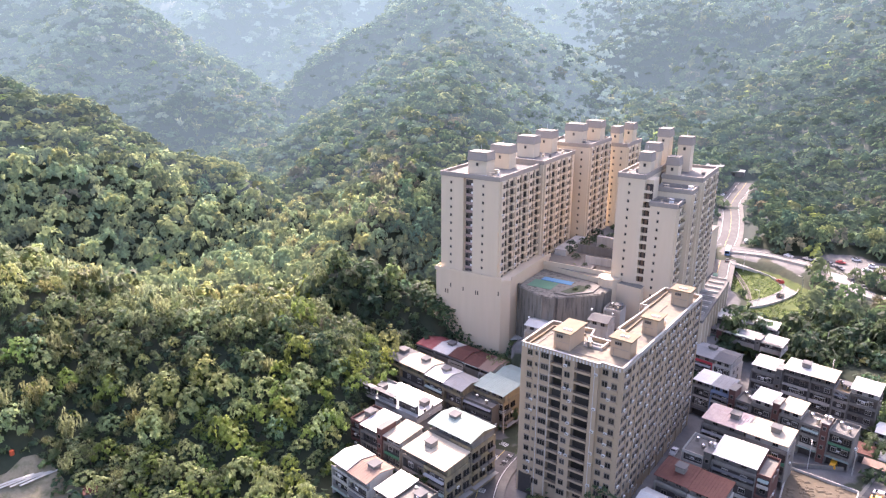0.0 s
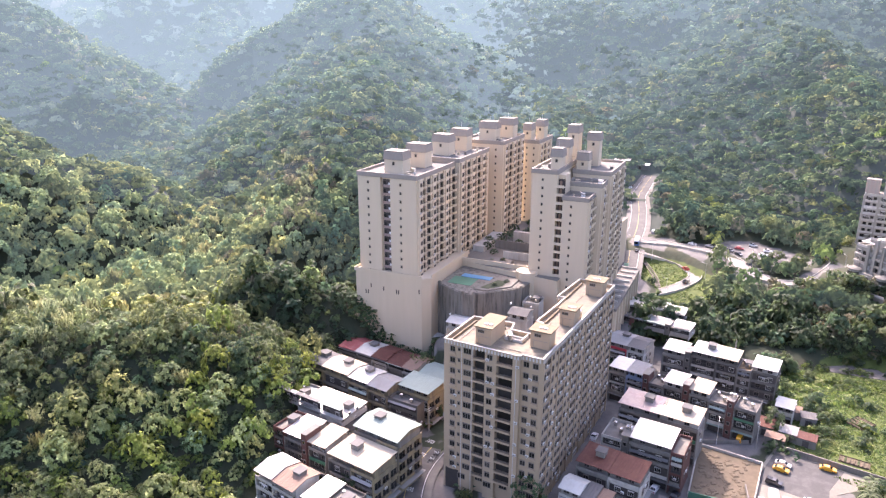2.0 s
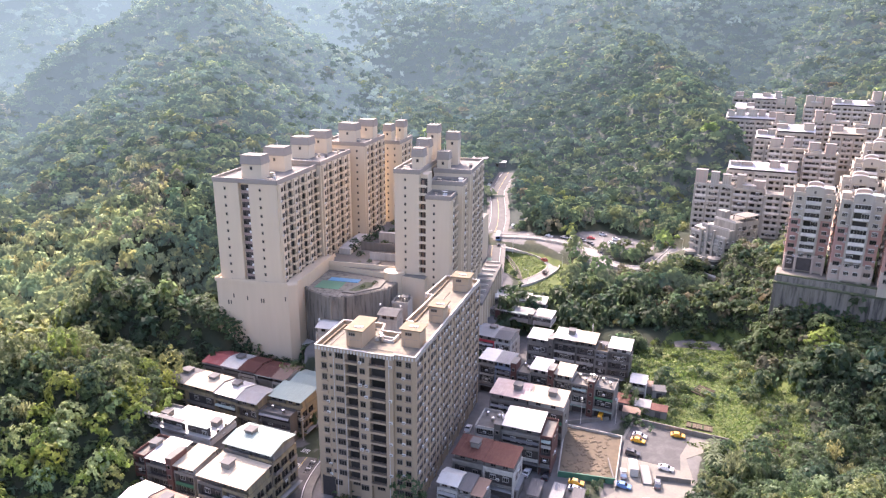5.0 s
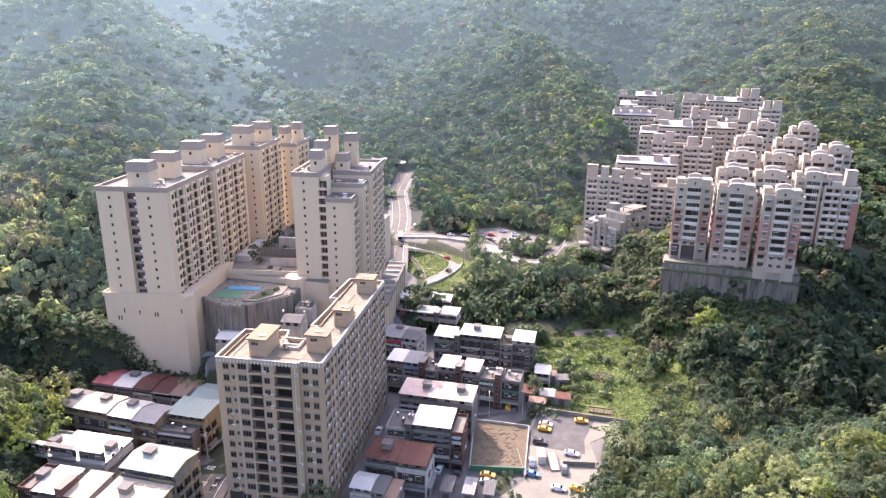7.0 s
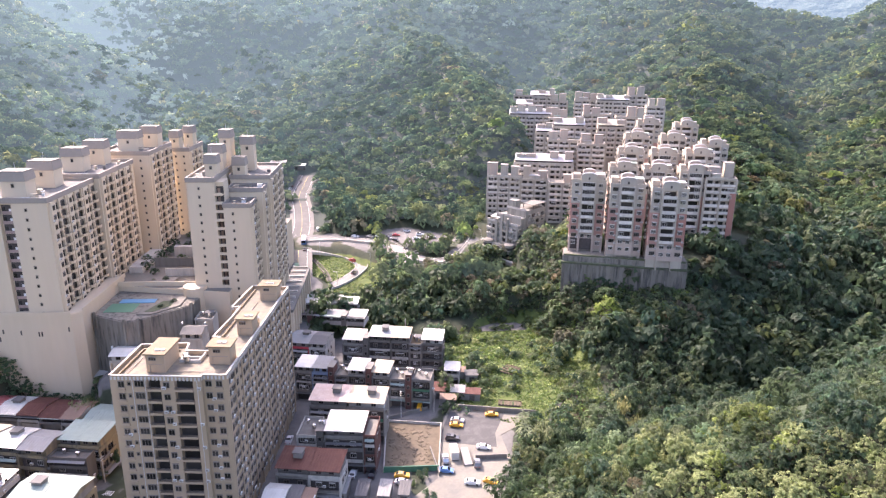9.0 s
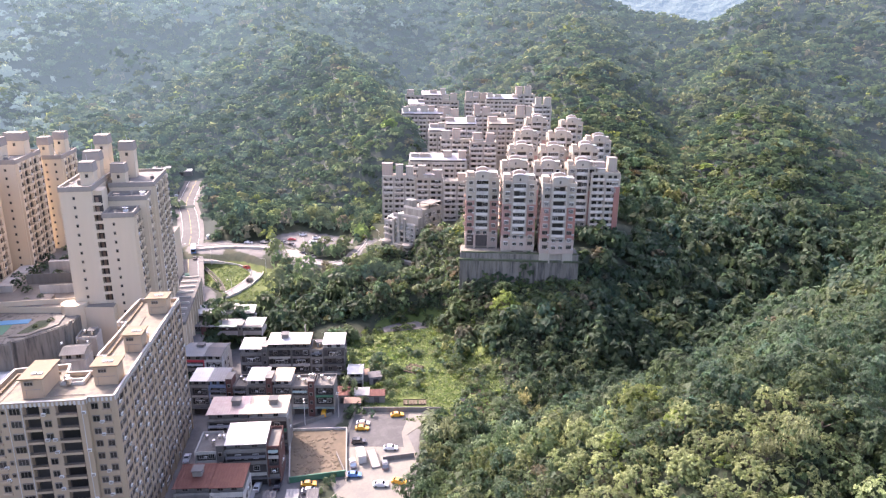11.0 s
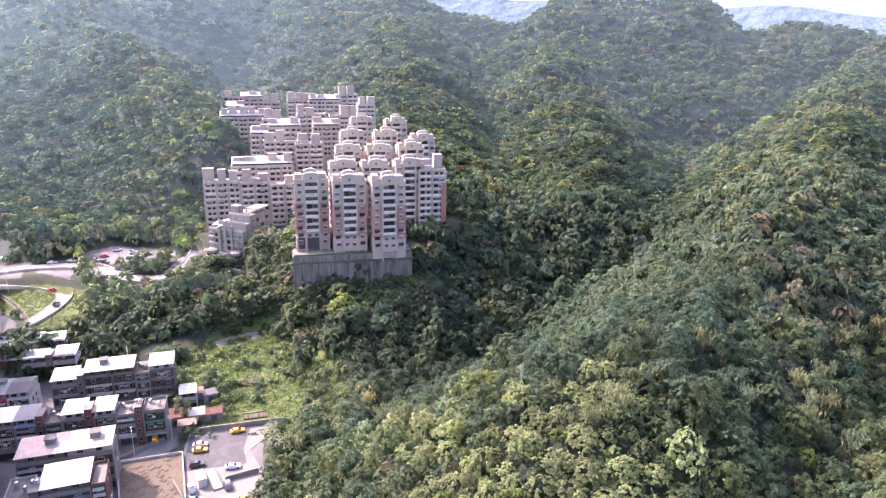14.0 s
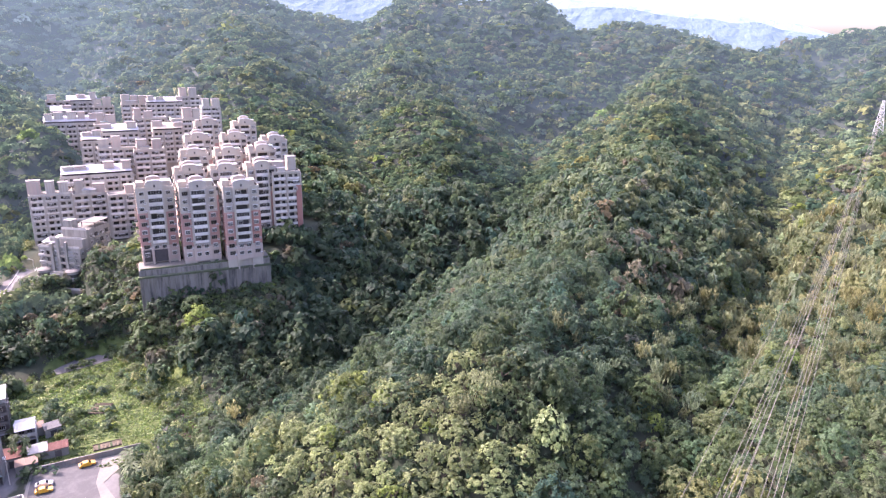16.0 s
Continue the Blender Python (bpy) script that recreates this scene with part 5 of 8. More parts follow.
def tower_balconies():
    """The fillings of the recessed middle bay: open, glazed, half glazed, barred, part closed. Slab with parapet, door, screen."""
    w, out = 2.62, []
    for kind in range(5):
        hi = (0.95, 0.95, 0.6, 1.0, 0.8)[kind]
        slab_ = Kit().box(-w, w, -0.35, 1.35, -0.2, 0).box(-w, w, -0.35, -0.22, 0, hi).weld()
        door = Kit().box(-w + 0.4, w - 0.4, 1.25, 1.35, 0.05, 2.3)
        if kind in (1, 3):
            scr = window_mesh(2 * w - 0.2, 1.6, 6 if kind == 3 else 4, WHITEP, False)
            lift, shift = 1.0, 0.0
        elif kind == 2:
            scr, lift, shift = window_mesh(2.3, 1.7, 2, WHITEP, False), 0.75, 1.3
        else:
            scr, lift, shift = (window_mesh(1.6, 1.2, 1, WHITEP, False) if kind == 4 else None), 1.0, -1.2
        out.append((slab_.mesh("balcony", LIGHTRAIL), door.mesh("sliding_door", GLASS), scr, shift, lift))
    return out


TOWER_BAL = tower_balconies()


M_OLDSHEET = mat("weathered_white_sheet", (0.44, 0.43, 0.42), 0.7, 0.0, var=0.12, s1=0.15, s2=0.8, bump=0.03, dirt=(0.28, 0.26, 0.24), dirt_amt=0.5)
ARCHWHITE = mat("white_arch_band", (0.66, 0.63, 0.60), 0.7, var=0.15, s1=0.2, s2=1.2, dirt=(0.4, 0.37, 0.34), dirt_amt=0.4)


def cage_mesh(w, h, bars):
    """A white barred window cage that stands half a metre out from the wall."""
    me = window_mesh(w, h, bars, WHITEP, False)
    for v in me.vertices:
        v.co.y *= 4.2
    me.name = "window_cage"
    return me


CAGES = [cage_mesh(1.7, 1.45, 5), cage_mesh(2.5, 1.35, 7)]


def gable(t, x0, x1, y, z, h, wall, deep=0.4):
    """A thin upright gable panel with a slim curved white strip along its top."""
    n, cx, r, rise = 12, (x0 + x1) / 2, (x1 - x0) / 2, 1.0
    arc = [(cx - r * math.cos(math.pi * i / n), z + h + rise * math.sin(math.pi * i / n)) for i in range(n + 1)]
    pts, b = [(x0, z)] + arc + [(x1, z)], Kit()
    b.face([(px, y, pz) for px, pz in pts][::-1]).face([(px, y + deep, pz) for px, pz in pts])
    for (ax, az), (bx, bz) in zip(pts, pts[1:]):
        b.face([(ax, y, az), (bx, y, bz), (bx, y + deep, bz), (ax, y + deep, az)])
    g = part("roof_gable", b.weld(), wall, t)
    w = Kit()
    for (ax, az), (bx, bz) in zip(arc, arc[1:]):
        lo, hi, f, bk = 0.0, 0.34, y - 0.3, y + deep + 0.1
        w.face([(ax, f, az + hi), (bx, f, bz + hi), (bx, bk, bz + hi), (ax, bk, az + hi)]).face([(ax, f, az + lo), (bx, f, bz + lo), (bx, f, bz + hi), (ax, f, az + hi)])
        w.face([(ax, bk, az + lo), (bx, bk, bz + lo), (bx, f, bz + lo), (ax, f, az + lo)]).face([(bx, bk, bz + lo), (ax, bk, az + lo), (ax, bk, az + hi), (bx, bk, bz + hi)])
    part("arched_band", w.weld(), ARCHWHITE, g, "white arched roof band")
    part("louvre", Kit().box(cx - 0.35, cx + 0.35, y - 0.06, y, z + h * 0.35, z + h * 0.75), SHADE, g)
    return g


def arched_tower(x, y, z0, z1, full, label, w=14.2, d=15.0, porch=False):
    """x, y: the middle of the front wall."""
    t = thing("arched_apartment_tower", flat(x, y, 0, P_YAW), label, "apartment building", "pink estate towers")
    h = w / 2
    poly = [(-h, 0.9), (-3.3, 0.9), (-3.3, 0), (-2.65, 0), (-2.65, 1.4), (2.65, 1.4), (2.65, 0), (3.3, 0), (3.3, 0.9), (h, 0.9), (h, d), (-h, d)]
    part("wall", Kit().prism(poly, z0 - 4, z1, 0, 1), [PINKGREY, ROOFCON], t)
    za, zb = z0 + 6.4, z0 + (z1 - z0) * 0.68
    for s0, s1, m_ in ((-h - 0.1, -3.4, SALMON), (3.4, h + 0.1, REDTILE if full == 2 else SALMON)):
        part("corner_pier", Kit().box(s0, s1, 0.72, 3.0, za, zb), m_, t, "salmon tiled corner")
    part("plinth_storey", Kit().box(-h - 0.12, h + 0.12, 0.6, 4.0, z0 + 0.2, za - 0.3).box(-3.4, 3.4, -0.12, 0.6, z0 + 5.2 if porch else z0 + 0.2, za - 0.3), PINK, t, "pink tiled lower storeys")
    for sx in (-h - 0.13, h + 0.01):
        part("red_flank", Kit().box(sx, sx + 0.12, 4.2, 6.5, z0 + 3, z1 - 8), REDTILE, t, "red tiled flank")
    part("parapet", Kit().box(-h - 0.1, -3.3, 0.7, 0.95, z1, z1 + 1.0).box(3.3, h + 0.1, 0.7, 0.95, z1, z1 + 1.0).box(-h - 0.1, -h + 0.2, 0.95, d, z1, z1 + 1.0).box(h - 0.2, h + 0.1, 0.95, d, z1, z1 + 1.0).box(-h, h, d - 0.2, d + 0.1, z1, z1 + 1.0), PINKGREY, t)
    gable(t, -3.3, 3.3, 0.0, z1, 2.6, PINKGREY)
    b = part("stair_box", Kit().box(-2.6, 2.6, d * 0.3, d * 0.3 + 4.5, z1, z1 + 3.6), PINK, t)
    gable(t, -2.6, 2.6, d * 0.3 - 0.5, z1, 3.7, PINK)
    part("roof_box", Kit().box(-h + 0.6, -3.6, d * 0.45, d * 0.8, z1, z1 + random.uniform(1.8, 3.2)), PINKGREY, t)
    part("roof_shelter", Kit().box(3.0, h - 0.3, d * 0.35, d * 0.75, z1 + 2.2, z1 + 2.32).box(3.3, h - 0.7, d * 0.38, d * 0.72, z1, z1 + 2.2, 1), [random.choice([M_WHITE, M_GREY, M_GREEN, M_GREY]), PINKGREY], t)
    fr, lf = Wall(t, 0, 0, 0), Wall(t, -h, d, -90)
    n = int((z1 - z0) / 3.15)
    for f in range(n):
        z = z1 - 3.15 * (f + 1) + 0.9
        low = z - 0.9 < za
        if not low:
            slab_, door, scr, shift, lift = random.choice(TOWER_BAL)
            bal = fr.put("balcony", slab_, 0, z - 0.75)
            part("sliding_door", door, None, bal)
            if scr:
                part("glazed_screen", scr, None, bal, "white framed balcony screen", Matrix.Translation((shift, -0.05, lift)))
        elif not (porch and z < z0 + 5.2):
            fr.put("window", W_GRID, -1.5, z, 0.14), fr.put("window", W_WHITE_S, 1.5, z, 0.14)
        if full or f < 3:
            for s in (-h + 1.9, h - 1.9):
                o = -0.58 if low else -0.70
                g = random.random()
                fr.put("window", W_WHITE_S if g < 0.35 else W_GRID if g < 0.6 else W_WIDE, s + random.uniform(-0.3, 0.3), z, o if z < zb - 2 else -0.88)
                if g > 0.45:
                    fr.put("air_conditioner", AC, s + 1.35, z - 0.45, o if z < zb - 2 else -0.88)
                elif g < 0.4:
                    fr.put("window_cage", CAGES[0], s, z - 0.1, o if z < zb - 2 else -0.88)
            for s in (3.2, 7.4, 11.4):
                if s == 7.4 and not low:
                    lf.put("balcony", BAL_PS, s, z - 0.75)
                elif full:
                    lf.put("window", W_SMALL, s, z)
    if porch:
        for s0, s1 in ((-h + 0.6, -3.5), (-2.5, 2.5)):
            # dark sheets on the wall paint the shade of an open porch
            part("porch_opening", Kit().box(s0, s1, 0.52 if s0 < -3 else -0.2, 0.6 if s0 < -3 else -0.12, z0, z0 + 5.0), SHADE, t, "flat dark sheet painted as the shade of an open ground floor")
        for s in (-h + 0.3, -3.0, 3.0, h - 0.4):
            part("porch_column", Kit().box(s - 0.35, s + 0.35, -0.9, -0.2, z0 - 1, z0 + 5.6), PINK, t)
    return t


def slab_block(x, y, z0, z1, w, d, yaw, label, shed=None, rows=99, wall=None):
    """A flat-roofed block with deep balconies; x, y: the middle of the front wall."""
    wall = wall or random.choice([PINKGREY, ESTATEGREY, ESTATEGREY])
    t = thing("flat_roofed_block", flat(x, y, 0, yaw), label, "apartment building", "grey-pink estate blocks")
    part("wall", Kit().box(-w / 2, w / 2, 1.2, d, z0 - 10, z1), wall, t)
    n, units = int((z1 - z0) / 3.1), max(2, round(w / 6.5))
    for i in range(units + 1):
        s = -w / 2 + w * i / units
        part("pier", Kit().box(s - 0.35, s + 0.35, 0, 1.2, z0 - 6, z1), wall, t)
    fr = Wall(t, 0, 1.2, 0)
    bw = w / units - 0.9
    flank = Wall(t, w / 2, 1.2, 90) if y > 0.97 * x else Wall(t, -w / 2, d, -90)  # windows only on the flank that the camera sees
    bals = [Kit().box(-bw / 2, bw / 2, -1.15, 0, -0.2, 0, 0).box(-bw / 2, bw / 2, -1.15, -1.0, 0, 1.05, 0).box(-bw * 0.42, -bw * 0.05, -0.08, 0, 0.1, 2.3, 1).box(bw * 0.15, bw * 0.4, -0.08, 0, 0.9, 2.2, 1).mesh("balcony", [LIGHTRAIL, GLASS]),
            Kit().box(-bw / 2, bw / 2, -1.2, 0, -0.2, 1.0, 2).box(-bw / 2 + 0.2, bw / 2 - 0.2, -1.0, 0, 1.0, 2.2, 1).box(-bw / 2, bw / 2, -1.1, 0, 2.2, 2.9, 0).box(-bw * 0.25, -bw * 0.22, -1.06, -1.0, 1.0, 2.2, 2).box(-0.05, 0.05, -1.06, -1.0, 1.0, 2.2, 2).box(bw * 0.22, bw * 0.25, -1.06, -1.0, 1.0, 2.2, 2).mesh("balcony", [wall, GLASS, WHITEP]),
            Kit().box(-bw / 2, bw / 2, -0.5, 0, -0.2, 2.9, 0).box(-bw * 0.36, -bw * 0.08, -0.56, -0.5, 0.9, 2.2, 1).box(bw * 0.1, bw * 0.36, -0.56, -0.5, 0.9, 2.2, 1).box(-bw / 2, bw / 2, -1.0, -0.5, 0.0, 0.75, 2).mesh("balcony", [wall, GLASS, LIGHTRAIL])]
    for f in range(min(n, rows)):
        z = z1 - 3.1 * (f + 1)
        for i in range(units):
            s = -w / 2 + w * (i + 0.5) / units
            fr.put("balcony", bals[random.choice((0, 0, 0, 0, 1, 2))], s, z + 0.1)
            if random.random() < 0.35:
                fr.put("window_cage", random.choice(CAGES), s + random.uniform(-1, 1), z + 0.9, 1.1)
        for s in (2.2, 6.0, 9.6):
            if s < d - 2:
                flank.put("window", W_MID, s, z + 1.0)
    part("parapet", Kit().box(-w / 2, w / 2, 0, 0.25, z1 - 0.3, z1 + 0.9).box(-w / 2, -w / 2 + 0.25, 0.25, d, z1, z1 + 0.9).box(w / 2 - 0.25, w / 2, 0.25, d, z1, z1 + 0.9), wall, t)
    part("roof_deck", Kit().box(-w / 2 + 0.25, w / 2 - 0.25, 0.25, d, z1, z1 + 0.12), ROOFCON, t)
    for i in range(units):
        s = -w / 2 + w * (i + 0.5) / units + random.uniform(-1, 1)
        if random.random() < 0.3:
            continue
        hh, bw_, y_ = random.uniform(4.2, 7.0), random.uniform(1.9, 2.9), d * random.uniform(0.2, 0.45)
        b = part("stair_box", Kit().box(s - bw_, s + bw_, y_, y_ + 4.6, z1 + 0.12, z1 + hh), random.choice([PINK, wall]), t)
        part("box_cap", Kit().box(s - bw_ - 0.2, s + bw_ + 0.2, y_ - 0.2, y_ + 4.8, z1 + hh, z1 + hh + 0.25), GREYWALL, b)
        part("ribbed_face", Kit().box(s - bw_ * 0.7, s - bw_ * 0.45, y_ - 0.12, y_, z1 + 0.5, z1 + hh - 0.4).box(s - 0.15, s + 0.15, y_ - 0.12, y_, z1 + 0.5, z1 + hh - 0.4).box(s + bw_ * 0.45, s + bw_ * 0.7, y_ - 0.12, y_, z1 + 0.5, z1 + hh - 0.4), PINKGREY, b)
    if not shed and random.random() < 0.6:
        x0 = -w / 2 + 0.5 + random.uniform(0, w * 0.4)
        x1 = x0 + w * random.uniform(0.25, 0.45)
        part("roof_shelter", Kit().box(x0, x1, 0.5, d * 0.5, z1 + 2.3, z1 + 2.42).box(x0 + 0.3, x1 - 0.3, 0.9, d * 0.48, z1 + 0.12, z1 + 2.3, 1), [random.choice([M_WHITE, M_GREY, M_GREEN]), ESTATEGREY], t, "small sheet-metal roof shelter")
    if shed:
        # solid dark block painted as the shade below the sheet roof
        rs = part("roof_shed", Kit().box(-w / 2 + 1, w / 2 - 1, 1.4, d * 0.85, z1 + 0.12, z1 + 1.5), SHADE, t, "solid dark block painted as shade under the shed roof")
        part("shed_roof", roof_sheet(-w / 2 + 0.3, w / 2 - 0.3, 0.2, d, z1 + 1.9, z1 + 4.4), shed, rs, "sloping sheet-metal shed roof")
    return t


def pink_estate():
    for x, y, porch, full in ((215.5, 193.7, True, 1), (221.9, 178.1, False, 1), (229.7, 163.1, False, 2)):
        arched_tower(x, y, 35.2, 65, full, "salmon and grey apartment tower with arched white roof bands", porch=porch)
    for x, y, z in ((250, 204, 65.5), (259, 191.5, 65.5), (266, 177, 66.5), (273, 219, 69), (283, 206.5, 69), (289, 191, 70.5), (298, 236, 73), (309, 221, 73), (313, 199, 72), (330, 254, 77), (342, 237, 76.5)):
        arched_tower(x, y, z - 34, z, 0, "grey-pink apartment tower with arched white roof bands higher up the estate", w=13.0, d=12.5)
    slab_block(273, 168.5, 34, 64, 13, 18, P_YAW, "tall grey-pink apartment block with a brick-red flank beside the woods", None, 99, PINKGREY)
    part("red_corner", Kit().box(4.2, 6.7, -0.15, 0.0, 33, 58), REDTILE, bpy.data.objects["flat_roofed_block"], "brick-red tiled corner")
    for x, y, z, w, d, shed in ((246, 284, 49.5, 18.5, 12, None), (257, 271, 48.7, 15, 12, None), (264.5, 256.5, 48, 15, 12, None), (275, 283, 54.3, 34, 12, M_OLDSHEET), (298, 290, 65, 20, 11, None), (303, 272.5, 64.4, 16, 11, None),
                            (311, 299, 71.6, 20, 12, M_OLDSHEET), (302, 306.6, 67.5, 18, 11, M_OLDSHEET)):
        slab_block(x, y, z - 25, z, w, d, P_YAW + 2, "grey-pink flat-roofed apartment block with deep balconies and ribbed stair boxes", shed)
    for x, y, z, w, shed in ((352, 386, 76, 13, M_OLDSHEET), (368, 405, 82, 15, None), (381, 397, 81, 20, M_OLDSHEET), (387, 384.5, 78, 13, None), (327, 352, 73, 30, M_OLDSHEET), (332, 326, 73, 18, None), (397, 366, 80, 17, None), (407, 348, 80, 25, M_OLDSHEET),
                          (425, 341, 84, 16, None), (398, 302, 80, 12, None), (358, 319, 75, 19, None), (365, 296, 75, 19, None), (335, 286, 71, 17, M_CREAM)):
        slab_block(x, y, z - 19, z, w, 11, -43, "weathered grey-pink flat-roofed block high in the estate", shed, 6)
    # stepped corner building with rounded bays by the access road
    t = thing("stepped_apartment_house", flat(215.0, 262.5, -3.0, -80), "small stepped pale grey apartment house with rounded bays", "apartment building")
    part("wall", Kit().box(0, 20, 2.5, 25, 14, 36.5), HOUSEGREY, t)
    part("upper_storey", Kit().box(4, 20, 5, 25, 36.5, 40), HOUSEGREY, t)
    part("upper_storey", Kit().box(8, 20, 8.5, 25, 40, 43.4), HOUSEGREY, t)
    part("lower_front", Kit().box(1, 19, 0, 2.5, 14, 26), HOUSEGREY, t)
    part("roof_canopy", Kit().box(13.5, 20.6, 14, 24.6, 45.6, 45.85).box(13.8, 14.1, 14.3, 14.6, 43.4, 45.6, 1).box(20.0, 20.3, 14.3, 14.6, 43.4, 45.6, 1).box(13.8, 14.1, 24, 24.3, 43.4, 45.6, 1).box(20, 20.3, 24, 24.3, 43.4, 45.6, 1), [ROOFCON, RAIL], t, "flat canopy on thin posts")
    part("roof_sheet", roof_sheet(1.0, 7.6, 3.4, 9.5, 38.6, 39.4), M_OLDSHEET, t, "old white sheet roof over a terrace")
    part("roof_deck", Kit().box(8.3, 19.7, 9.0, 24.7, 43.4, 43.5), ROOFCON, t)
    part("terrace_deck", Kit().box(0.3, 19.7, 2.8, 4.9, 36.5, 36.6).box(0.3, 3.9, 4.9, 24.7, 36.5, 36.6), ROOFCON, t)
    part("roof_hut", Kit().box(8.6, 13, 9.2, 13, 43.4, 47.5), HOUSEGREY, t)
    for s in (3.0, 17.0):
        part("round_bay", Kit().cyl(s, 0.4, 19, 27.0, 2.7, 14), HOUSEGREY, t)
        part("bay_roof", Kit().cyl(s, 0.4, 27.0, 27.5, 3.1, 14, r1=2.0), GREYWALL, t)
        for i in range(2):
            part("bay_glazing", Kit().cyl(s, 0.4, 21.2 + i * 3.2, 22.6 + i * 3.2, 2.76, 14), GLASS, t)
            part("bay_sill", Kit().cyl(s, 0.4, 20.6 + i * 3.2, 21.1 + i * 3.2, 2.95, 14), PALEWALL, t)
    part("terrace", Kit().box(-3, 23, -4.5, 2.5, 15, 19.6), OLDCON, t)
    part("terrace_rail", Kit().box(-3, 23, -4.5, -4.3, 19.6, 20.6), PALEWALL, t)
    for x0, x1, zt in ((6.2, 7.6, 38.5), (9.6, 11.0, 41.5), (13.4, 14.6, 39.5)):
        part("fin", Kit().box(x0, x1, 1.3, 2.5, 26, zt), HOUSEGREY, t)
    for q in ((0, 20, 2.5, 2.75, 36.5), (0, 0.25, 2.75, 25, 36.5), (4, 20, 5, 5.25, 40), (8, 20, 8.5, 8.75, 43.4)):
        part("parapet", Kit().box(*q[:4], q[4], q[4] + 1.0), PALEWALL, t)
    fr, rt = Wall(t, 0, 2.5, 0), Wall(t, 20, 0, 90)
    low = Wall(t, 0, 0, 0)
    for z in (20.6, 23.7):
        for s in (7, 10, 13):
            low.put("window", W_GRID, s, z)
    for f in range(3):
        z = 27.4 + f * 3.1
        for s, w_ in ((1.8, W_GRID), (4.9, BAL_PS), (8.6, W_GRID), (12.2, BAL_PS), (15.6, W_GRID), (18.2, W_WHITE_S)):
            if random.random() < 0.3:
                fr.put("window_cage", CAGES[0], s, z, 0.0)
            fr.put("balcony" if w_ is BAL_PS else "window", w_, s, z - (0.8 if w_ is BAL_PS else 0))
            if s in (1.8, 15.6):
                part("window_ledge", Kit().box(s - 1.7, s + 1.7, 1.7, 2.5, z - 0.9, z - 0.2), PALEWALL, t)
    for f in range(7):
        z = 20.8 + f * 3.15
        for s in (4.5, 8, 11.5, 15, 18.5, 22.5):
            if z < 36 or s > 9:
                bal = int(s * 2 + f) % 3 == 0
                rt.put("balcony" if bal else "window", BAL_PS if bal else W_WHITE_S, s, z - (0.75 if bal else 0))
                if random.random() < 0.35:
                    rt.put("air_conditioner", AC, s + 1.4, z - 0.3)
    # stained wall and ledge under the front towers
    r = thing("retaining_wall", flat(222.5, 178.5, 0, -47.5), "tall stained concrete retaining wall below the pink towers", "retaining wall", kind="structure")
    part("wall", Kit().box(-25, 26, -4.6, -3.4, 6, 31.4), OLDCON, r)
    part("coping", Kit().box(-25.4, 26.4, -5.0, -3.0, 31.4, 32.1), MOSS, r)
    for i in range(13):
        part("counterfort", Kit().box(-24 + i * 4, -23.3 + i * 4, -5.1, -4.6, 6, 31.4), OLDCON, r)
    part("forecourt", Kit().box(-25, 26, -3.4, 8, 22, 34.4), ROOFCON, r)
    part("forecourt_face", Kit().box(-25, 26, -3.55, -3.4, 32.1, 34.3), OLDCON, r, "dark stained edge of the forecourt")
    part("forecourt_hedge", Kit().box(-24.5, 25.5, -3.2, -2.2, 34.4, 35.0), MOSS, r)
    lw = thing("terrace_wall", flat(207, 215, 0, -43.8), "long low moss-grown terrace wall across the slope", "retaining wall", kind="structure")
    part("wall", Kit().box(-36, 34, 0, 0.8, 0, 8.4), MOSS, lw)


pink_estate()

# ---- village houses ----
STREET_BAL = [balcony_mesh(2.9, 0.9, GREYWALL), balcony_mesh(2.9, 0.7, MUSTARD)]


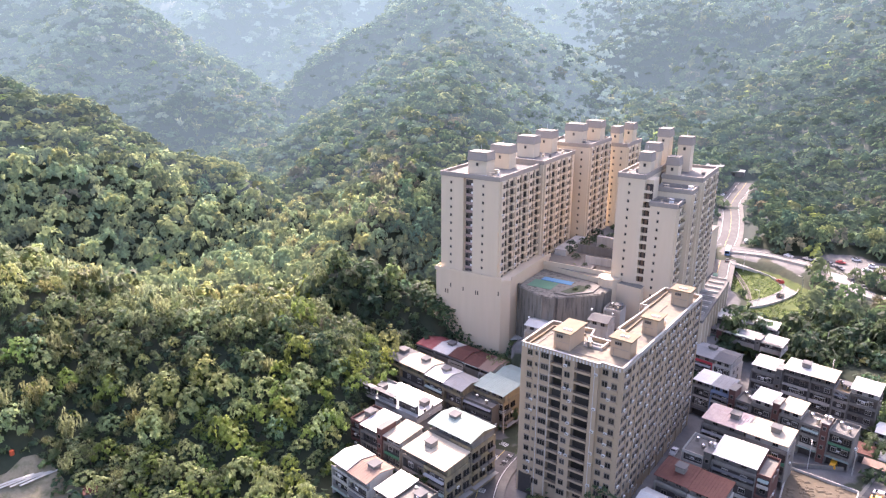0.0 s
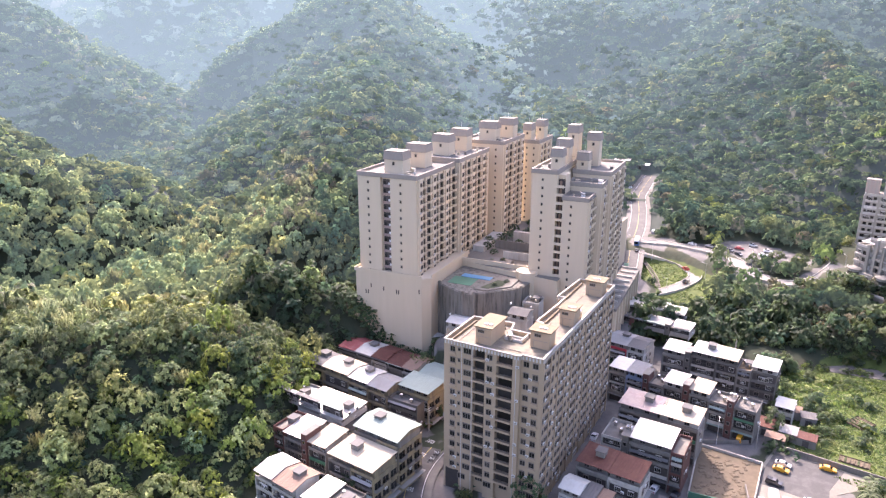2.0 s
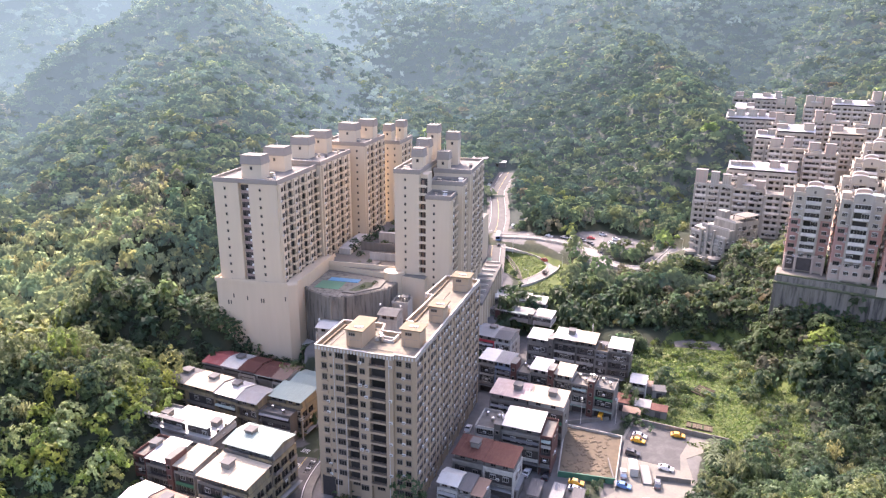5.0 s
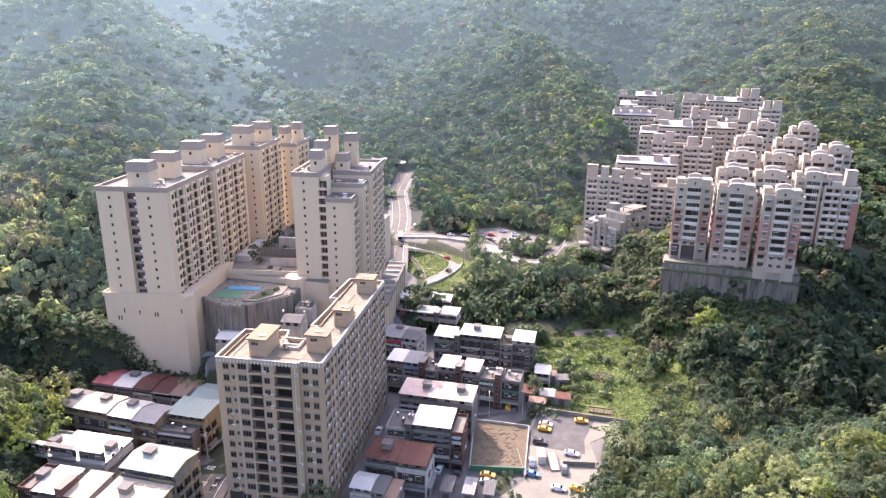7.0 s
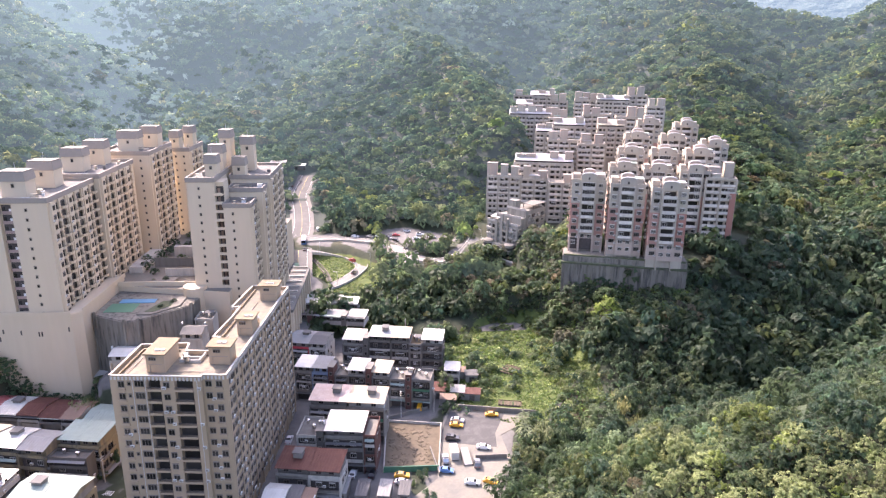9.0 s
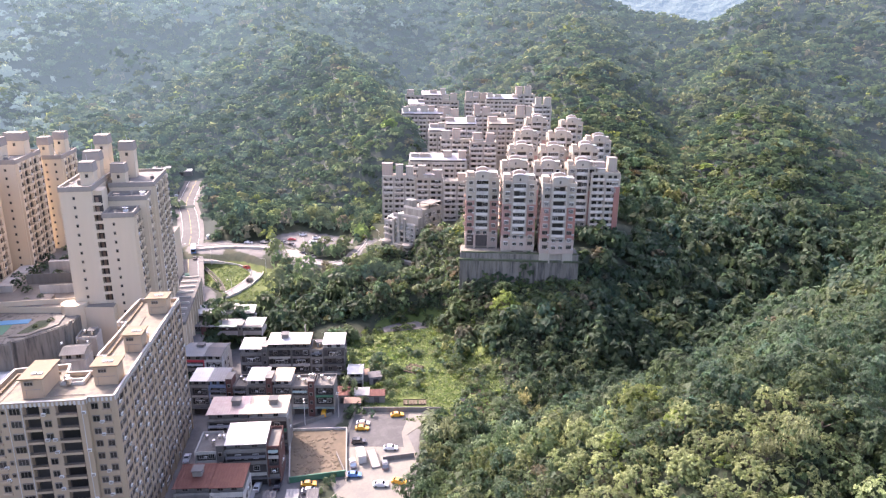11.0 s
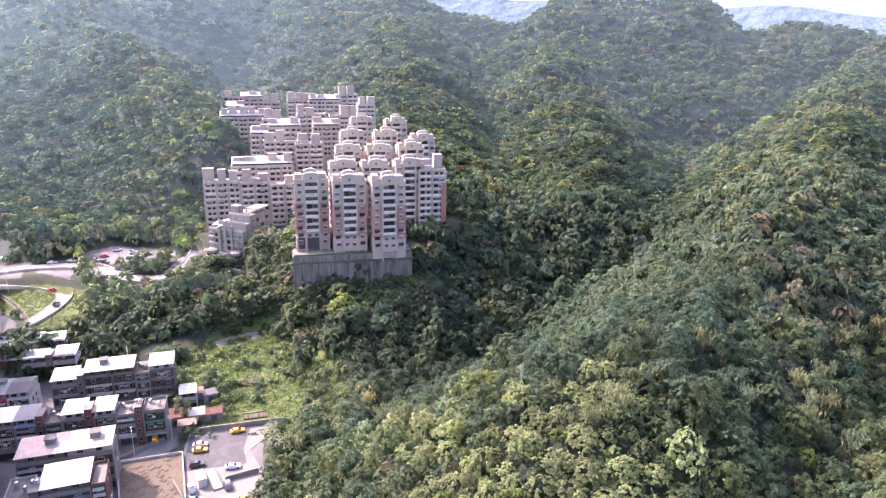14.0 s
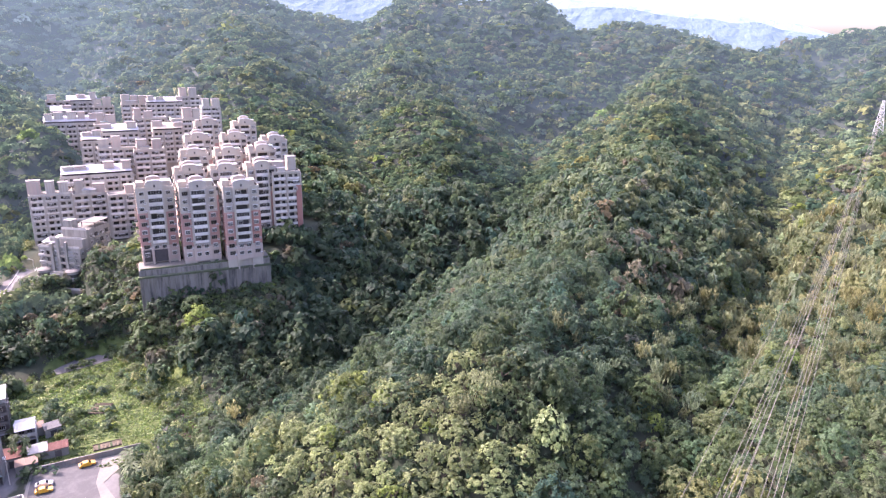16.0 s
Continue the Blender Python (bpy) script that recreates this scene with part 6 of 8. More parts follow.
def house(m, x0, x1, d, h, wall, roof, kind="shed", floors=4, ends="", label="", stair=False, band=None, side=None):
    """One narrow town house. m: pose of the row's front corner; h: height of the roof's edge."""
    t = thing("town_house", m @ flat(x0, 0, 0), label, "house", "village houses")
    w = x1 - x0
    g = 0.04
    hb = h - (2.5 if kind in ("shed", "gable") else 0.9)
    fh = hb / max(1, floors - (1 if kind in ("shed", "gable") else 0))
    part("wall", Kit().box(g, w - g, 1.15, d, -1.5, hb), side or wall, t)
    part("pier", Kit().box(g, 0.34, 0.0, 1.15, -1.5, hb), wall, t), part("pier", Kit().box(w - 0.34, w - g, 0.0, 1.15, -1.5, hb), wall, t)
    fr = Wall(t, 0, 1.15, 0)
    n = int(round(hb / fh))
    for f in range(n):
        z = f * fh
        if f:
            # second slot: dark sheet on the back wall, shade of the balcony painted in
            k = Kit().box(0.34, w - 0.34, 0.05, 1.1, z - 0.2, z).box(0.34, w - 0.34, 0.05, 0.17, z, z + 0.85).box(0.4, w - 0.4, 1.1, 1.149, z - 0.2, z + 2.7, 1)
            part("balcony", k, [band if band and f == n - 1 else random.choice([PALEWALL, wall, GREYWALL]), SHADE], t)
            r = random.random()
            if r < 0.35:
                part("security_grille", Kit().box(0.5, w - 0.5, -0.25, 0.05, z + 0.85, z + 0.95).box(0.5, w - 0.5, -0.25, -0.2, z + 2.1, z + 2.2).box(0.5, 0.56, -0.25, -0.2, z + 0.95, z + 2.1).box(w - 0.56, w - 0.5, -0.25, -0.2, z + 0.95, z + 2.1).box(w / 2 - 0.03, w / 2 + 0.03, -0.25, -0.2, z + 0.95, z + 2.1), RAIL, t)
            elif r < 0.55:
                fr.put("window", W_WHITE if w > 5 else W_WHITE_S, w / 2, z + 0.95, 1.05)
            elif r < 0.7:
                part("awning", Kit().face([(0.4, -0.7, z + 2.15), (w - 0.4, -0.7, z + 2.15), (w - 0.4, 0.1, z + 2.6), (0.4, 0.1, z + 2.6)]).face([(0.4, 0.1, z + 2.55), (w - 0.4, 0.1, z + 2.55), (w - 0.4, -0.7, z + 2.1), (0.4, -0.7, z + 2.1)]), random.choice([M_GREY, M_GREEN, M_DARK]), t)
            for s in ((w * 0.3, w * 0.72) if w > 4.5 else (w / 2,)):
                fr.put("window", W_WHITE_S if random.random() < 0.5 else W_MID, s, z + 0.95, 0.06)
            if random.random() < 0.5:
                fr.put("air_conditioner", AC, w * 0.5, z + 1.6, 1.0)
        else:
            # shop front is a flat dark sheet, its inner shade painted
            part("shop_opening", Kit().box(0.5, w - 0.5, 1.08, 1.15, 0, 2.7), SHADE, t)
            part("canopy", Kit().box(0.1, w - 0.1, -0.6, 1.1, 2.9, 3.0), random.choice([M_GREY, M_DARK, M_GREEN]), t)
    for e in ends:
        q = Wall(t, w - g, 0, 90) if e == "r" else Wall(t, g, d, -90)
        for f in range(1, n):
            for s in (3.5, 7.0):
                if s < d - 1.2 and random.random() < 0.75 and not (wall is MUSTARD and e == "r"):
                    q.put("window", W_MID if random.random() < 0.5 else W_SMALL, s, f * fh + 1.0)
        q.put("air_conditioner", AC, d * 0.5, fh * 1.6)
        if wall is MUSTARD and e == "r":
            part("street_canopy", Kit().box(w - g, w + 1.6, 0.3, d - 0.3, 2.9, 3.02), random.choice([M_GREY, M_GREEN]), t)
            for f in range(1, n):
                for s in (1.9, 5.2, 8.6):
                    if s < d - 1:
                        q.put("balcony", STREET_BAL[random.random() < 0.4], s, f * fh + 0.2)
    if kind in ("shed", "gable"):
        part("attic_wall", Kit().box(0.3, w - 0.3, 1.3, d - 0.3, hb, h - 0.35), random.choice([PALEWALL, GREYWALL, wall]), t)
        part("roof_rail", Kit().box(0.1, w - 0.1, 0.05, 0.2, hb, hb + 0.9), wall, t)
        for s in ((w * 0.3, w * 0.7) if w > 4.5 else (w / 2,)):
            Wall(t, 0, 1.3, 0).put("window", W_MID, s, hb + 0.7)
        if kind == "shed":
            part("roof", roof_sheet(-0.1, w + 0.1, -0.2, d + 0.2, h, h + 0.55), roof, t, "sheet-metal roof")
        else:
            part("roof", roof_sheet(-0.1, w + 0.1, -0.2, d + 0.2, h, h, ridge=h + 1.1), roof, t, "pitched sheet-metal roof")
            for yy in (g, w - g - 0.1):
                part("gable_end", Kit().face([(yy, 0.2, h - 0.4), (yy + 0.1, 0.2, h - 0.4), (yy + 0.1, d - 0.2, h - 0.4), (yy, d - 0.2, h - 0.4)]).face([(yy, 0.2, h - 0.4), (yy, d / 2, h + 0.9), (yy, d - 0.2, h - 0.4)][::-1]).face([(yy + 0.1, 0.2, h - 0.4), (yy + 0.1, d - 0.2, h - 0.4), (yy + 0.1, d / 2, h + 0.9)][::-1]), wall, t)
    else:
        part("roof_deck", Kit().box(0.2, w - 0.2, 0.2, d - 0.2, hb, hb + 0.06), roof, t)
        part("parapet", Kit().box(g, w - g, 0, 0.16, hb, h).box(g, w - g, d - 0.16, d, hb, h).box(g, 0.2, 0.16, d - 0.16, hb, h).box(w - 0.2, w - g, 0.16, d - 0.16, hb, h), wall, t)
    if stair:
        sx = w * random.uniform(0.55, 0.7)
        z0 = (h + 0.15) if kind in ("shed", "gable") else hb
        b = part("stair_hut", Kit().box(sx - 1.2, sx + 1.2, d * 0.45, d * 0.45 + 2.6, z0 - 1.2, z0 + 1.7), GREYWALL, t)
        part("hut_slab", Kit().box(sx - 1.45, sx + 1.45, d * 0.45 - 0.25, d * 0.45 + 2.85, z0 + 1.7, z0 + 1.88), M_DARK, b)
    return t


def stair_tower(m, x0, x1, d, h, wall, tanks):
    t = thing("stair_tower", m @ flat(x0, -0.5, 0), "narrow dark red brick stair tower with steel tanks between houses", "stair tower", "village stair towers")
    w = x1 - x0
    part("wall", Kit().box(0.03, w - 0.03, 0, d * 0.6, -1, h), wall, t)
    part("cap", Kit().box(-0.15, w + 0.15, -0.15, d * 0.6 + 0.1, h, h + 0.2), GREYWALL, t)
    for f in range(int(h / 3)):
        Wall(t, 0, 0, 0).put("window", W_SMALL, w / 2, f * 3.1 + 1.6)
    if tanks:
        for i in range(2):
            p = m @ Vector((x0 + 0.55 + 1.1 * i, d * 0.25, 0))
            water_tank(p.x, p.y, h + 0.2, 0.62)
    return t


ROWS = [
    # front corner, yaw, depth, units: width, height, wall, roof, kind, floors, ends, hut, band
    ((-10.1, 235.5), -40.5, 10.9, [(8, 10, GREYWALL, M_RED, "gable", 3, "l", 0), (7.5, 10, GREYWALL, M_WHITE, "gable", 3, "", 1), (7, 10, PALEWALL, M_RUST, "gable", 3, "", 0), (7, 9.6, GREYWALL, M_RUST, "gable", 3, "", 0), (5.8, 9.6, PALEWALL, M_BROWN, "gable", 3, "r", 0)]),
    ((-21.0, 217.2), -42.5, 10.0, [(8, 14, MUSTARD, M_DARK, "gable", 4, "l", 1), (12, 14, MUSTARD, M_CREAM, "gable", 4, "", 1), (8.5, 13.6, MUSTARD, M_WHITE, "gable", 4, "", 1), (8, 13.3, MUSTARD, M_GREY, "gable", 4, "r", 0)]),
    ((-27.3, 195.7), -40.1, 11.7, [(7.5, 12, PALEWALL, M_WHITE, "terrace", 4, "l", 1), (9, 12, PALEWALL, M_WHITE, "shed", 4, "", 0), (9, 12, PALEWALL, M_WHITE, "shed", 4, "r", 1)]),
    ((-27.6, 178.1), -39.6, 10.0, [(4, 12.5, BRICKRED, ROOFCON, "terrace", 4, "l", 1), (7.5, 12, GREYWALL, M_WHITE, "shed", 4, "", 0), (2.0, 14, BRICKRED, None, "tower", 0, "", 0), (6.6, 12, GREYWALL, M_CREAM, "shed", 4, "r", 0)]),
    ((-11.2, 160.2), -41.3, 10.2, [(8, 14, DARKWALL, M_CREAM, "shed", 4, "l", 1), (7.7, 14, MUSTARD, M_CREAM, "shed", 4, "r", 0)]),
    ((-4.2, 168.2), -41.3, 11.0, [(8, 17, DARKWALL, M_GREEN, "gable", 5, "l", 1), (7.6, 17, MUSTARD, M_GREEN, "gable", 5, "r", 0)]),
    ((-30.4, 158.8), -43.5, 9.6, [(7, 11.3, PALEWALL, M_WHITE, "gable", 4, "l", 0), (8, 11, PALEWALL, M_BROWN, "gable", 4, "r", 1)]),
    ((-17.5, 147.5), -41.5, 9.5, [(6.5, 10.5, GREYWALL, M_WHITE, "shed", 3, "l", 0), (7, 10.8, DARKWALL, ROOFCON, "terrace", 3, "r", 1)]),
    ((6.4, 193.4), -39.0, 4.2, [(11.3, 11, DARKWALL, CONCRETE_OLD, "terrace", 4, "lr", 0)]),
    ((9.4, 197.2), -41.0, 9.5, [(6, 13.5, MUSTARD, M_GREEN, "shed", 4, "l", 0), (6.6, 13.5, MUSTARD, M_GREEN, "shed", 4, "r", 0)]),
    ((19.5, 240.5), -44.0, 12.5, [(7, 12, MUSTARD, M_GREY, "shed", 4, "l", 1), (7.2, 12, MUSTARD, M_WHITE, "shed", 4, "r", 0)]),
    ((18.0, 212.8), -42.4, 9.5, [(5.3, 9, PALEWALL, M_GREEN, "gable", 3, "l", 0), (5.3, 9, PALEWALL, M_GREEN, "gable", 3, "r", 0)]),
    ((28.7, 221.8), -34.0, 7.5, [(8.2, 23.7, PALEWALL, M_WHITE, "gable", 3, "lr", 0)]),
    ((50.0, 217.5), -34.0, 7.5, [(7.2, 27.6, PALEWALL, M_DARK, "gable", 3, "lr", 0)]),
    ((57.3, 225.7), -32.0, 6.6, [(6.2, 28.6, PALEWALL, ROOFCON, "terrace", 3, "lr", 1)]),
    ((55.6, 153.3), -40.3, 9.7, [(9, 11, GREYWALL, M_RUST, "shed", 3, "l", 1), (8.7, 10.8, PALEWALL, M_RUST, "shed", 3, "r", 0)]),
    ((48.9, 146.5), -42.0, 7.0, [(6, 8, PALEWALL, M_WHITE, "gable", 3, "l", 0), (3.6, 7.6, GREYWALL, M_DARK, "shed", 2, "", 0), (3.4, 7, GREYWALL, M_BROWN, "shed", 2, "r", 0)]),
    ((66.1, 163.1), -38.5, 10.5, [(6, 12.2, PALEWALL, CONCRETE_OLD, "terrace", 4, "l", 0), (2.0, 14, DARKWALL, None, "tower", 0, "", 1), (11.5, 14, GREYWALL, M_WHITE, "shed", 4, "", 0), (3.5, 13, BRICKRED, ROOFCON, "terrace", 4, "r", 0)]),
    ((76.3, 176.5), -40.2, 9.7, [(12, 14, GREYWALL, M_PINK, "shed", 4, "l", 1), (11.7, 14, GREYWALL, M_CREAM, "shed", 4, "r", 1)]),
    ((82.9, 202.2), -43.1, 8.5, [(6, 13, GREYWALL, M_WHITE, "shed", 4, "l", 0), (6, 13, BLUEWALL, M_GREY, "shed", 4, "", 0), (2, 13.8, BRICKRED, None, "tower", 0, "", 0), (4.6, 11, GREYWALL, ROOFCON, "terrace", 3, "", 0), (6.6, 13.2, GREYWALL, M_WHITE, "shed", 4, "", 0),
                              (2, 14.2, BRICKRED, None, "tower", 0, "", 0), (6.2, 13, GREYWALL, M_CREAM, "shed", 4, "", 0), (5.6, 11, GREYWALL, ROOFCON, "terrace", 3, "", 0), (2, 13, BRICKRED, None, "tower", 0, "", 1), (6.6, 11.4, GREYWALL, CONCRETE_OLD, "terrace", 3, "r", 0)]),
    ((106.5, 212.2), -41.0, 9.0, [(8, 13.5, GREYWALL, M_WHITE, "shed", 4, "l", 0), (2, 14.5, DARKWALL, None, "tower", 0, "", 0), (8.5, 15.3, DARKWALL, M_WHITE, "shed", 5, "", 1), (7, 15.3, DARKWALL, M_CREAM, "shed", 5, "", 0), (4.5, 13, GREYWALL, TANROOF, "terrace", 4, "", 1), (8, 15, DARKWALL, M_WHITE, "shed", 5, "r", 0)]),
    ((89.6, 224.5), -44.0, 11.5, [(8.5, 12, REDWALL, M_GREY, "gable", 4, "l", 1), (6.5, 12, PALEWALL, M_DARK, "gable", 4, "r", 0)]),
    ((112.0, 258.6), -37.0, 8.5, [(16.1, 12, DARKWALL, M_WHITE, "shed", 4, "l", 1), (7.2, 11.4, GREYWALL, M_WHITE, "shed", 4, "r", 0)]),
    ((103.8, 249.6), -42.0, 9.0, [(5.5, 9.6, GREYWALL, CONCRETE_OLD, "terrace", 3, "l", 1), (2, 11.5, BRICKRED, None, "tower", 0, "", 1), (4, 9.2, DARKWALL, CONCRETE_OLD, "terrace", 3, "", 0), (8.4, 11, PALEWALL, M_GREY, "gable", 4, "", 0), (2, 12, DARKWALL, None, "tower", 0, "", 1), (7.6, 11, PALEWALL, M_WHITE, "shed", 4, "r", 0)]),
    ((131.5, 181.0), -41.0, 7.5, [(5.5, 6.5, PALEWALL, M_WHITE, "gable", 2, "lr", 0)]),
]
COLOURS = {M_RED: "faded red", M_WHITE: "white", M_RUST: "rust-brown", M_BROWN: "brown", M_DARK: "dark grey", M_CREAM: "cream", M_GREY: "grey", M_GREEN: "pale green", M_PINK: "faded pink", ROOFCON: "bare concrete", CONCRETE_OLD: "stained concrete", TANROOF: "tan tiled"}
WALLS = {GREYWALL: "grey cement", PALEWALL: "pale cement", MUSTARD: "mustard-tiled", DARKWALL: "dark grey", BRICKRED: "dark red brick", BLUEWALL: "blue-grey", REDWALL: "red-painted"}
for (px, py), yaw, depth, units in ROWS:
    base = height(px + 4, py + 2)
    row, s = flat(px, py, min(base, 9.0) if py > 235 else base if base > 12 else 0.0, yaw), 0.0
    drop = row.translation.z
    for w_, h_, wall_, roof_, kind_, fl_, ends_, hut_ in units:
        if kind_ == "tower":
            stair_tower(row, s, s + w_, depth, h_ - drop, wall_, hut_)
        else:
            place = "roof terrace" if kind_ == "terrace" else "sheet-metal roof" if kind_ == "shed" else "pitched metal roof"
            house(row, s, s + w_, depth, h_ - drop, wall_, roof_, kind_, max(2, fl_ - (1 if drop > 3 else 0)), ends_, f"{WALLS[wall_]} town house under a {COLOURS[roof_]} {place}", bool(hut_), GREENP if (wall_ is GREYWALL and roof_ in (M_CREAM, CONCRETE_OLD)) else None, GREYWALL if wall_ is MUSTARD and px < -15 else None)
        s += w_

# ---- roads, yards and walls ----
def smooth_line(pts, n=8):
    p = [Vector(q) for q in pts]
    p = [2 * p[0] - p[1]] + p + [2 * p[-1] - p[-2]]
    out = []
    for i in range(1, len(p) - 2):
        for j in range(n):
            t = j / n
            out.append(0.5 * (2 * p[i] + (p[i + 1] - p[i - 1]) * t + (2 * p[i - 1] - 5 * p[i] + 4 * p[i + 1] - p[i + 2]) * t * t + (3 * p[i] - p[i - 1] - 3 * p[i + 1] + p[i + 2]) * t ** 3))
    out.append(p[-2])
    return out


def edge_pair(line, a, b):
    """The line's two parallels at offsets a and b to its right."""
    res = []
    for i, p in enumerate(line):
        d = (line[min(i + 1, len(line) - 1)] - line[max(i - 1, 0)])
        d = Vector((d.x, d.y, 0)).normalized()
        n = Vector((d.y, -d.x, 0))
        res.append((p + n * a, p + n * b))
    return res


def strip(line, a, b, z0, z1):
    """A band along a line between two offsets, from z0 to z1 above it."""
    k = Kit()
    e = edge_pair(line, a, b)
    for (p, q), (r, s) in zip(e, e[1:]):
        u, v = Vector((0, 0, z0)), Vector((0, 0, z1))
        k.face([p + v, q + v, s + v, r + v][::-1])
        k.face([p + u, p + v, r + v, r + u][::-1])
        k.face([q + u, s + u, s + v, q + v][::-1])
    (p, q), (r, s) = e[0], e[-1]
    k.face([p + Vector((0, 0, z0)), q + Vector((0, 0, z0)), q + Vector((0, 0, z1)), p + Vector((0, 0, z1))])
    k.face([s + Vector((0, 0, z0)), r + Vector((0, 0, z0)), r + Vector((0, 0, z1)), s + Vector((0, 0, z1))])
    return k


def setting(name, kit, m, label, category):
    return tagged(new(name, kit.mesh(name, m)), label, category, kind="structure")


def dashes(line, off, width, z, on, gap, m, name="road_marking"):
    k, run, i = Kit(), 0.0, 0
    cur = [line[0]]
    for p, q in zip(line, line[1:]):
        ln = (q - p).length
        phase = (run % (on + gap)) < on
        if phase:
            (a, b), (c, d) = edge_pair([p, q], off - width / 2, off + width / 2)
            u = Vector((0, 0, z))
            k.face([a + u, b + u, d + u, c + u][::-1])
        run += ln
    if k.f:
        return setting(name, k, m, "painted white line on the road", "road marking")


MAIN = smooth_line([(-22, 92, 0.25), (-5, 120, 0.25), (6, 146, 0.25), (13, 170, 0.3), (28, 190, 0.9), (52, 211, 2.6), (84, 238, 5.6), (110, 265, 8.3), (131, 308, 10.4), (150, 348, 12.4), (164, 375, 13.6), (178, 407, 15.0), (189.5, 436, 17.0), (205, 461, 20.0), (217.5, 480, 22.4)], 12)
setting("main_road", strip(MAIN, -5.2, 5.2, -0.6, 0.05), ASPHALT, "grey asphalt road winding up the valley past the apartment towers", "road")
for off in (-4.7, 4.7):
    setting("road_marking", strip(MAIN, off - 0.08, off + 0.08, 0.05, 0.062), ROADLINE, "white edge line on the asphalt", "road marking")
dashes(MAIN, 0.0, 0.14, 0.065, 1e9, 0, YELLOWLINE)
setting("pavement", strip(MAIN, 5.2, 7.4, -0.6, 0.2), CONCRETE_OLD, "raised grey pavement with a kerb along the road", "pavement")
setting("pavement", strip(MAIN, -7.4, -5.2, -0.6, 0.2), CONCRETE_OLD, "raised grey pavement with a kerb along the road", "pavement")
for tx, ty, yw in ((15.6, 176.5, 52), (10.6, 160.5, 68), (18.8, 181.8, 48)):
    k = Kit()
    for i in range(4):
        k.box(-0.85 + 0.5 * i, -0.73 + 0.5 * i, -1.4 + 0.3 * (i % 2), 1.4 - 0.2 * i, 0, 0.012).box(-0.95 + 0.2 * i, 0.95, -1.2 + 0.7 * i, -1.09 + 0.7 * i, 0, 0.013)
    ob = setting("road_writing", k, ROADLINE, "worn white painted characters on the asphalt", "road marking")
    ob.matrix_world = flat(tx, ty, height(tx, ty) + 0.38, yw)
LOOP = smooth_line([(147, 330, 11.5), (158, 325.5, 9.6), (165, 315, 8.4), (164, 301, 7.6), (154, 291, 7.3), (141, 283.5, 7.2), (128, 279, 7.4), (116, 272, 8.2)], 10)
setting("loop_road", strip(LOOP, -3.0, 3.0, -1.0, 0.35), CONCRETE_ROAD, "pale concrete slip road curling round a lawn", "road")
setting("kerb", strip(LOOP, -3.3, -3.0, -1.0, 0.95), PALEWALL, "low pale concrete parapet along the slip road", "kerb")
setting("kerb", strip(LOOP, 3.0, 3.25, -1.0, 0.6), PALEWALL, "low pale concrete kerb along the slip road", "kerb")
UPPER = smooth_line([(152, 345, 12.7), (166, 337, 13.2), (178, 323, 13.7), (185, 305, 14.2), (182, 284, 14.2), (189, 268, 14.3), (204, 267.5, 15.3), (220, 277, 17.3), (236, 290, 19.6)], 10)
setting("estate_road", strip(UPPER, -3.6, 3.6, -0.8, 0.3), CONCRETE_ROAD, "grey concrete road along the slope to the pink estate", "road")
setting("guard_wall", strip(UPPER, 3.6, 3.95, -3.0, 1.2), PALEWALL, "low concrete guard wall on the valley side of the road", "wall")
setting("guard_wall", strip(UPPER, -3.9, -3.6, -0.8, 0.6), PALEWALL, "low kerb on the hill side of the road", "kerb")
ditch = smooth_line([(148, 331, 8.2), (146, 315, 7.6), (143, 300, 7.4), (139, 288, 7.3)], 6)
setting("drain_channel", strip(ditch, -1.1, -0.8, -0.2, 0.55), OLDCON, "concrete side of an open drain through the lawn", "drain")
setting("drain_channel", strip(ditch, 0.8, 1.1, -0.2, 0.55), OLDCON, "concrete side of an open drain through the lawn", "drain")
setting("drain_bed", strip(ditch, -0.8, 0.8, -0.2, 0.08), SHADE, "dark bed of the open drain", "drain")
# steel walkway beside the complex
RAMP = smooth_line([(112, 283, 17), (126, 312, 18), (137, 338, 19), (146, 362, 20.5)], 6)
wk = thing("covered_walkway", Matrix(), "pale covered walkway on posts beside the road", "walkway")
part("deck", strip(RAMP, -1.5, 1.5, -0.3, 0.0), PALEWALL, wk)
part("roof", strip(RAMP, -1.8, 1.8, 2.5, 2.65), M_WHITE, wk)
for i, p in enumerate(RAMP[::3]):
    for o in (-1.3, 1.3):
        part("post", Kit().box(p.x + o - 0.1, p.x + o + 0.1, p.y - 0.1, p.y + 0.1, height(p.x, p.y) - 1, p.z + 2.5), PALEWALL, wk)

# parking lot
def slab(name, pts, z0, z1, m, label, cat):
    return setting(name, Kit().prism(pts, z0, z1), m, label, cat)


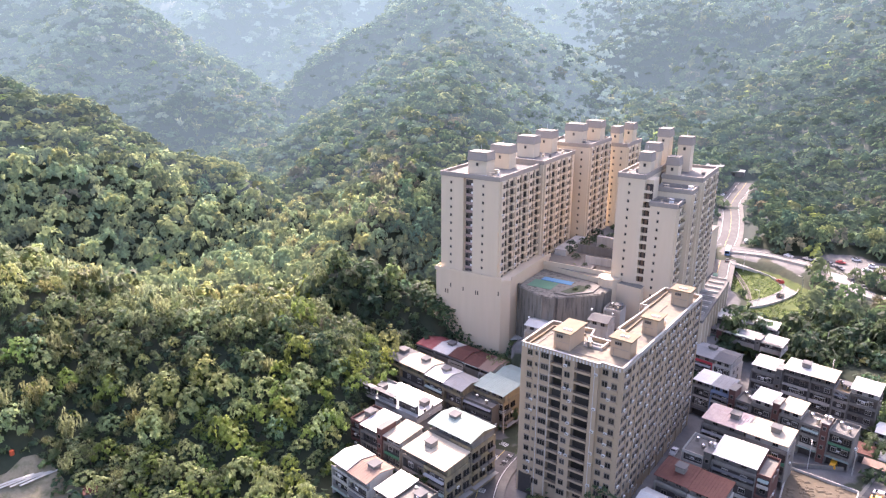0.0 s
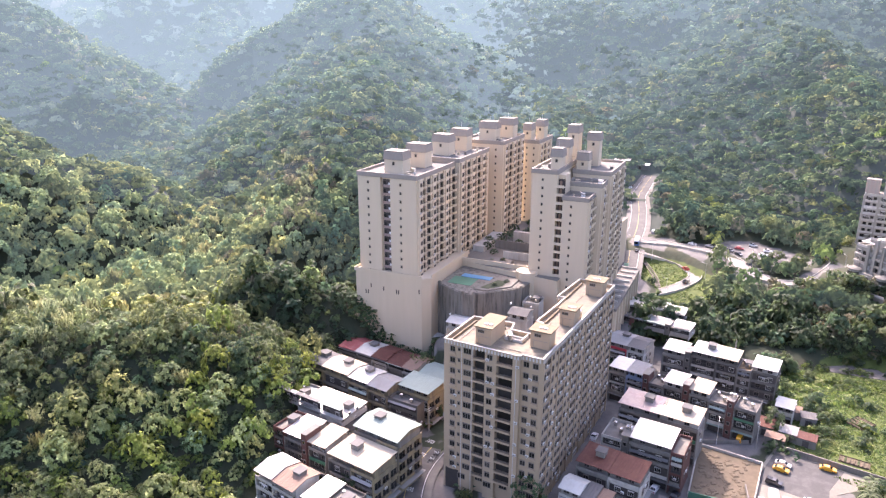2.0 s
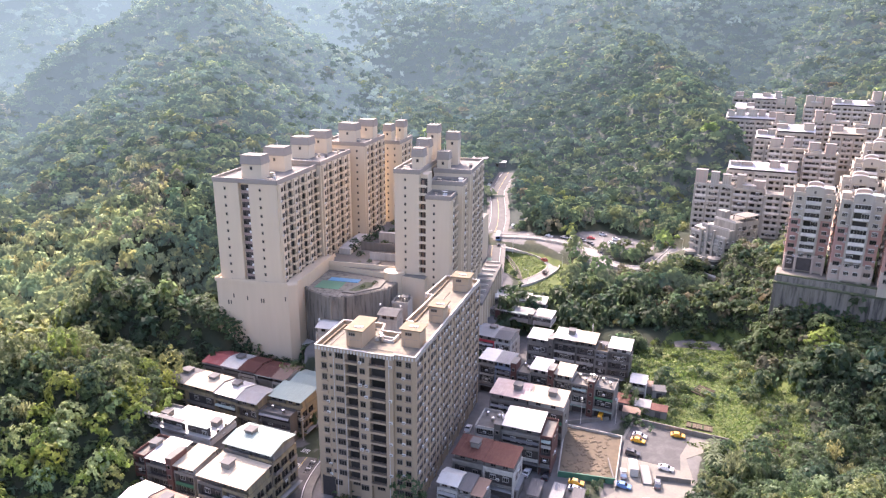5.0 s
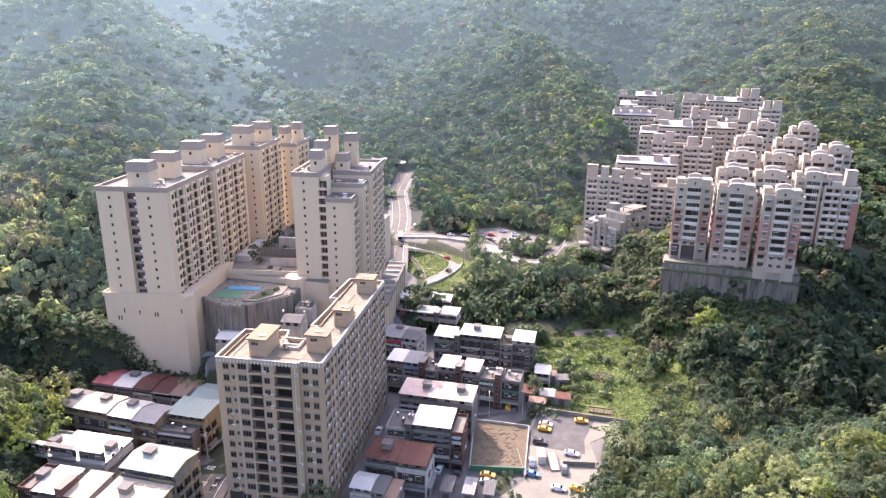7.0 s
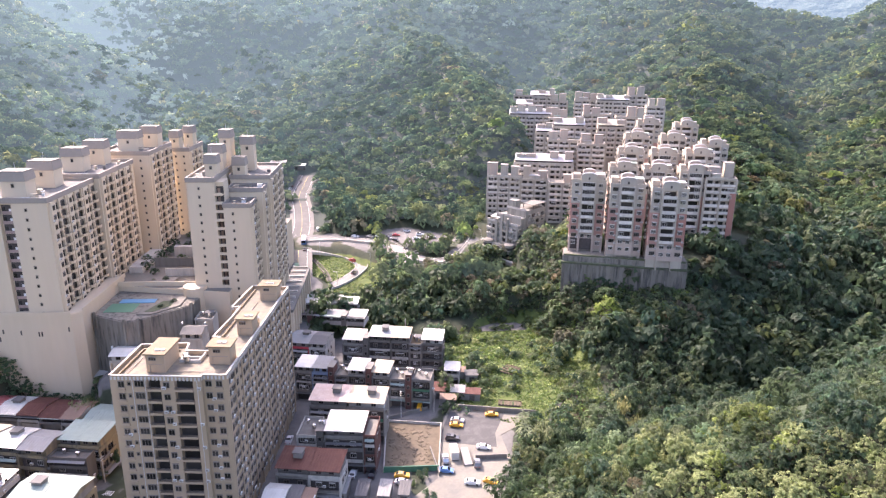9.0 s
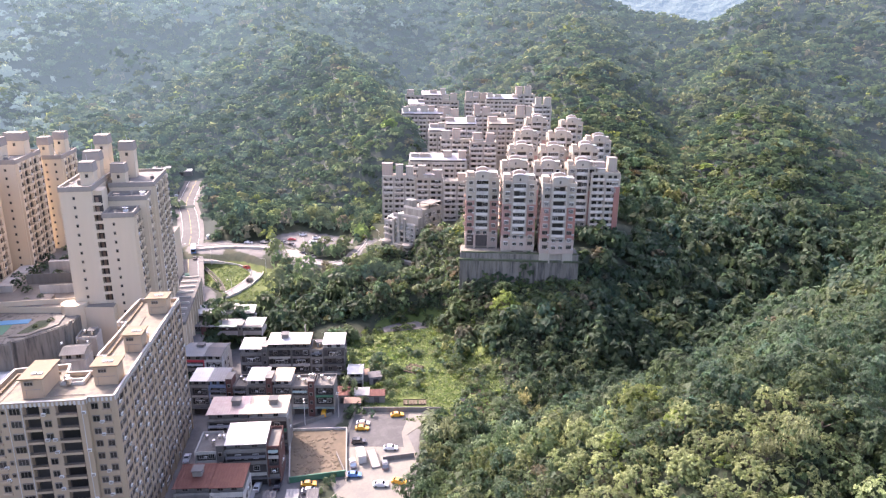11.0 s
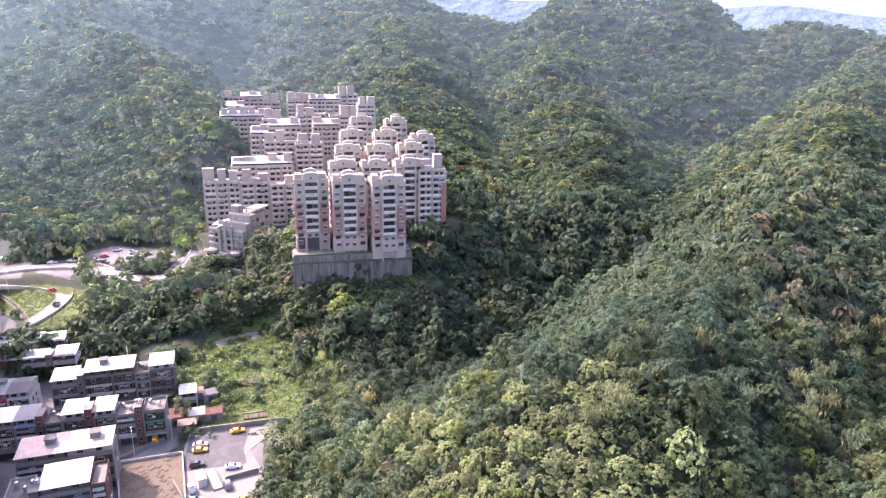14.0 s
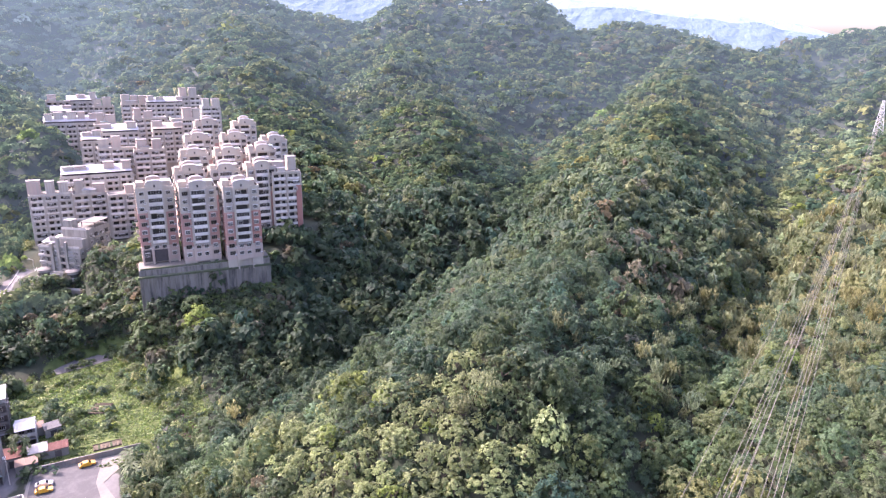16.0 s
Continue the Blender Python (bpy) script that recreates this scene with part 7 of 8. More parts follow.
slab("parking_lot", [(84.5, 133), (104, 119.5), (121.5, 132.5), (127.5, 144), (145, 146.5), (137.5, 153.5), (123.5, 167), (104, 150), (98, 137)], -0.5, 0.12, LOTGREY, "grey sunlit concrete parking lot with dark patches", "parking lot")
slab("asphalt_patch", [(108.5, 152.5), (122, 139.5), (126.8, 146), (136.8, 153.4), (123.7, 166.2)], 0.1, 0.135, ASPHALT, "darker asphalt part of the parking lot", "parking lot")
slab("building_plot", [(86.6, 148.2), (100, 140.3), (114.7, 159.4), (101.3, 171)], -0.3, 0.35, SOILBARE, "bare brown earth of a fenced building plot", "ground")
for i, (a, b, m_, hh) in enumerate([((86.4, 148.4), (101.2, 171.2), PALEWALL, 1.1), ((101.2, 171.2), (114.9, 159.5), PALEWALL, 1.1), ((114.9, 159.5), (100.2, 140.0), PALEWALL, 1.1), ((86.4, 148.4), (100.2, 140.0), GREENP, 1.8), ((98.8, 137.6), (104, 150), GREYWALL, 1.4),
                                ((123.7, 167.2), (137.5, 154.2), GREYWALL, 1.7), ((137.5, 154.2), (145.4, 146.8), GREYWALL, 1.7), ((112.5, 138.2), (120.8, 133.4), GREYWALL, 1.5), ((117, 170.5), (102.5, 172.6), GREYWALL, 1.2)]):
    d = Vector((b[0] - a[0], b[1] - a[1], 0))
    w = thing("boundary_wall", flat(a[0], a[1], 0, math.degrees(math.atan2(d.y, d.x))), "green sheet fence round the building plot" if m_ is GREENP else "low stained concrete boundary wall round the yard", "wall", kind="structure")
    part("wall", Kit().box(0, d.length, -0.13, 0.13, -0.4, hh), m_, w)
    part("coping", Kit().box(-0.05, d.length + 0.05, -0.18, 0.18, hh, hh + 0.09), m_, w)
    for j in range(int(d.length / 3)):
        part("pier", Kit().box(3 * j, 3 * j + 0.3, -0.17, 0.17, -0.4, hh - 0.01), m_, w)
heap = Kit()
for i in range(170):
    u, v = random.uniform(0.1, 0.9), random.uniform(0.1, 0.9)
    x, y = 86.6 + 13.4 * u + 14.7 * v, 148.2 - 7.9 * u + 22.8 * v
    if (u * 3 + v * 2) % 1 < 0.7:
        r = random.uniform(0.3, 1.3)
        heap.box(x - r, x + r, y - r * 0.8, y + r * 0.8, 0.2, 0.35 + r * 0.22, 0, r * 0.5)
tagged(new("earth_heaps", heap.mesh("earth_heaps", SOILBARE)), "lumpy heaps of brown earth on the building plot", "earth", kind="stuff")
ramp = thing("steel_ramp", flat(110.8, 140.7, 0, 62), "grey steel loading ramp between two levels of the lot", "ramp")
part("deck", Kit().box(-4.5, 4.5, -1.3, 1.3, 0.12, 0.6), M_GREY, ramp)
part("rail", Kit().box(-4.5, 4.5, -1.4, -1.3, 0.3, 1.2), FRAME, ramp), part("rail", Kit().box(-4.5, 4.5, 1.3, 1.4, 0.3, 1.2), FRAME, ramp)

# field: path, beds and ditch
slab("gravel_yard", [(150, 232), (178, 224), (196, 208), (192, 202), (170, 214), (146, 222)], -0.4, 0.16, CONCRETE_OLD, "grey gravel strip along the top of the meadow", "ground")
BEDS = [((158.1, 139.6), 40, 9, 10), ((159.8, 177.0), 20, 7, 6), ((165.5, 148), 40, 7, 6), ((143, 157.5), -42, 8, 3.5)]
for (x, y), yaw, w, d in BEDS:
    b = thing("vegetable_bed", flat(x, y, 0, yaw), "small fenced vegetable plot with raised earth rows", "garden bed", "vegetable plots")
    part("soil", Kit().box(-w / 2, w / 2, -d / 2, d / 2, -0.3, 0.16), SOILBARE, b)
    n = int(w / 1.1)
    for i in range(n):
        part("earth_ridge", Kit().box(-w / 2 + 0.2 + i * w / n, -w / 2 + 0.8 + i * w / n, -d / 2 + 0.4, d / 2 - 0.4, 0.16, 0.42, 0, 0.12), GRASS if i % 3 == 1 else SOILBARE, b)
    part("fence", Kit().box(-w / 2, w / 2, -d / 2 - 0.06, -d / 2, 0, 0.45).box(-w / 2, w / 2, d / 2, d / 2 + 0.06, 0, 0.45).box(-w / 2 - 0.06, -w / 2, -d / 2, d / 2, 0, 0.45).box(w / 2, w / 2 + 0.06, -d / 2, d / 2, 0, 0.45), BARK, b)
DT = smooth_line([(146, 141, 0.3), (160, 149, 0.3), (182.7, 160, 0.3), (200, 173, 0.6)], 6)
setting("field_ditch", strip(DT, -0.8, 0.8, -0.4, 0.03), SHADE, "dark overgrown ditch across the meadow", "ditch")

# sheds beside the lot
for x, y, yaw, w, d, h, r in ((126.3, 176.5, -41, 5, 6, 3.2, M_RUST), (131, 172, -41, 5.5, 5, 3.0, M_GREY), (125, 169.5, -41, 6, 3.5, 2.8, M_BROWN), (134.5, 168, -41, 6, 4, 2.8, M_RUST), (76, 142, -40, 3.6, 7, 3.0, M_DARK), (81, 138.5, -40, 3.6, 7, 2.9, M_GREY), (85.5, 135.5, -40, 3.4, 6, 2.8, M_DARK), (72, 146, -40, 3.4, 7, 3.0, M_GREY), (140, 184, -41, 6, 4, 3, M_BROWN), (142.5, 179, -30, 5, 4, 3, M_DARK), (214, 494, -30, 14, 7, 3.4, M_WHITE), (196, 486, -30, 12, 6, 3.2, M_GREY)):
    t = thing("lean_to_shed", flat(x, y, height(x, y) if y > 400 else 0, yaw), f"low shed with a {COLOURS[r]} metal roof beside the yard", "shed", "sheds by the yard")
    part("wall", Kit().box(-w / 2 + 0.2, w / 2 - 0.2, -d / 2 + 0.2, d / 2 - 0.2, -0.4, h - 0.2), GREYWALL, t)
    part("roof", roof_sheet(-w / 2, w / 2, -d / 2, d / 2, h, h + 0.5), r, t)
    part("door", Kit().box(-0.9, 0.9, -d / 2 + 0.13, -d / 2 + 0.2, 0, 2.2), SHADE, t)
ct = thing("cargo_container", flat(108.3, 143.4, 0.13, 62), "white box container standing in the parking lot", "container")
part("box", Kit().box(-2.6, 2.6, -1.15, 1.15, 0.15, 2.7), WHITEP, ct)
for i in range(9):
    part("rib", Kit().box(-2.5 + i * 0.6, -2.35 + i * 0.6, -1.2, -1.15, 0.2, 2.6), WHITEP, ct)


# ---- vehicles ----
def car_parts(t, paint_m, long=4.4, wide=1.75, high=1.45, kind="sedan"):
    hw = wide / 2
    if kind == "van":
        prof = [(-long / 2, 0.3), (long / 2, 0.3), (long / 2, 0.8), (long / 2 - 0.35, 1.0), (long / 2 - 1.0, high - 0.1), (long / 2 - 1.25, high), (-long / 2 + 0.1, high), (-long / 2, high - 0.25)]
    elif kind == "suv":
        prof = [(-long / 2, 0.35), (long / 2, 0.35), (long / 2, 0.85), (long / 2 - 0.15, 0.98), (long / 2 - 1.2, 1.06), (long / 2 - 1.85, high), (-long / 2 + 0.45, high), (-long / 2 + 0.05, 1.0)]
    else:
        prof = [(-long / 2, 0.32), (long / 2, 0.32), (long / 2, 0.68), (long / 2 - 0.15, 0.8), (long / 2 - 1.15, 0.92), (long / 2 - 1.85, high), (-long / 2 + 1.15, high), (-long / 2 + 0.5, 1.0), (-long / 2 + 0.05, 0.95)]
    k = Kit()
    inset = [0.0 if z < 1.02 else 0.16 for _, z in prof]
    for sgn in (-1, 1):
        f = [(x, sgn * (hw - i), z) for (x, z), i in zip(prof, inset)]
        k.face(f if sgn < 0 else f[::-1])
    for i in range(len(prof)):
        j = (i + 1) % len(prof)
        (ax, az), (bx, bz) = prof[i], prof[j]
        k.face([(ax, -hw + inset[i], az), (ax, hw - inset[i], az), (bx, hw - inset[j], bz), (bx, -hw + inset[j], bz)])
    part("body", k, paint_m, t)
    gz0, gz1 = (1.0, high - 0.1)
    xf, xr = (long / 2 - 1.75, -long / 2 + 1.1) if kind == "sedan" else (long / 2 - 1.8, -long / 2 + 0.5) if kind == "suv" else (long / 2 - 1.2, -long / 2 + 0.4)
    for sgn in (-1, 1):
        part("side_window", Kit().box(xr, xf, sgn * (hw - 0.13) - 0.02, sgn * (hw - 0.13) + 0.02, gz0 + 0.02, gz1), CARGLASS, t)
    q = 0.02
    fx, fz = (prof[4], prof[5]) if kind != "van" else (prof[3], prof[4])
    part("windscreen", Kit().face([(fx[0] + q, -hw + 0.2, fx[1] + 0.06), (fx[0] + q, hw - 0.2, fx[1] + 0.06), (fz[0] + q + 0.05, hw - 0.24, fz[1] - 0.04), (fz[0] + q + 0.05, -hw + 0.24, fz[1] - 0.04)]), CARGLASS, t)
    if kind != "van":
        rx, rz = prof[-3], prof[-2]
        part("rear_window", Kit().face([(rx[0] - q - 0.04, -hw + 0.24, rx[1] - 0.04), (rx[0] - q - 0.04, hw - 0.24, rx[1] - 0.04), (rz[0] - q, hw - 0.2, rz[1] + 0.06), (rz[0] - q, -hw + 0.2, rz[1] + 0.06)]), CARGLASS, t)
    wheel = Kit()
    wheel.bar((0, -0.1, 0), (0, 0.1, 0), 0.32, 12).bar((0, -0.11, 0), (0, 0.11, 0), 0.18, 8, 1)
    wm = wheel.mesh("wheel", [RUBBER, FRAME])
    for sx in (-long / 2 + 0.85, long / 2 - 0.85):
        for sy in (-hw + 0.08, hw - 0.08):
            part("wheel", wm, None, t, "", Matrix.Translation((sx, sy, 0.32)))
    for sy in (-hw + 0.3, hw - 0.3):
        part("headlight", Kit().box(long / 2 - 0.03, long / 2 + 0.03, sy - 0.18, sy + 0.18, 0.58, 0.72), WHITEP, t)
        part("tail_light", Kit().box(-long / 2 - 0.03, -long / 2 + 0.03, sy - 0.16, sy + 0.16, 0.62, 0.8), CARPAINT["red"], t)


TEMPLATES = {}


def vehicle(colour, kind, x, y, yaw, z=None, where="parked in the lot"):
    z = height(x, y) + 0.12 if z is None else z
    key = (colour, kind)
    word = {"sedan": "sedan car", "suv": "high-roofed car", "van": "van", "taxi": "taxi"}[kind]
    if key not in TEMPLATES:
        t = thing("taxi" if kind == "taxi" else "van" if kind == "van" else "car", flat(x, y, z, yaw), f"{colour} {word} {where}", "car", "vehicles")
        car_parts(t, CARPAINT[colour], 4.8 if kind == "van" else 4.45, 1.8, 1.9 if kind == "van" else 1.68 if kind == "suv" else 1.46, "sedan" if kind == "taxi" else kind)
        if kind == "taxi":
            part("roof_sign", Kit().box(-0.1, 0.1, -0.3, 0.3, 1.46, 1.62), WHITEP, t, "white taxi roof sign")
        TEMPLATES[key] = t
        return t
    t = copy_thing(TEMPLATES[key], flat(x, y, z, yaw))
    return tagged(t, f"{colour} {word} {where}")


LOT = [("yellow", "taxi", 118.7, 156.2, -44), ("silver", "sedan", 120.8, 158.4, -44), ("yellow", "taxi", 132.5, 154.8, -36), ("black", "suv", 113.1, 150.7, -42), ("white", "sedan", 118.1, 141.2, -43), ("grey", "suv", 111.1, 135.6, 55), ("blue", "sedan", 101.5, 138.0, -44),
       ("white", "sedan", 104.3, 129.2, -42), ("yellow", "taxi", 108.9, 126.5, -58), ("yellow", "taxi", 89.6, 143.4, -38), ("silver", "sedan", 88.0, 140.6, -42), ("silver", "suv", 104.6, 142.8, 60)]
for c in LOT:
    vehicle(*c, z=0.14)
for c in (("black", "sedan", 83.0, 148.9, 46), ("white", "sedan", 78.5, 152.3, 46), ("white", "suv", 70.3, 179.0, 55), ("yellow", "van", 115.5, 172.8, 48), ("grey", "sedan", 17.0, 194.0, 130), ("silver", "sedan", 4.5, 140, 70)):
    vehicle(*c, z=0.32 if c[2] < 30 else 0.05, where="standing beside the houses")
for c in (("white", "sedan", 178.0, 333.5, -52), ("silver", "sedan", 184.2, 326.8, -60), ("white", "sedan", 187.0, 321.5, -62), ("grey", "suv", 189.2, 315.0, -72), ("black", "sedan", 190.5, 309.0, -78), ("silver", "suv", 206.0, 322.0, -30), ("white", "suv", 208.0, 311.5, -25), ("white", "sedan", 202, 306, -20), ("black", "suv", 203, 300, -20),
          ("black", "sedan", 187.8, 294.2, -95), ("grey", "sedan", 188.3, 286, -95), ("white", "van", 167.8, 361.0, 60), ("red", "sedan", 196, 318, -35), ("silver", "sedan", 210.5, 303, -25)):
    vehicle(*c, where="parked along the hillside road")
for c in (("grey", "sedan", 183.5, 440, 62), ("black", "suv", 187.0, 447, 60), ("white", "sedan", 190.5, 453.5, 58), ("black", "sedan", 195, 460, 57)):
    vehicle(*c, where="parked at the kerb of the valley road")
vehicle("red", "suv", 162.5, 308.5, 95, 8.4, "driving on the slip road")
vehicle("black", "suv", 154.6, 291.5, 40, 7.75, "driving on the slip road")
vehicle("black", "sedan", 146.0, 332.0, 62, 11.6, "waiting at the junction")
vehicle("white", "van", 117.0, 283.0, 64, 9.3, "on the main road")
vehicle("grey", "sedan", 122.5, 297.5, 65, 9.8, "parked at the kerb of the main road")
vehicle("silver", "sedan", 107.5, 268, 60, 8.2, "parked at the kerb of the main road")


def scooter(x, y, yaw, m):
    t = thing("scooter", flat(x, y, height(x, y) + 0.08, yaw), "small motor scooter parked beside the houses", "scooter", "scooters by the street")
    part("body", Kit().box(-0.75, -0.1, -0.17, 0.17, 0.35, 0.75, 0, 0.05).box(-0.1, 0.45, -0.15, 0.15, 0.25, 0.38).box(0.42, 0.58, -0.18, 0.18, 0.3, 0.95, 0, 0.04), m, t)
    part("handlebar", Kit().bar((0.42, -0.32, 1.05), (0.42, 0.32, 1.05), 0.03), RUBBER, t)
    for sx in (-0.6, 0.62):
        part("wheel", Kit().bar((sx, -0.06, 0.24), (sx, 0.06, 0.24), 0.24, 10), RUBBER, t)


for i in range(9):
    scooter(89.5 + 1.05 * i + 0.1 * (i % 3), 176.2 - 0.75 * i, 40 + 7 * (i % 4), (CARPAINT["black"], CARPAINT["grey"], CARPAINT["red"], CARPAINT["white"], CARPAINT["blue"])[i % 5])
for i in range(6):
    scooter(17.5 + 0.55 * i, 172.0 + 0.85 * i, -30 + 6 * (i % 3), (CARPAINT["grey"], CARPAINT["black"], CARPAINT["white"])[i % 3])


def bus():
    t = thing("bus", flat(150.5, 343.0, 12.3, 64), "blue and white city bus on the main road", "bus")
    part("body", Kit().box(-5.5, 5.5, -1.22, 1.22, 0.45, 2.95, 0).box(-5.4, 5.4, -1.15, 1.15, 2.95, 3.1, 1), [CARPAINT["blue"], WHITEP], t)
    part("roof_unit", Kit().box(-3.5, 0, -0.8, 0.8, 3.1, 3.35), WHITEP, t)
    for sgn in (-1, 1):
        part("window_band", Kit().box(-5.2, 5.2, sgn * 1.23 - 0.02, sgn * 1.23 + 0.02, 1.5, 2.55), CARGLASS, t)
        part("stripe", Kit().box(-5.4, 5.4, sgn * 1.235 - 0.01, sgn * 1.235 + 0.01, 0.95, 1.25), WHITEP, t)
    for sgn in (-1, 1):
        part("windscreen", Kit().box(sgn * 5.5 - 0.03, sgn * 5.5 + 0.03, -1.05, 1.05, 1.3, 2.7), CARGLASS, t)
    wm = Kit().bar((0, -0.15, 0), (0, 0.15, 0), 0.48, 12).mesh("wheel", RUBBER)
    for sx in (-3.6, 3.4):
        for sy in (-1.1, 1.1):
            part("wheel", wm, None, t, "", Matrix.Translation((sx, sy, 0.48)))


bus()
tr = thing("green_truck", flat(130.5, 307.5, 10.2, 65), "small truck with a green box on the main road", "truck")
part("cargo_box", Kit().box(-3.0, 1.2, -1.05, 1.05, 0.9, 3.0), GREENP, tr)
part("cab", Kit().box(1.3, 2.9, -0.95, 0.95, 0.5, 2.3, 0, 0.12), CARPAINT["white"], tr)
part("chassis", Kit().box(-3.0, 2.8, -0.5, 0.5, 0.5, 0.9), RAIL, tr)
for sx in (-2.0, 2.0):
    for sy in (-0.85, 0.85):
        part("wheel", Kit().bar((sx, sy - 0.12, 0.4), (sx, sy + 0.12, 0.4), 0.4, 12), RUBBER, tr)


# ---- poles and lamps ----
def street_lamp(x, y, z, yaw, h=8.0):
    t = thing("street_lamp", flat(x, y, z, yaw), "grey steel street lamp with a curved arm", "street lamp", "street lamps")
    part("pole", Kit().bar((0, 0, -0.5), (0, 0, h), 0.12, 8, 0, 0.07), GALV, t)
    part("arm", Kit().bar((0, 0, h), (1.6, 0, h + 0.5), 0.06), GALV, t)
    part("lamp_head", Kit().box(1.4, 2.2, -0.14, 0.14, h + 0.42, h + 0.58), GALV, t)


for a in ((149.5, 320.5, 10.5, 30), (166.5, 296, 7.6, 160), (153, 286, 7, 160), (139, 279.5, 7, 160), (191, 298, 14, 180), (206, 263, 15, 90), (221.5, 272.5, 17, 100), (107, 171.5, 0, 60), (121, 293, 9, 0), (140, 333, 12, 0)):
    street_lamp(*a)


def utility_pole(x, y, z, h=9.5):
    t = thing("utility_pole", flat(x, y, z, 40), "concrete utility pole with cross arms", "utility pole", "utility poles")
    part("pole", Kit().bar((0, 0, -0.5), (0, 0, h), 0.17, 8, 0, 0.11), PALEWALL, t)
    part("cross_arm", Kit().box(-0.9, 0.9, -0.06, 0.06, h - 0.8, h - 0.68), GALV, t)
    part("cross_arm", Kit().box(-0.7, 0.7, -0.06, 0.06, h - 1.6, h - 1.5), GALV, t)
    part("transformer", Kit().cyl(0.35, 0.0, h - 3.2, h - 2.3, 0.25, 10), GREYTRIM, t)


for a in ((7.5, 172.5, 0), (19, 187.5, 0.5), (139, 219, 0, 12), (152, 246, 0, 11), (118, 168, 0), (96, 214, 1), (111, 248, 6), (-2, 148, 0)):
    utility_pole(*a)

# ---- power line ----
def pylon(x, y, z, yaw, h=32.0):
    t = thing("transmission_tower", flat(x, y, z, yaw), "galvanised steel lattice transmission tower on the ridge", "pylon")

    def half(q):
        return 3.6 * (1 - q / h) ** 1.1 + 0.65
    levels = [0, 6, 11.5, 16, 19.5, 22.5, 25.5, 28.5, h]
    corners = ((-1, -1), (1, -1), (1, 1), (-1, 1))
    for sx, sy in corners:
        k = Kit()
        for a, b in zip(levels, levels[1:]):
            k.bar((sx * half(a), sy * half(a), a), (sx * half(b), sy * half(b), b), 0.17, 5)
        part("leg", k, GALV, t)
    for a, b in zip(levels, levels[1:]):
        k = Kit()
        for i in range(4):
            (px, py), (qx, qy) = corners[i], corners[(i + 1) % 4]
            k.bar((px * half(a), py * half(a), a), (qx * half(b), qy * half(b), b), 0.08, 4)
            k.bar((qx * half(a), qy * half(a), a), (px * half(b), py * half(b), b), 0.08, 4)
            k.bar((px * half(b), py * half(b), b), (qx * half(b), qy * half(b), b), 0.08, 4)
        part("bracing", k, GALV, t)
    for z0 in (21, 25, 29):
        for sgn in (-1, 1):
            k = Kit().bar((sgn * 0.7, 0.6, z0), (sgn * 5.2, 0, z0 + 0.2), 0.1, 5).bar((sgn * 0.7, -0.6, z0), (sgn * 5.2, 0, z0 + 0.2), 0.1, 5).bar((sgn * 0.7, 0, z0 + 1.6), (sgn * 5.2, 0, z0 + 0.2), 0.08, 5)
            arm = part("cross_arm", k, GALV, t)
            part("insulator", Kit().bar((sgn * 5.2, 0, z0 + 0.1), (sgn * 5.2, 0, z0 - 1.6), 0.14, 6), PALEWALL, arm)


PY = (543.5, -134.0, 58.0)
pylon(*PY, -14)


def wire(p, q, sag, r=0.07):
    cu = bpy.data.curves.new("power_line", "CURVE")
    cu.dimensions, cu.bevel_depth, cu.bevel_resolution = "3D", r, 1
    sp = cu.splines.new("POLY")
    n = 40
    sp.points.add(n)
    for i in range(n + 1):
        t = i / n
        sp.points[i].co = (p[0] + t * (q[0] - p[0]), p[1] + t * (q[1] - p[1]), p[2] + t * (q[2] - p[2]) - sag * 4 * t * (1 - t), 1)
    cu.materials.append(WIRE)
    tagged(new("power_line", cu), "thin bare overhead power conductor sagging over the valley", "power line", "power lines")


along = Vector((math.cos(radians(-14)), math.sin(radians(-14)), 0))
for (qx, qy, qz), spread_ in (((79.4, -9.6, 64.9), 1), ((78.6, -15.0, 67.0), -1)):
    for i, (o, dz) in enumerate(((-1.2, 0.0), (-0.4, 1.0), (0.4, 0.3), (1.1, 1.2))):
        p = Vector(PY) + along * (4.6 * spread_) + Vector((0, 0, (20.5, 24.5, 28.0, 29.5)[i]))
        q = Vector((qx + o * 0.25, qy + o, qz + dz))
        d = q - p
        wire(p, q + d * 0.12, 9.0 + i, 0.036)
for q in ((79.8, -5.2, 63.5), (79.2, -11.9, 65.5)):
    wire(Vector(PY) + Vector((0, 0, 32)), Vector(q) + (Vector(q) - Vector(PY)) * 0.1, 7.0, 0.03)

# ---- single trees in front ----
def trunk_mesh(h=1.0):
    k = Kit()
    k.bar((0, 0, -0.35), (0.03, 0.02, 0.35), 0.075, 7, 0, 0.055)
    k.bar((0.03, 0.02, 0.35), (0.0, 0.06, 0.8), 0.055, 6, 0, 0.03)
    for a, z, l in ((0.4, 0.3, 0.55), (2.3, 0.38, 0.5), (4.1, 0.34, 0.6), (5.4, 0.5, 0.45)):
        k.bar((0.02, 0.02, z), (math.cos(a) * l, math.sin(a) * l, z + 0.45), 0.035, 5, 0, 0.012)
    return k.mesh("trunk", BARK)


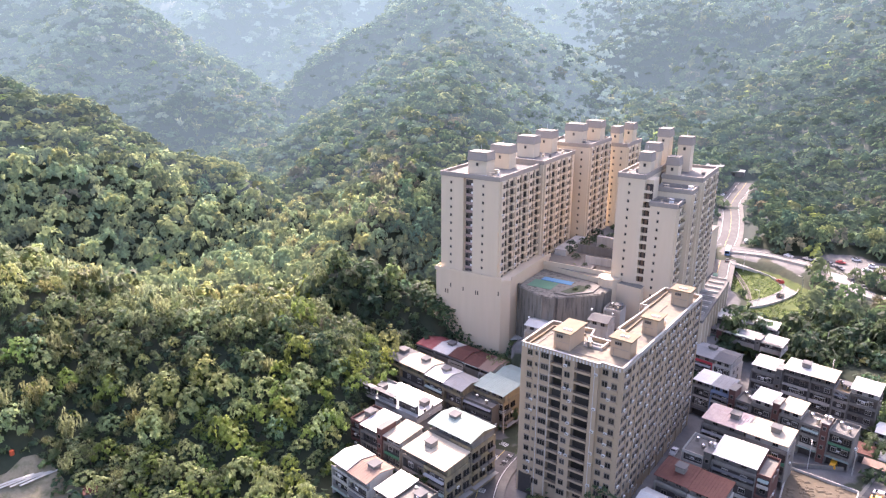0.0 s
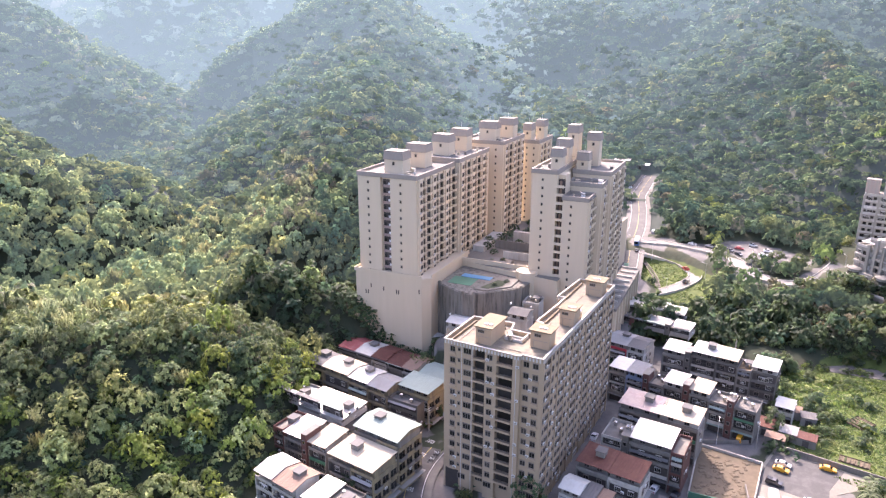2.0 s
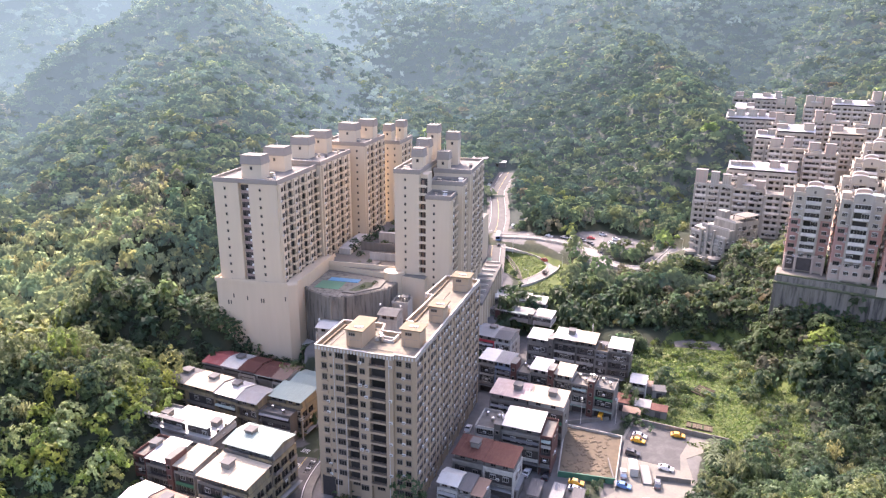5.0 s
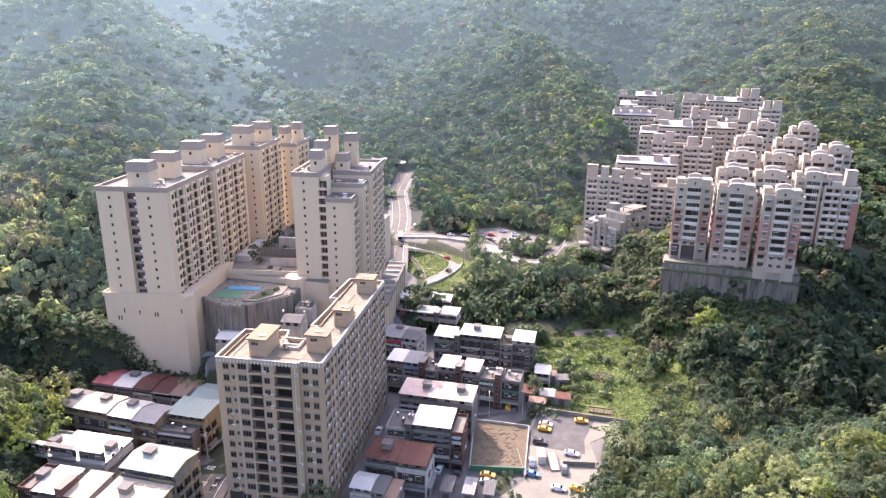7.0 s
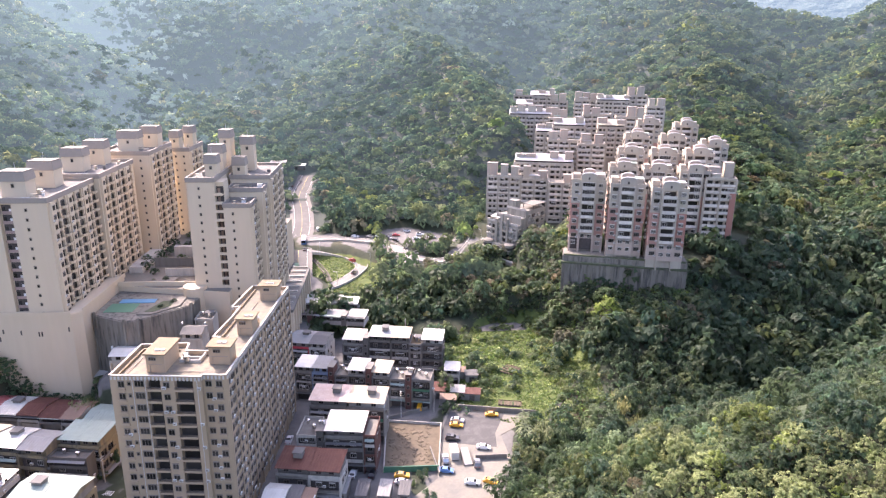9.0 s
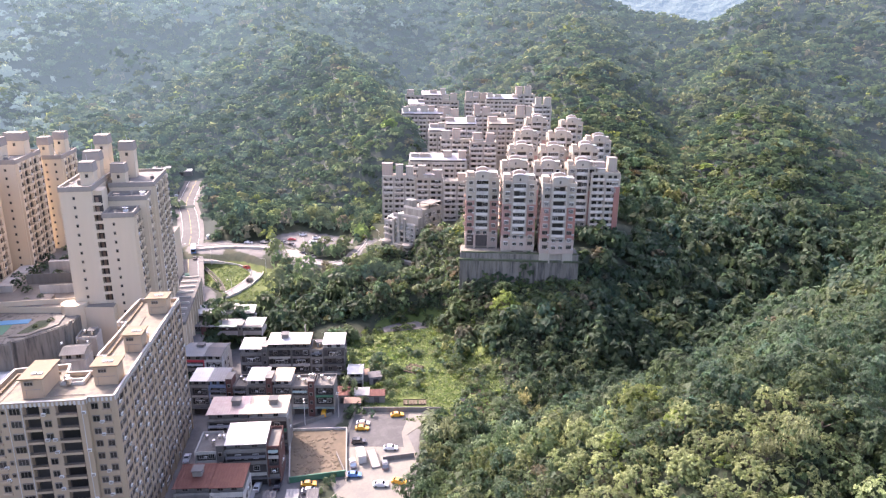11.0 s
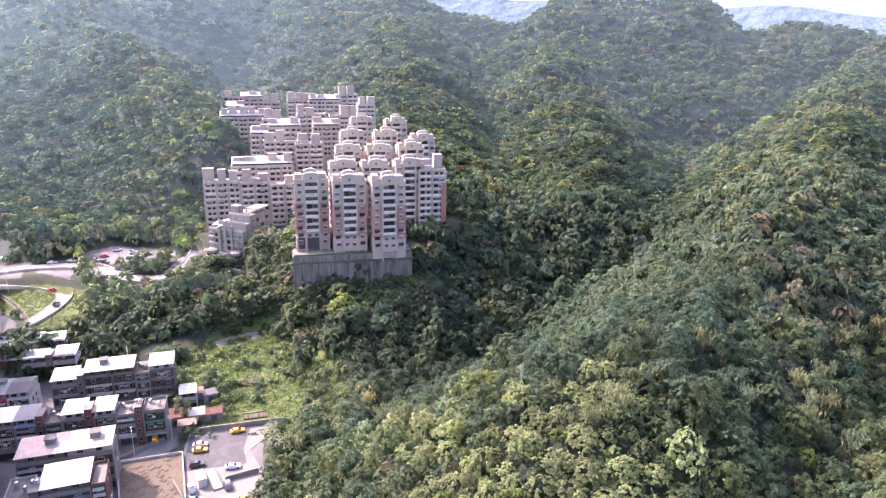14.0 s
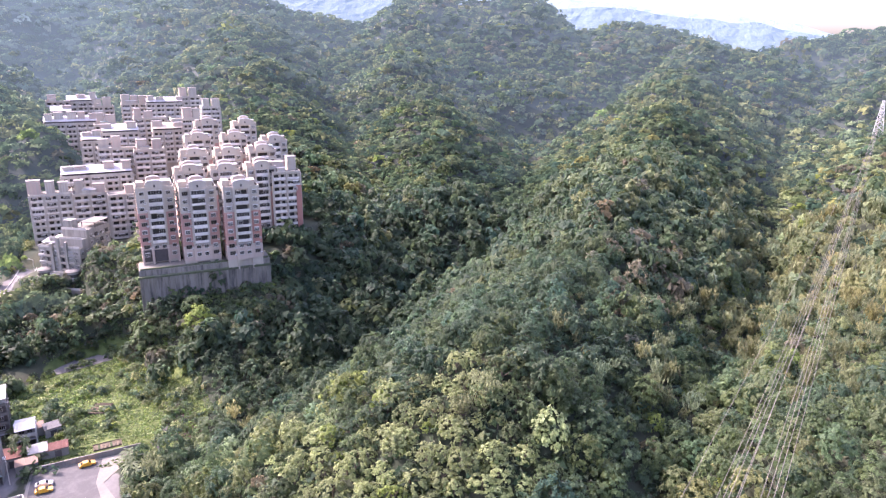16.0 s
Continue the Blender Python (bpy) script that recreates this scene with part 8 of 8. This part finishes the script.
TRUNK = trunk_mesh()
WORDS = {"dark": "dark green broadleaf tree with a dense lumpy crown", "mid": "green broadleaf tree with a rounded crown", "olive": "olive-grey broadleaf tree with a ragged crown", "bright": "yellow-green broadleaf tree with a bright crown",
         "bamboo": "clump of tan feathery bamboo arching outwards", "grass": "yellow-green shrub on the meadow", "brown": "half-bare brownish tree on the wooded slope", "pale": "pale green sunlit broadleaf tree on the slope"}
CROWNS = {}
for nm in NAMES:
    for v_ in range(2):
        c_ = crown(60, 620, 0.088, "bamboo" if nm == "bamboo" else "broad" if v_ == 0 else "tall")
        t_ = np.array(SPECIES[nm])[None] * rng.uniform(0.85, 1.15, (len(c_), 1))
        CROWNS[nm, v_] = leaf_mesh("crown", c_, t_, LEAF_NEAR)


def tree(nm, x, y, z, s, v_=0, label=""):
    t = thing("bamboo_clump" if nm == "bamboo" else "tree", flat(x, y, z + 0.25 * s, (x * 53 + y * 17) % 360), label or WORDS[nm], "bamboo" if nm == "bamboo" else "tree", "trees in front")
    t.scale = (s, s, s * (0.9 + 0.35 * ((x * 7.3) % 1)))
    part("trunk", TRUNK, None, t)
    part("crown", CROWNS[nm, v_], None, t)
    return t


near_kind = species(ex[NEAR_TREES], ey[NEAR_TREES])
for i, k_ in zip(NEAR_TREES, near_kind):
    tree(NAMES[k_], float(ex[i]), float(ey[i]), float(ez[i]), float(3.0 * rng.uniform(0.65, 1.3)), int(rng.integers(0, 2)))
for i in range(11):
    tree(("dark", "dark", "mid")[i % 3], -7 + 2.9 * i, 249.0 - 1.75 * i, height(-7 + 2.9 * i, 249.0 - 1.75 * i) - 0.3, 5.4 - 0.2 * i + 0.6 * ((i * 0.37) % 1), i % 2, "dark green tree at the foot of the cream podium")
for i in range(7):
    tree(("dark", "mid")[i % 2], -9 + 0.4 * i, 254 + 4.0 * i, height(-9 + 0.4 * i, 254 + 4.0 * i), 5.4, i % 2, "dark green tree beside the tall cream podium")
for nm, x, y, s in (("bright", 147, 75, 5.0), ("bright", 150, 82, 3.6), ("bamboo", 133, 34, 4.6), ("bamboo", 129, 38, 4.0), ("bright", 203, 168, 6.0), ("mid", 209, 174, 5.2), ("bright", -32, 299, 4.6), ("dark", 28, 236, 3.2), ("dark", 33, 240, 3.0), ("dark", 55, 252, 3.0), ("dark", 63, 250, 2.6),
                 ("dark", 24, 233, 2.8), ("olive", 205, 299, 3.6), ("mid", 198, 296, 2.4), ("dark", 146, 178, 2.8), ("mid", 143, 172, 2.4), ("olive", 150, 180, 2.6), ("mid", 149, 172, 2.2), ("dark", 139, 191, 2.6), ("brown", 141, 214, 2.6), ("dark", 44, 256, 2.8), ("dark", -4, 238, 3.0), ("dark", 1, 237, 3.2), ("dark", 6, 234.5, 2.8), ("mid", 11, 233, 2.6), ("dark", 15, 231, 3.0), ("dark", 19, 229, 2.8), ("dark", 37, 240, 2.8), ("mid", 42, 241, 2.4), ("dark", 47, 242, 2.8), ("dark", -12, 241, 3.4), ("dark", -18, 238, 3.4), ("mid", 199.5, 190, 6.2), ("dark", 203, 186.5, 5.6), ("olive", 197, 184, 5.2), ("dark", 206.5, 182.5, 4.2), ("mid", 201, 180, 5.0), ("dark", 197, 195, 6.0), ("dark", 211, 177.5, 3.2)):
    tree(nm, x, y, height(x, y) - 0.4, s)
# planting in the court of the cream complex
mc = flat(20.6, 235.3, 0, C_YAW)
for nm, x, y, s in (("dark", 8, 48, 2.4), ("dark", 6, 55, 2.8), ("mid", 12, 58, 2.0), ("dark", 8, 62, 2.2), ("dark", 13, 43, 1.8), ("dark", 22, 56, 2.0), ("mid", 18, 60, 1.8), ("dark", 27, 57, 1.6), ("dark", 12, 70, 2.2), ("dark", 16, 78, 2.4), ("mid", 20, 88, 2.2), ("olive", 34, 36, 1.4), ("olive", 16, 33, 1.2), ("dark", 20, 34, 1.4), ("dark", 30, 44, 1.8), ("mid", 26, 45, 1.3), ("dark", 10, 66, 2.6), ("dark", 9, 80, 2.4), ("mid", 12, 94, 2.2), ("dark", 30, 70, 2.2), ("dark", 36, 60, 2.0), ("olive", 25, 12, 1.0), ("dark", 28, 17, 1.1)):
    w = mc @ Vector((x, y, 0))
    tree(nm, w.x, w.y, 34.2 if y > 30 else 32.4, s, 0, "small dark green courtyard tree in a planter")


def frond_plant(name, label, cat, x, y, z, n, ln, trunk_h, col):
    t = thing(name, flat(x, y, z, (x * 31) % 360), label, cat, "palms by the lot" if cat == "palm" else "banana plants")
    part("trunk", Kit().bar((0, 0, -0.3), (0.1, 0, trunk_h), 0.14, 7, 0, 0.1), BARK, t)
    for i in range(n):
        a = 6.283 * i / n + 0.2 * math.sin(i * 5)
        up = 0.5 + 0.5 * ((i * 0.618) % 1)
        cards = []
        prev = None
        for j in range(6):
            u = j / 5
            r, zz = ln * u, trunk_h + ln * (up * u - 0.95 * u * u)
            wd = 0.32 * ln * (0.35 + u) * (1.15 - u)
            c0, s0 = math.cos(a), math.sin(a)
            p, q = (c0 * r - s0 * wd * 0.5, s0 * r + c0 * wd * 0.5, zz - 0.08), (c0 * r + s0 * wd * 0.5, s0 * r - c0 * wd * 0.5, zz - 0.08)
            if prev:
                cards.append([prev[0], prev[1], q, p])
            prev = (p, q)
        part("frond", leaf_mesh("frond", np.array(cards), np.repeat(np.array([col]), len(cards), axis=0), LEAF_NEAR), None, t)


for x, y in ((136.2, 143.0), (133.5, 139.4), (139.3, 145.4), (131.6, 136.0)):
    frond_plant("palm", "small pale green palm beside the parking lot", "palm", x, y, height(x, y), 14, 3.2, 2.6, (0.17, 0.21, 0.11))
for x, y in ((207, 163), (204, 159), (141, 130), (198, 158), (176, 231), (186, 226), (200, 214), (-62, 203), (-58, 206)):
    frond_plant("banana_plant", "banana plant with broad drooping leaves", "banana plant", x, y, height(x, y), 9, 2.6, 2.4, (0.10, 0.15, 0.07))

# ---- scrub and grass on the meadow and banks ----
def scrub(name, boxes, count, size, kinds, label):
    xs, ys = [], []
    for (x0, x1, y0, y1), share in boxes:
        n = int(count * share)
        xs.append(rng.uniform(x0, x1, n)), ys.append(rng.uniform(y0, y1, n))
    x, y = np.concatenate(xs), np.concatenate(ys)
    z, mk = land(x, y)
    keep = (np.maximum(mk["field"], mk["lawn"]) > 0.35) & (mk["yard"] < 0.4) & (lattice(x, y, 14, 33) + 0.5 * lattice(x, y, 5, 34) > -0.8) & (seg(x, y, (150, 227, 0), (196, 204, 0))[0] > 4.5)
    for p, q in zip(LOOP, LOOP[1:]):
        keep &= seg(x, y, tuple(p), tuple(q))[0] > 3.8
    for (bx, by), _, w, d in BEDS:
        keep &= np.hypot(x - bx, y - by) > 0.55 * max(w, d)
    x, y, z = x[keep], y[keep], z[keep]
    T = [crown(4, 7, 0.55, "broad", 3) for _ in range(4)]
    lv, tn = [], []
    which = rng.integers(0, 4, len(x))
    for t in range(4):
        i = np.where(which == t)[0]
        s = size * rng.uniform(0.4, 1.0, len(i)) * (1 + 1.4 * (lattice(x[i], y[i], 22, 35) > 0.35))
        lv.append(plant(T[t], x[i], y[i], z[i] - 0.35 * s, s, 3))
        col = np.array([SPECIES[kinds[k]] for k in rng.integers(0, len(kinds), len(i))]) * rng.uniform(0.75, 1.25, (len(i), 1)) * (1 + 0.35 * lattice(x[i], y[i], 26, 36))[:, None]
        tn.append(np.repeat(col, 7, axis=0))
    tagged(new(name, leaf_mesh(name, np.concatenate(lv), np.concatenate(tn), LEAF)), label, "scrub", kind="stuff")


scrub("meadow_scrub", [((120, 225, 130, 240), 0.78), ((115, 180, 265, 335), 0.22)], 42000, 0.42, ["grass", "grass", "grass", "bright", "mid", "pale"], "low scrub, weeds and tall grass over the meadow")


def clumps(name, runs, step, size, label):
    """Bushes in rough rows: run from a to b, half width."""
    xs, ys = [], []
    for a, b, wide in runs:
        n = int(math.hypot(b[0] - a[0], b[1] - a[1]) * 2 * wide / step ** 2) + 2
        t, o = rng.uniform(0, 1, n), rng.normal(0, 0.5, (n, 2)) * wide
        xs.append(a[0] + (b[0] - a[0]) * t + o[:, 0]), ys.append(a[1] + (b[1] - a[1]) * t + o[:, 1])
    x, y = np.concatenate(xs), np.concatenate(ys)
    stand(name, x, y, land(x, y)[0] - 0.3, 70, 6, 0.24, size, label, LEAF, 3, ["mid", "mid", "pale", "olive", "bright", "dark"])


clumps("meadow_bushes", [((139, 166), (148, 192), 5), ((150, 163), (158, 172), 4), ((168, 160), (176, 176), 4), ((176, 178), (190, 190), 6), ((150, 143.5), (198, 170), 2.2), ((152, 141), (202, 169), 1.6), ((152, 221), (198, 203), 2), ((145, 215), (150, 200), 2), ((162, 205), (180, 196), 3), ((164, 190), (172, 184), 3), ((226, 288), (242, 298), 5)], 2.5, 1.3, "patches of dark leafy bushes on the meadow and along the ditch")

# ---- clearing on the wooded slope ----
def on_slope(name, x, y, yaw, kit, m, label, cat, lift=0.1):
    ob = new(name, kit.mesh(name, m))
    ob.matrix_world = flat(x, y, height(x, y) + lift, yaw)
    return tagged(ob, label, cat)


def earth_patch(name, cx, cy, rx, ry, m, label):
    """A ragged patch of bare ground that lies on the slope."""
    k, n, rings = Kit(), 40, 5
    pts = []
    for r in range(rings + 1):
        row = []
        for i in range(n):
            a = 2 * math.pi * i / n
            q = r / rings * (1 + 0.22 * math.sin(3 * a + 1) + 0.13 * math.sin(7 * a))
            x, y = cx + rx * q * math.cos(a), cy + ry * q * math.sin(a)
            row.append((x, y, height(x, y) + 0.22 - 0.06 * (r == rings)))
        pts.append(row)
    for r in range(rings):
        for i in range(n):
            j = (i + 1) % n
            k.face([pts[r][i], pts[r + 1][i], pts[r + 1][j], pts[r][j]] if r else [pts[0][0], pts[1][i], pts[1][j]])
    return tagged(new(name, k.weld().mesh(name, m)), label, "ground", kind="structure")


PALE_EARTH = mat("pale_trodden_earth", (0.22, 0.19, 0.125), 0.95, var=0.35, s1=0.15, s2=1.0, bump=0.5, dirt=(0.09, 0.10, 0.045), dirt_amt=0.8)
earth_patch("clearing_ground", -101, 147, 17, 11, PALE_EARTH, "trodden pale earth of a clearing on the wooded slope")
for i in range(4):
    on_slope("tarpaulin", -113 + 1.9 * i, 152 + 0.9 * i, -52 + 3 * i, Kit().face([(-0.4, -5, 0.15), (0.4, -5, 0.1), (0.45, 0, 0.35), (-0.4, 0, 0.4)]).face([(-0.4, 0, 0.4), (0.45, 0, 0.35), (0.4, 5, 0.3), (-0.45, 5, 0.32)]).weld(), TARP, "long pale plastic sheet over a garden bed on the slope", "tarpaulin", 0.45)
on_slope("drum", -116, 158, 0, Kit().cyl(0, 0, 0, 1.3, 0.6, 14).cyl(0, 0, 1.3, 1.4, 0.5, 14), ORANGE, "orange plastic drum beside the garden beds", "drum")
hut = thing("garden_hut", flat(-93, 152, height(-93, 152) + 0.3, 30), "small patched garden hut with a rusty roof on the slope", "hut")
part("wall", Kit().box(-1.5, 1.5, -1.2, 1.2, -1, 2.0), GREYWALL, hut)
part("roof", roof_sheet(-1.8, 1.8, -1.5, 1.5, 2.0, 2.5), M_RUST, hut)
for i in range(14):
    x, y = -96 + 9 * random.random(), 142 + 9 * random.random()
    on_slope("rubble_block", x, y, 90 * random.random(), Kit().box(-0.5, 0.5, -0.3, 0.3, -0.3, 0.4, 0, 0.06), random.choice([TARP, SOILBARE, PALEWALL]), "pale block of rubble in the clearing", "rubble", 0.2)

# ---- loose things on roofs ----
for (px, py), yaw, depth, units in ROWS:
    row, s = flat(px, py, 0, yaw), 0.0
    for w_, h_, wall_, roof_, kind_, fl_, ends_, hut_ in units:
        if kind_ == "terrace" and w_ > 4:
            for j in range(2):
                p = row @ Vector((s + w_ * (0.3 + 0.4 * j), depth * (0.7 - 0.25 * j), 0))
                water_tank(p.x, p.y, h_ - 0.84, 0.7)
        s += w_
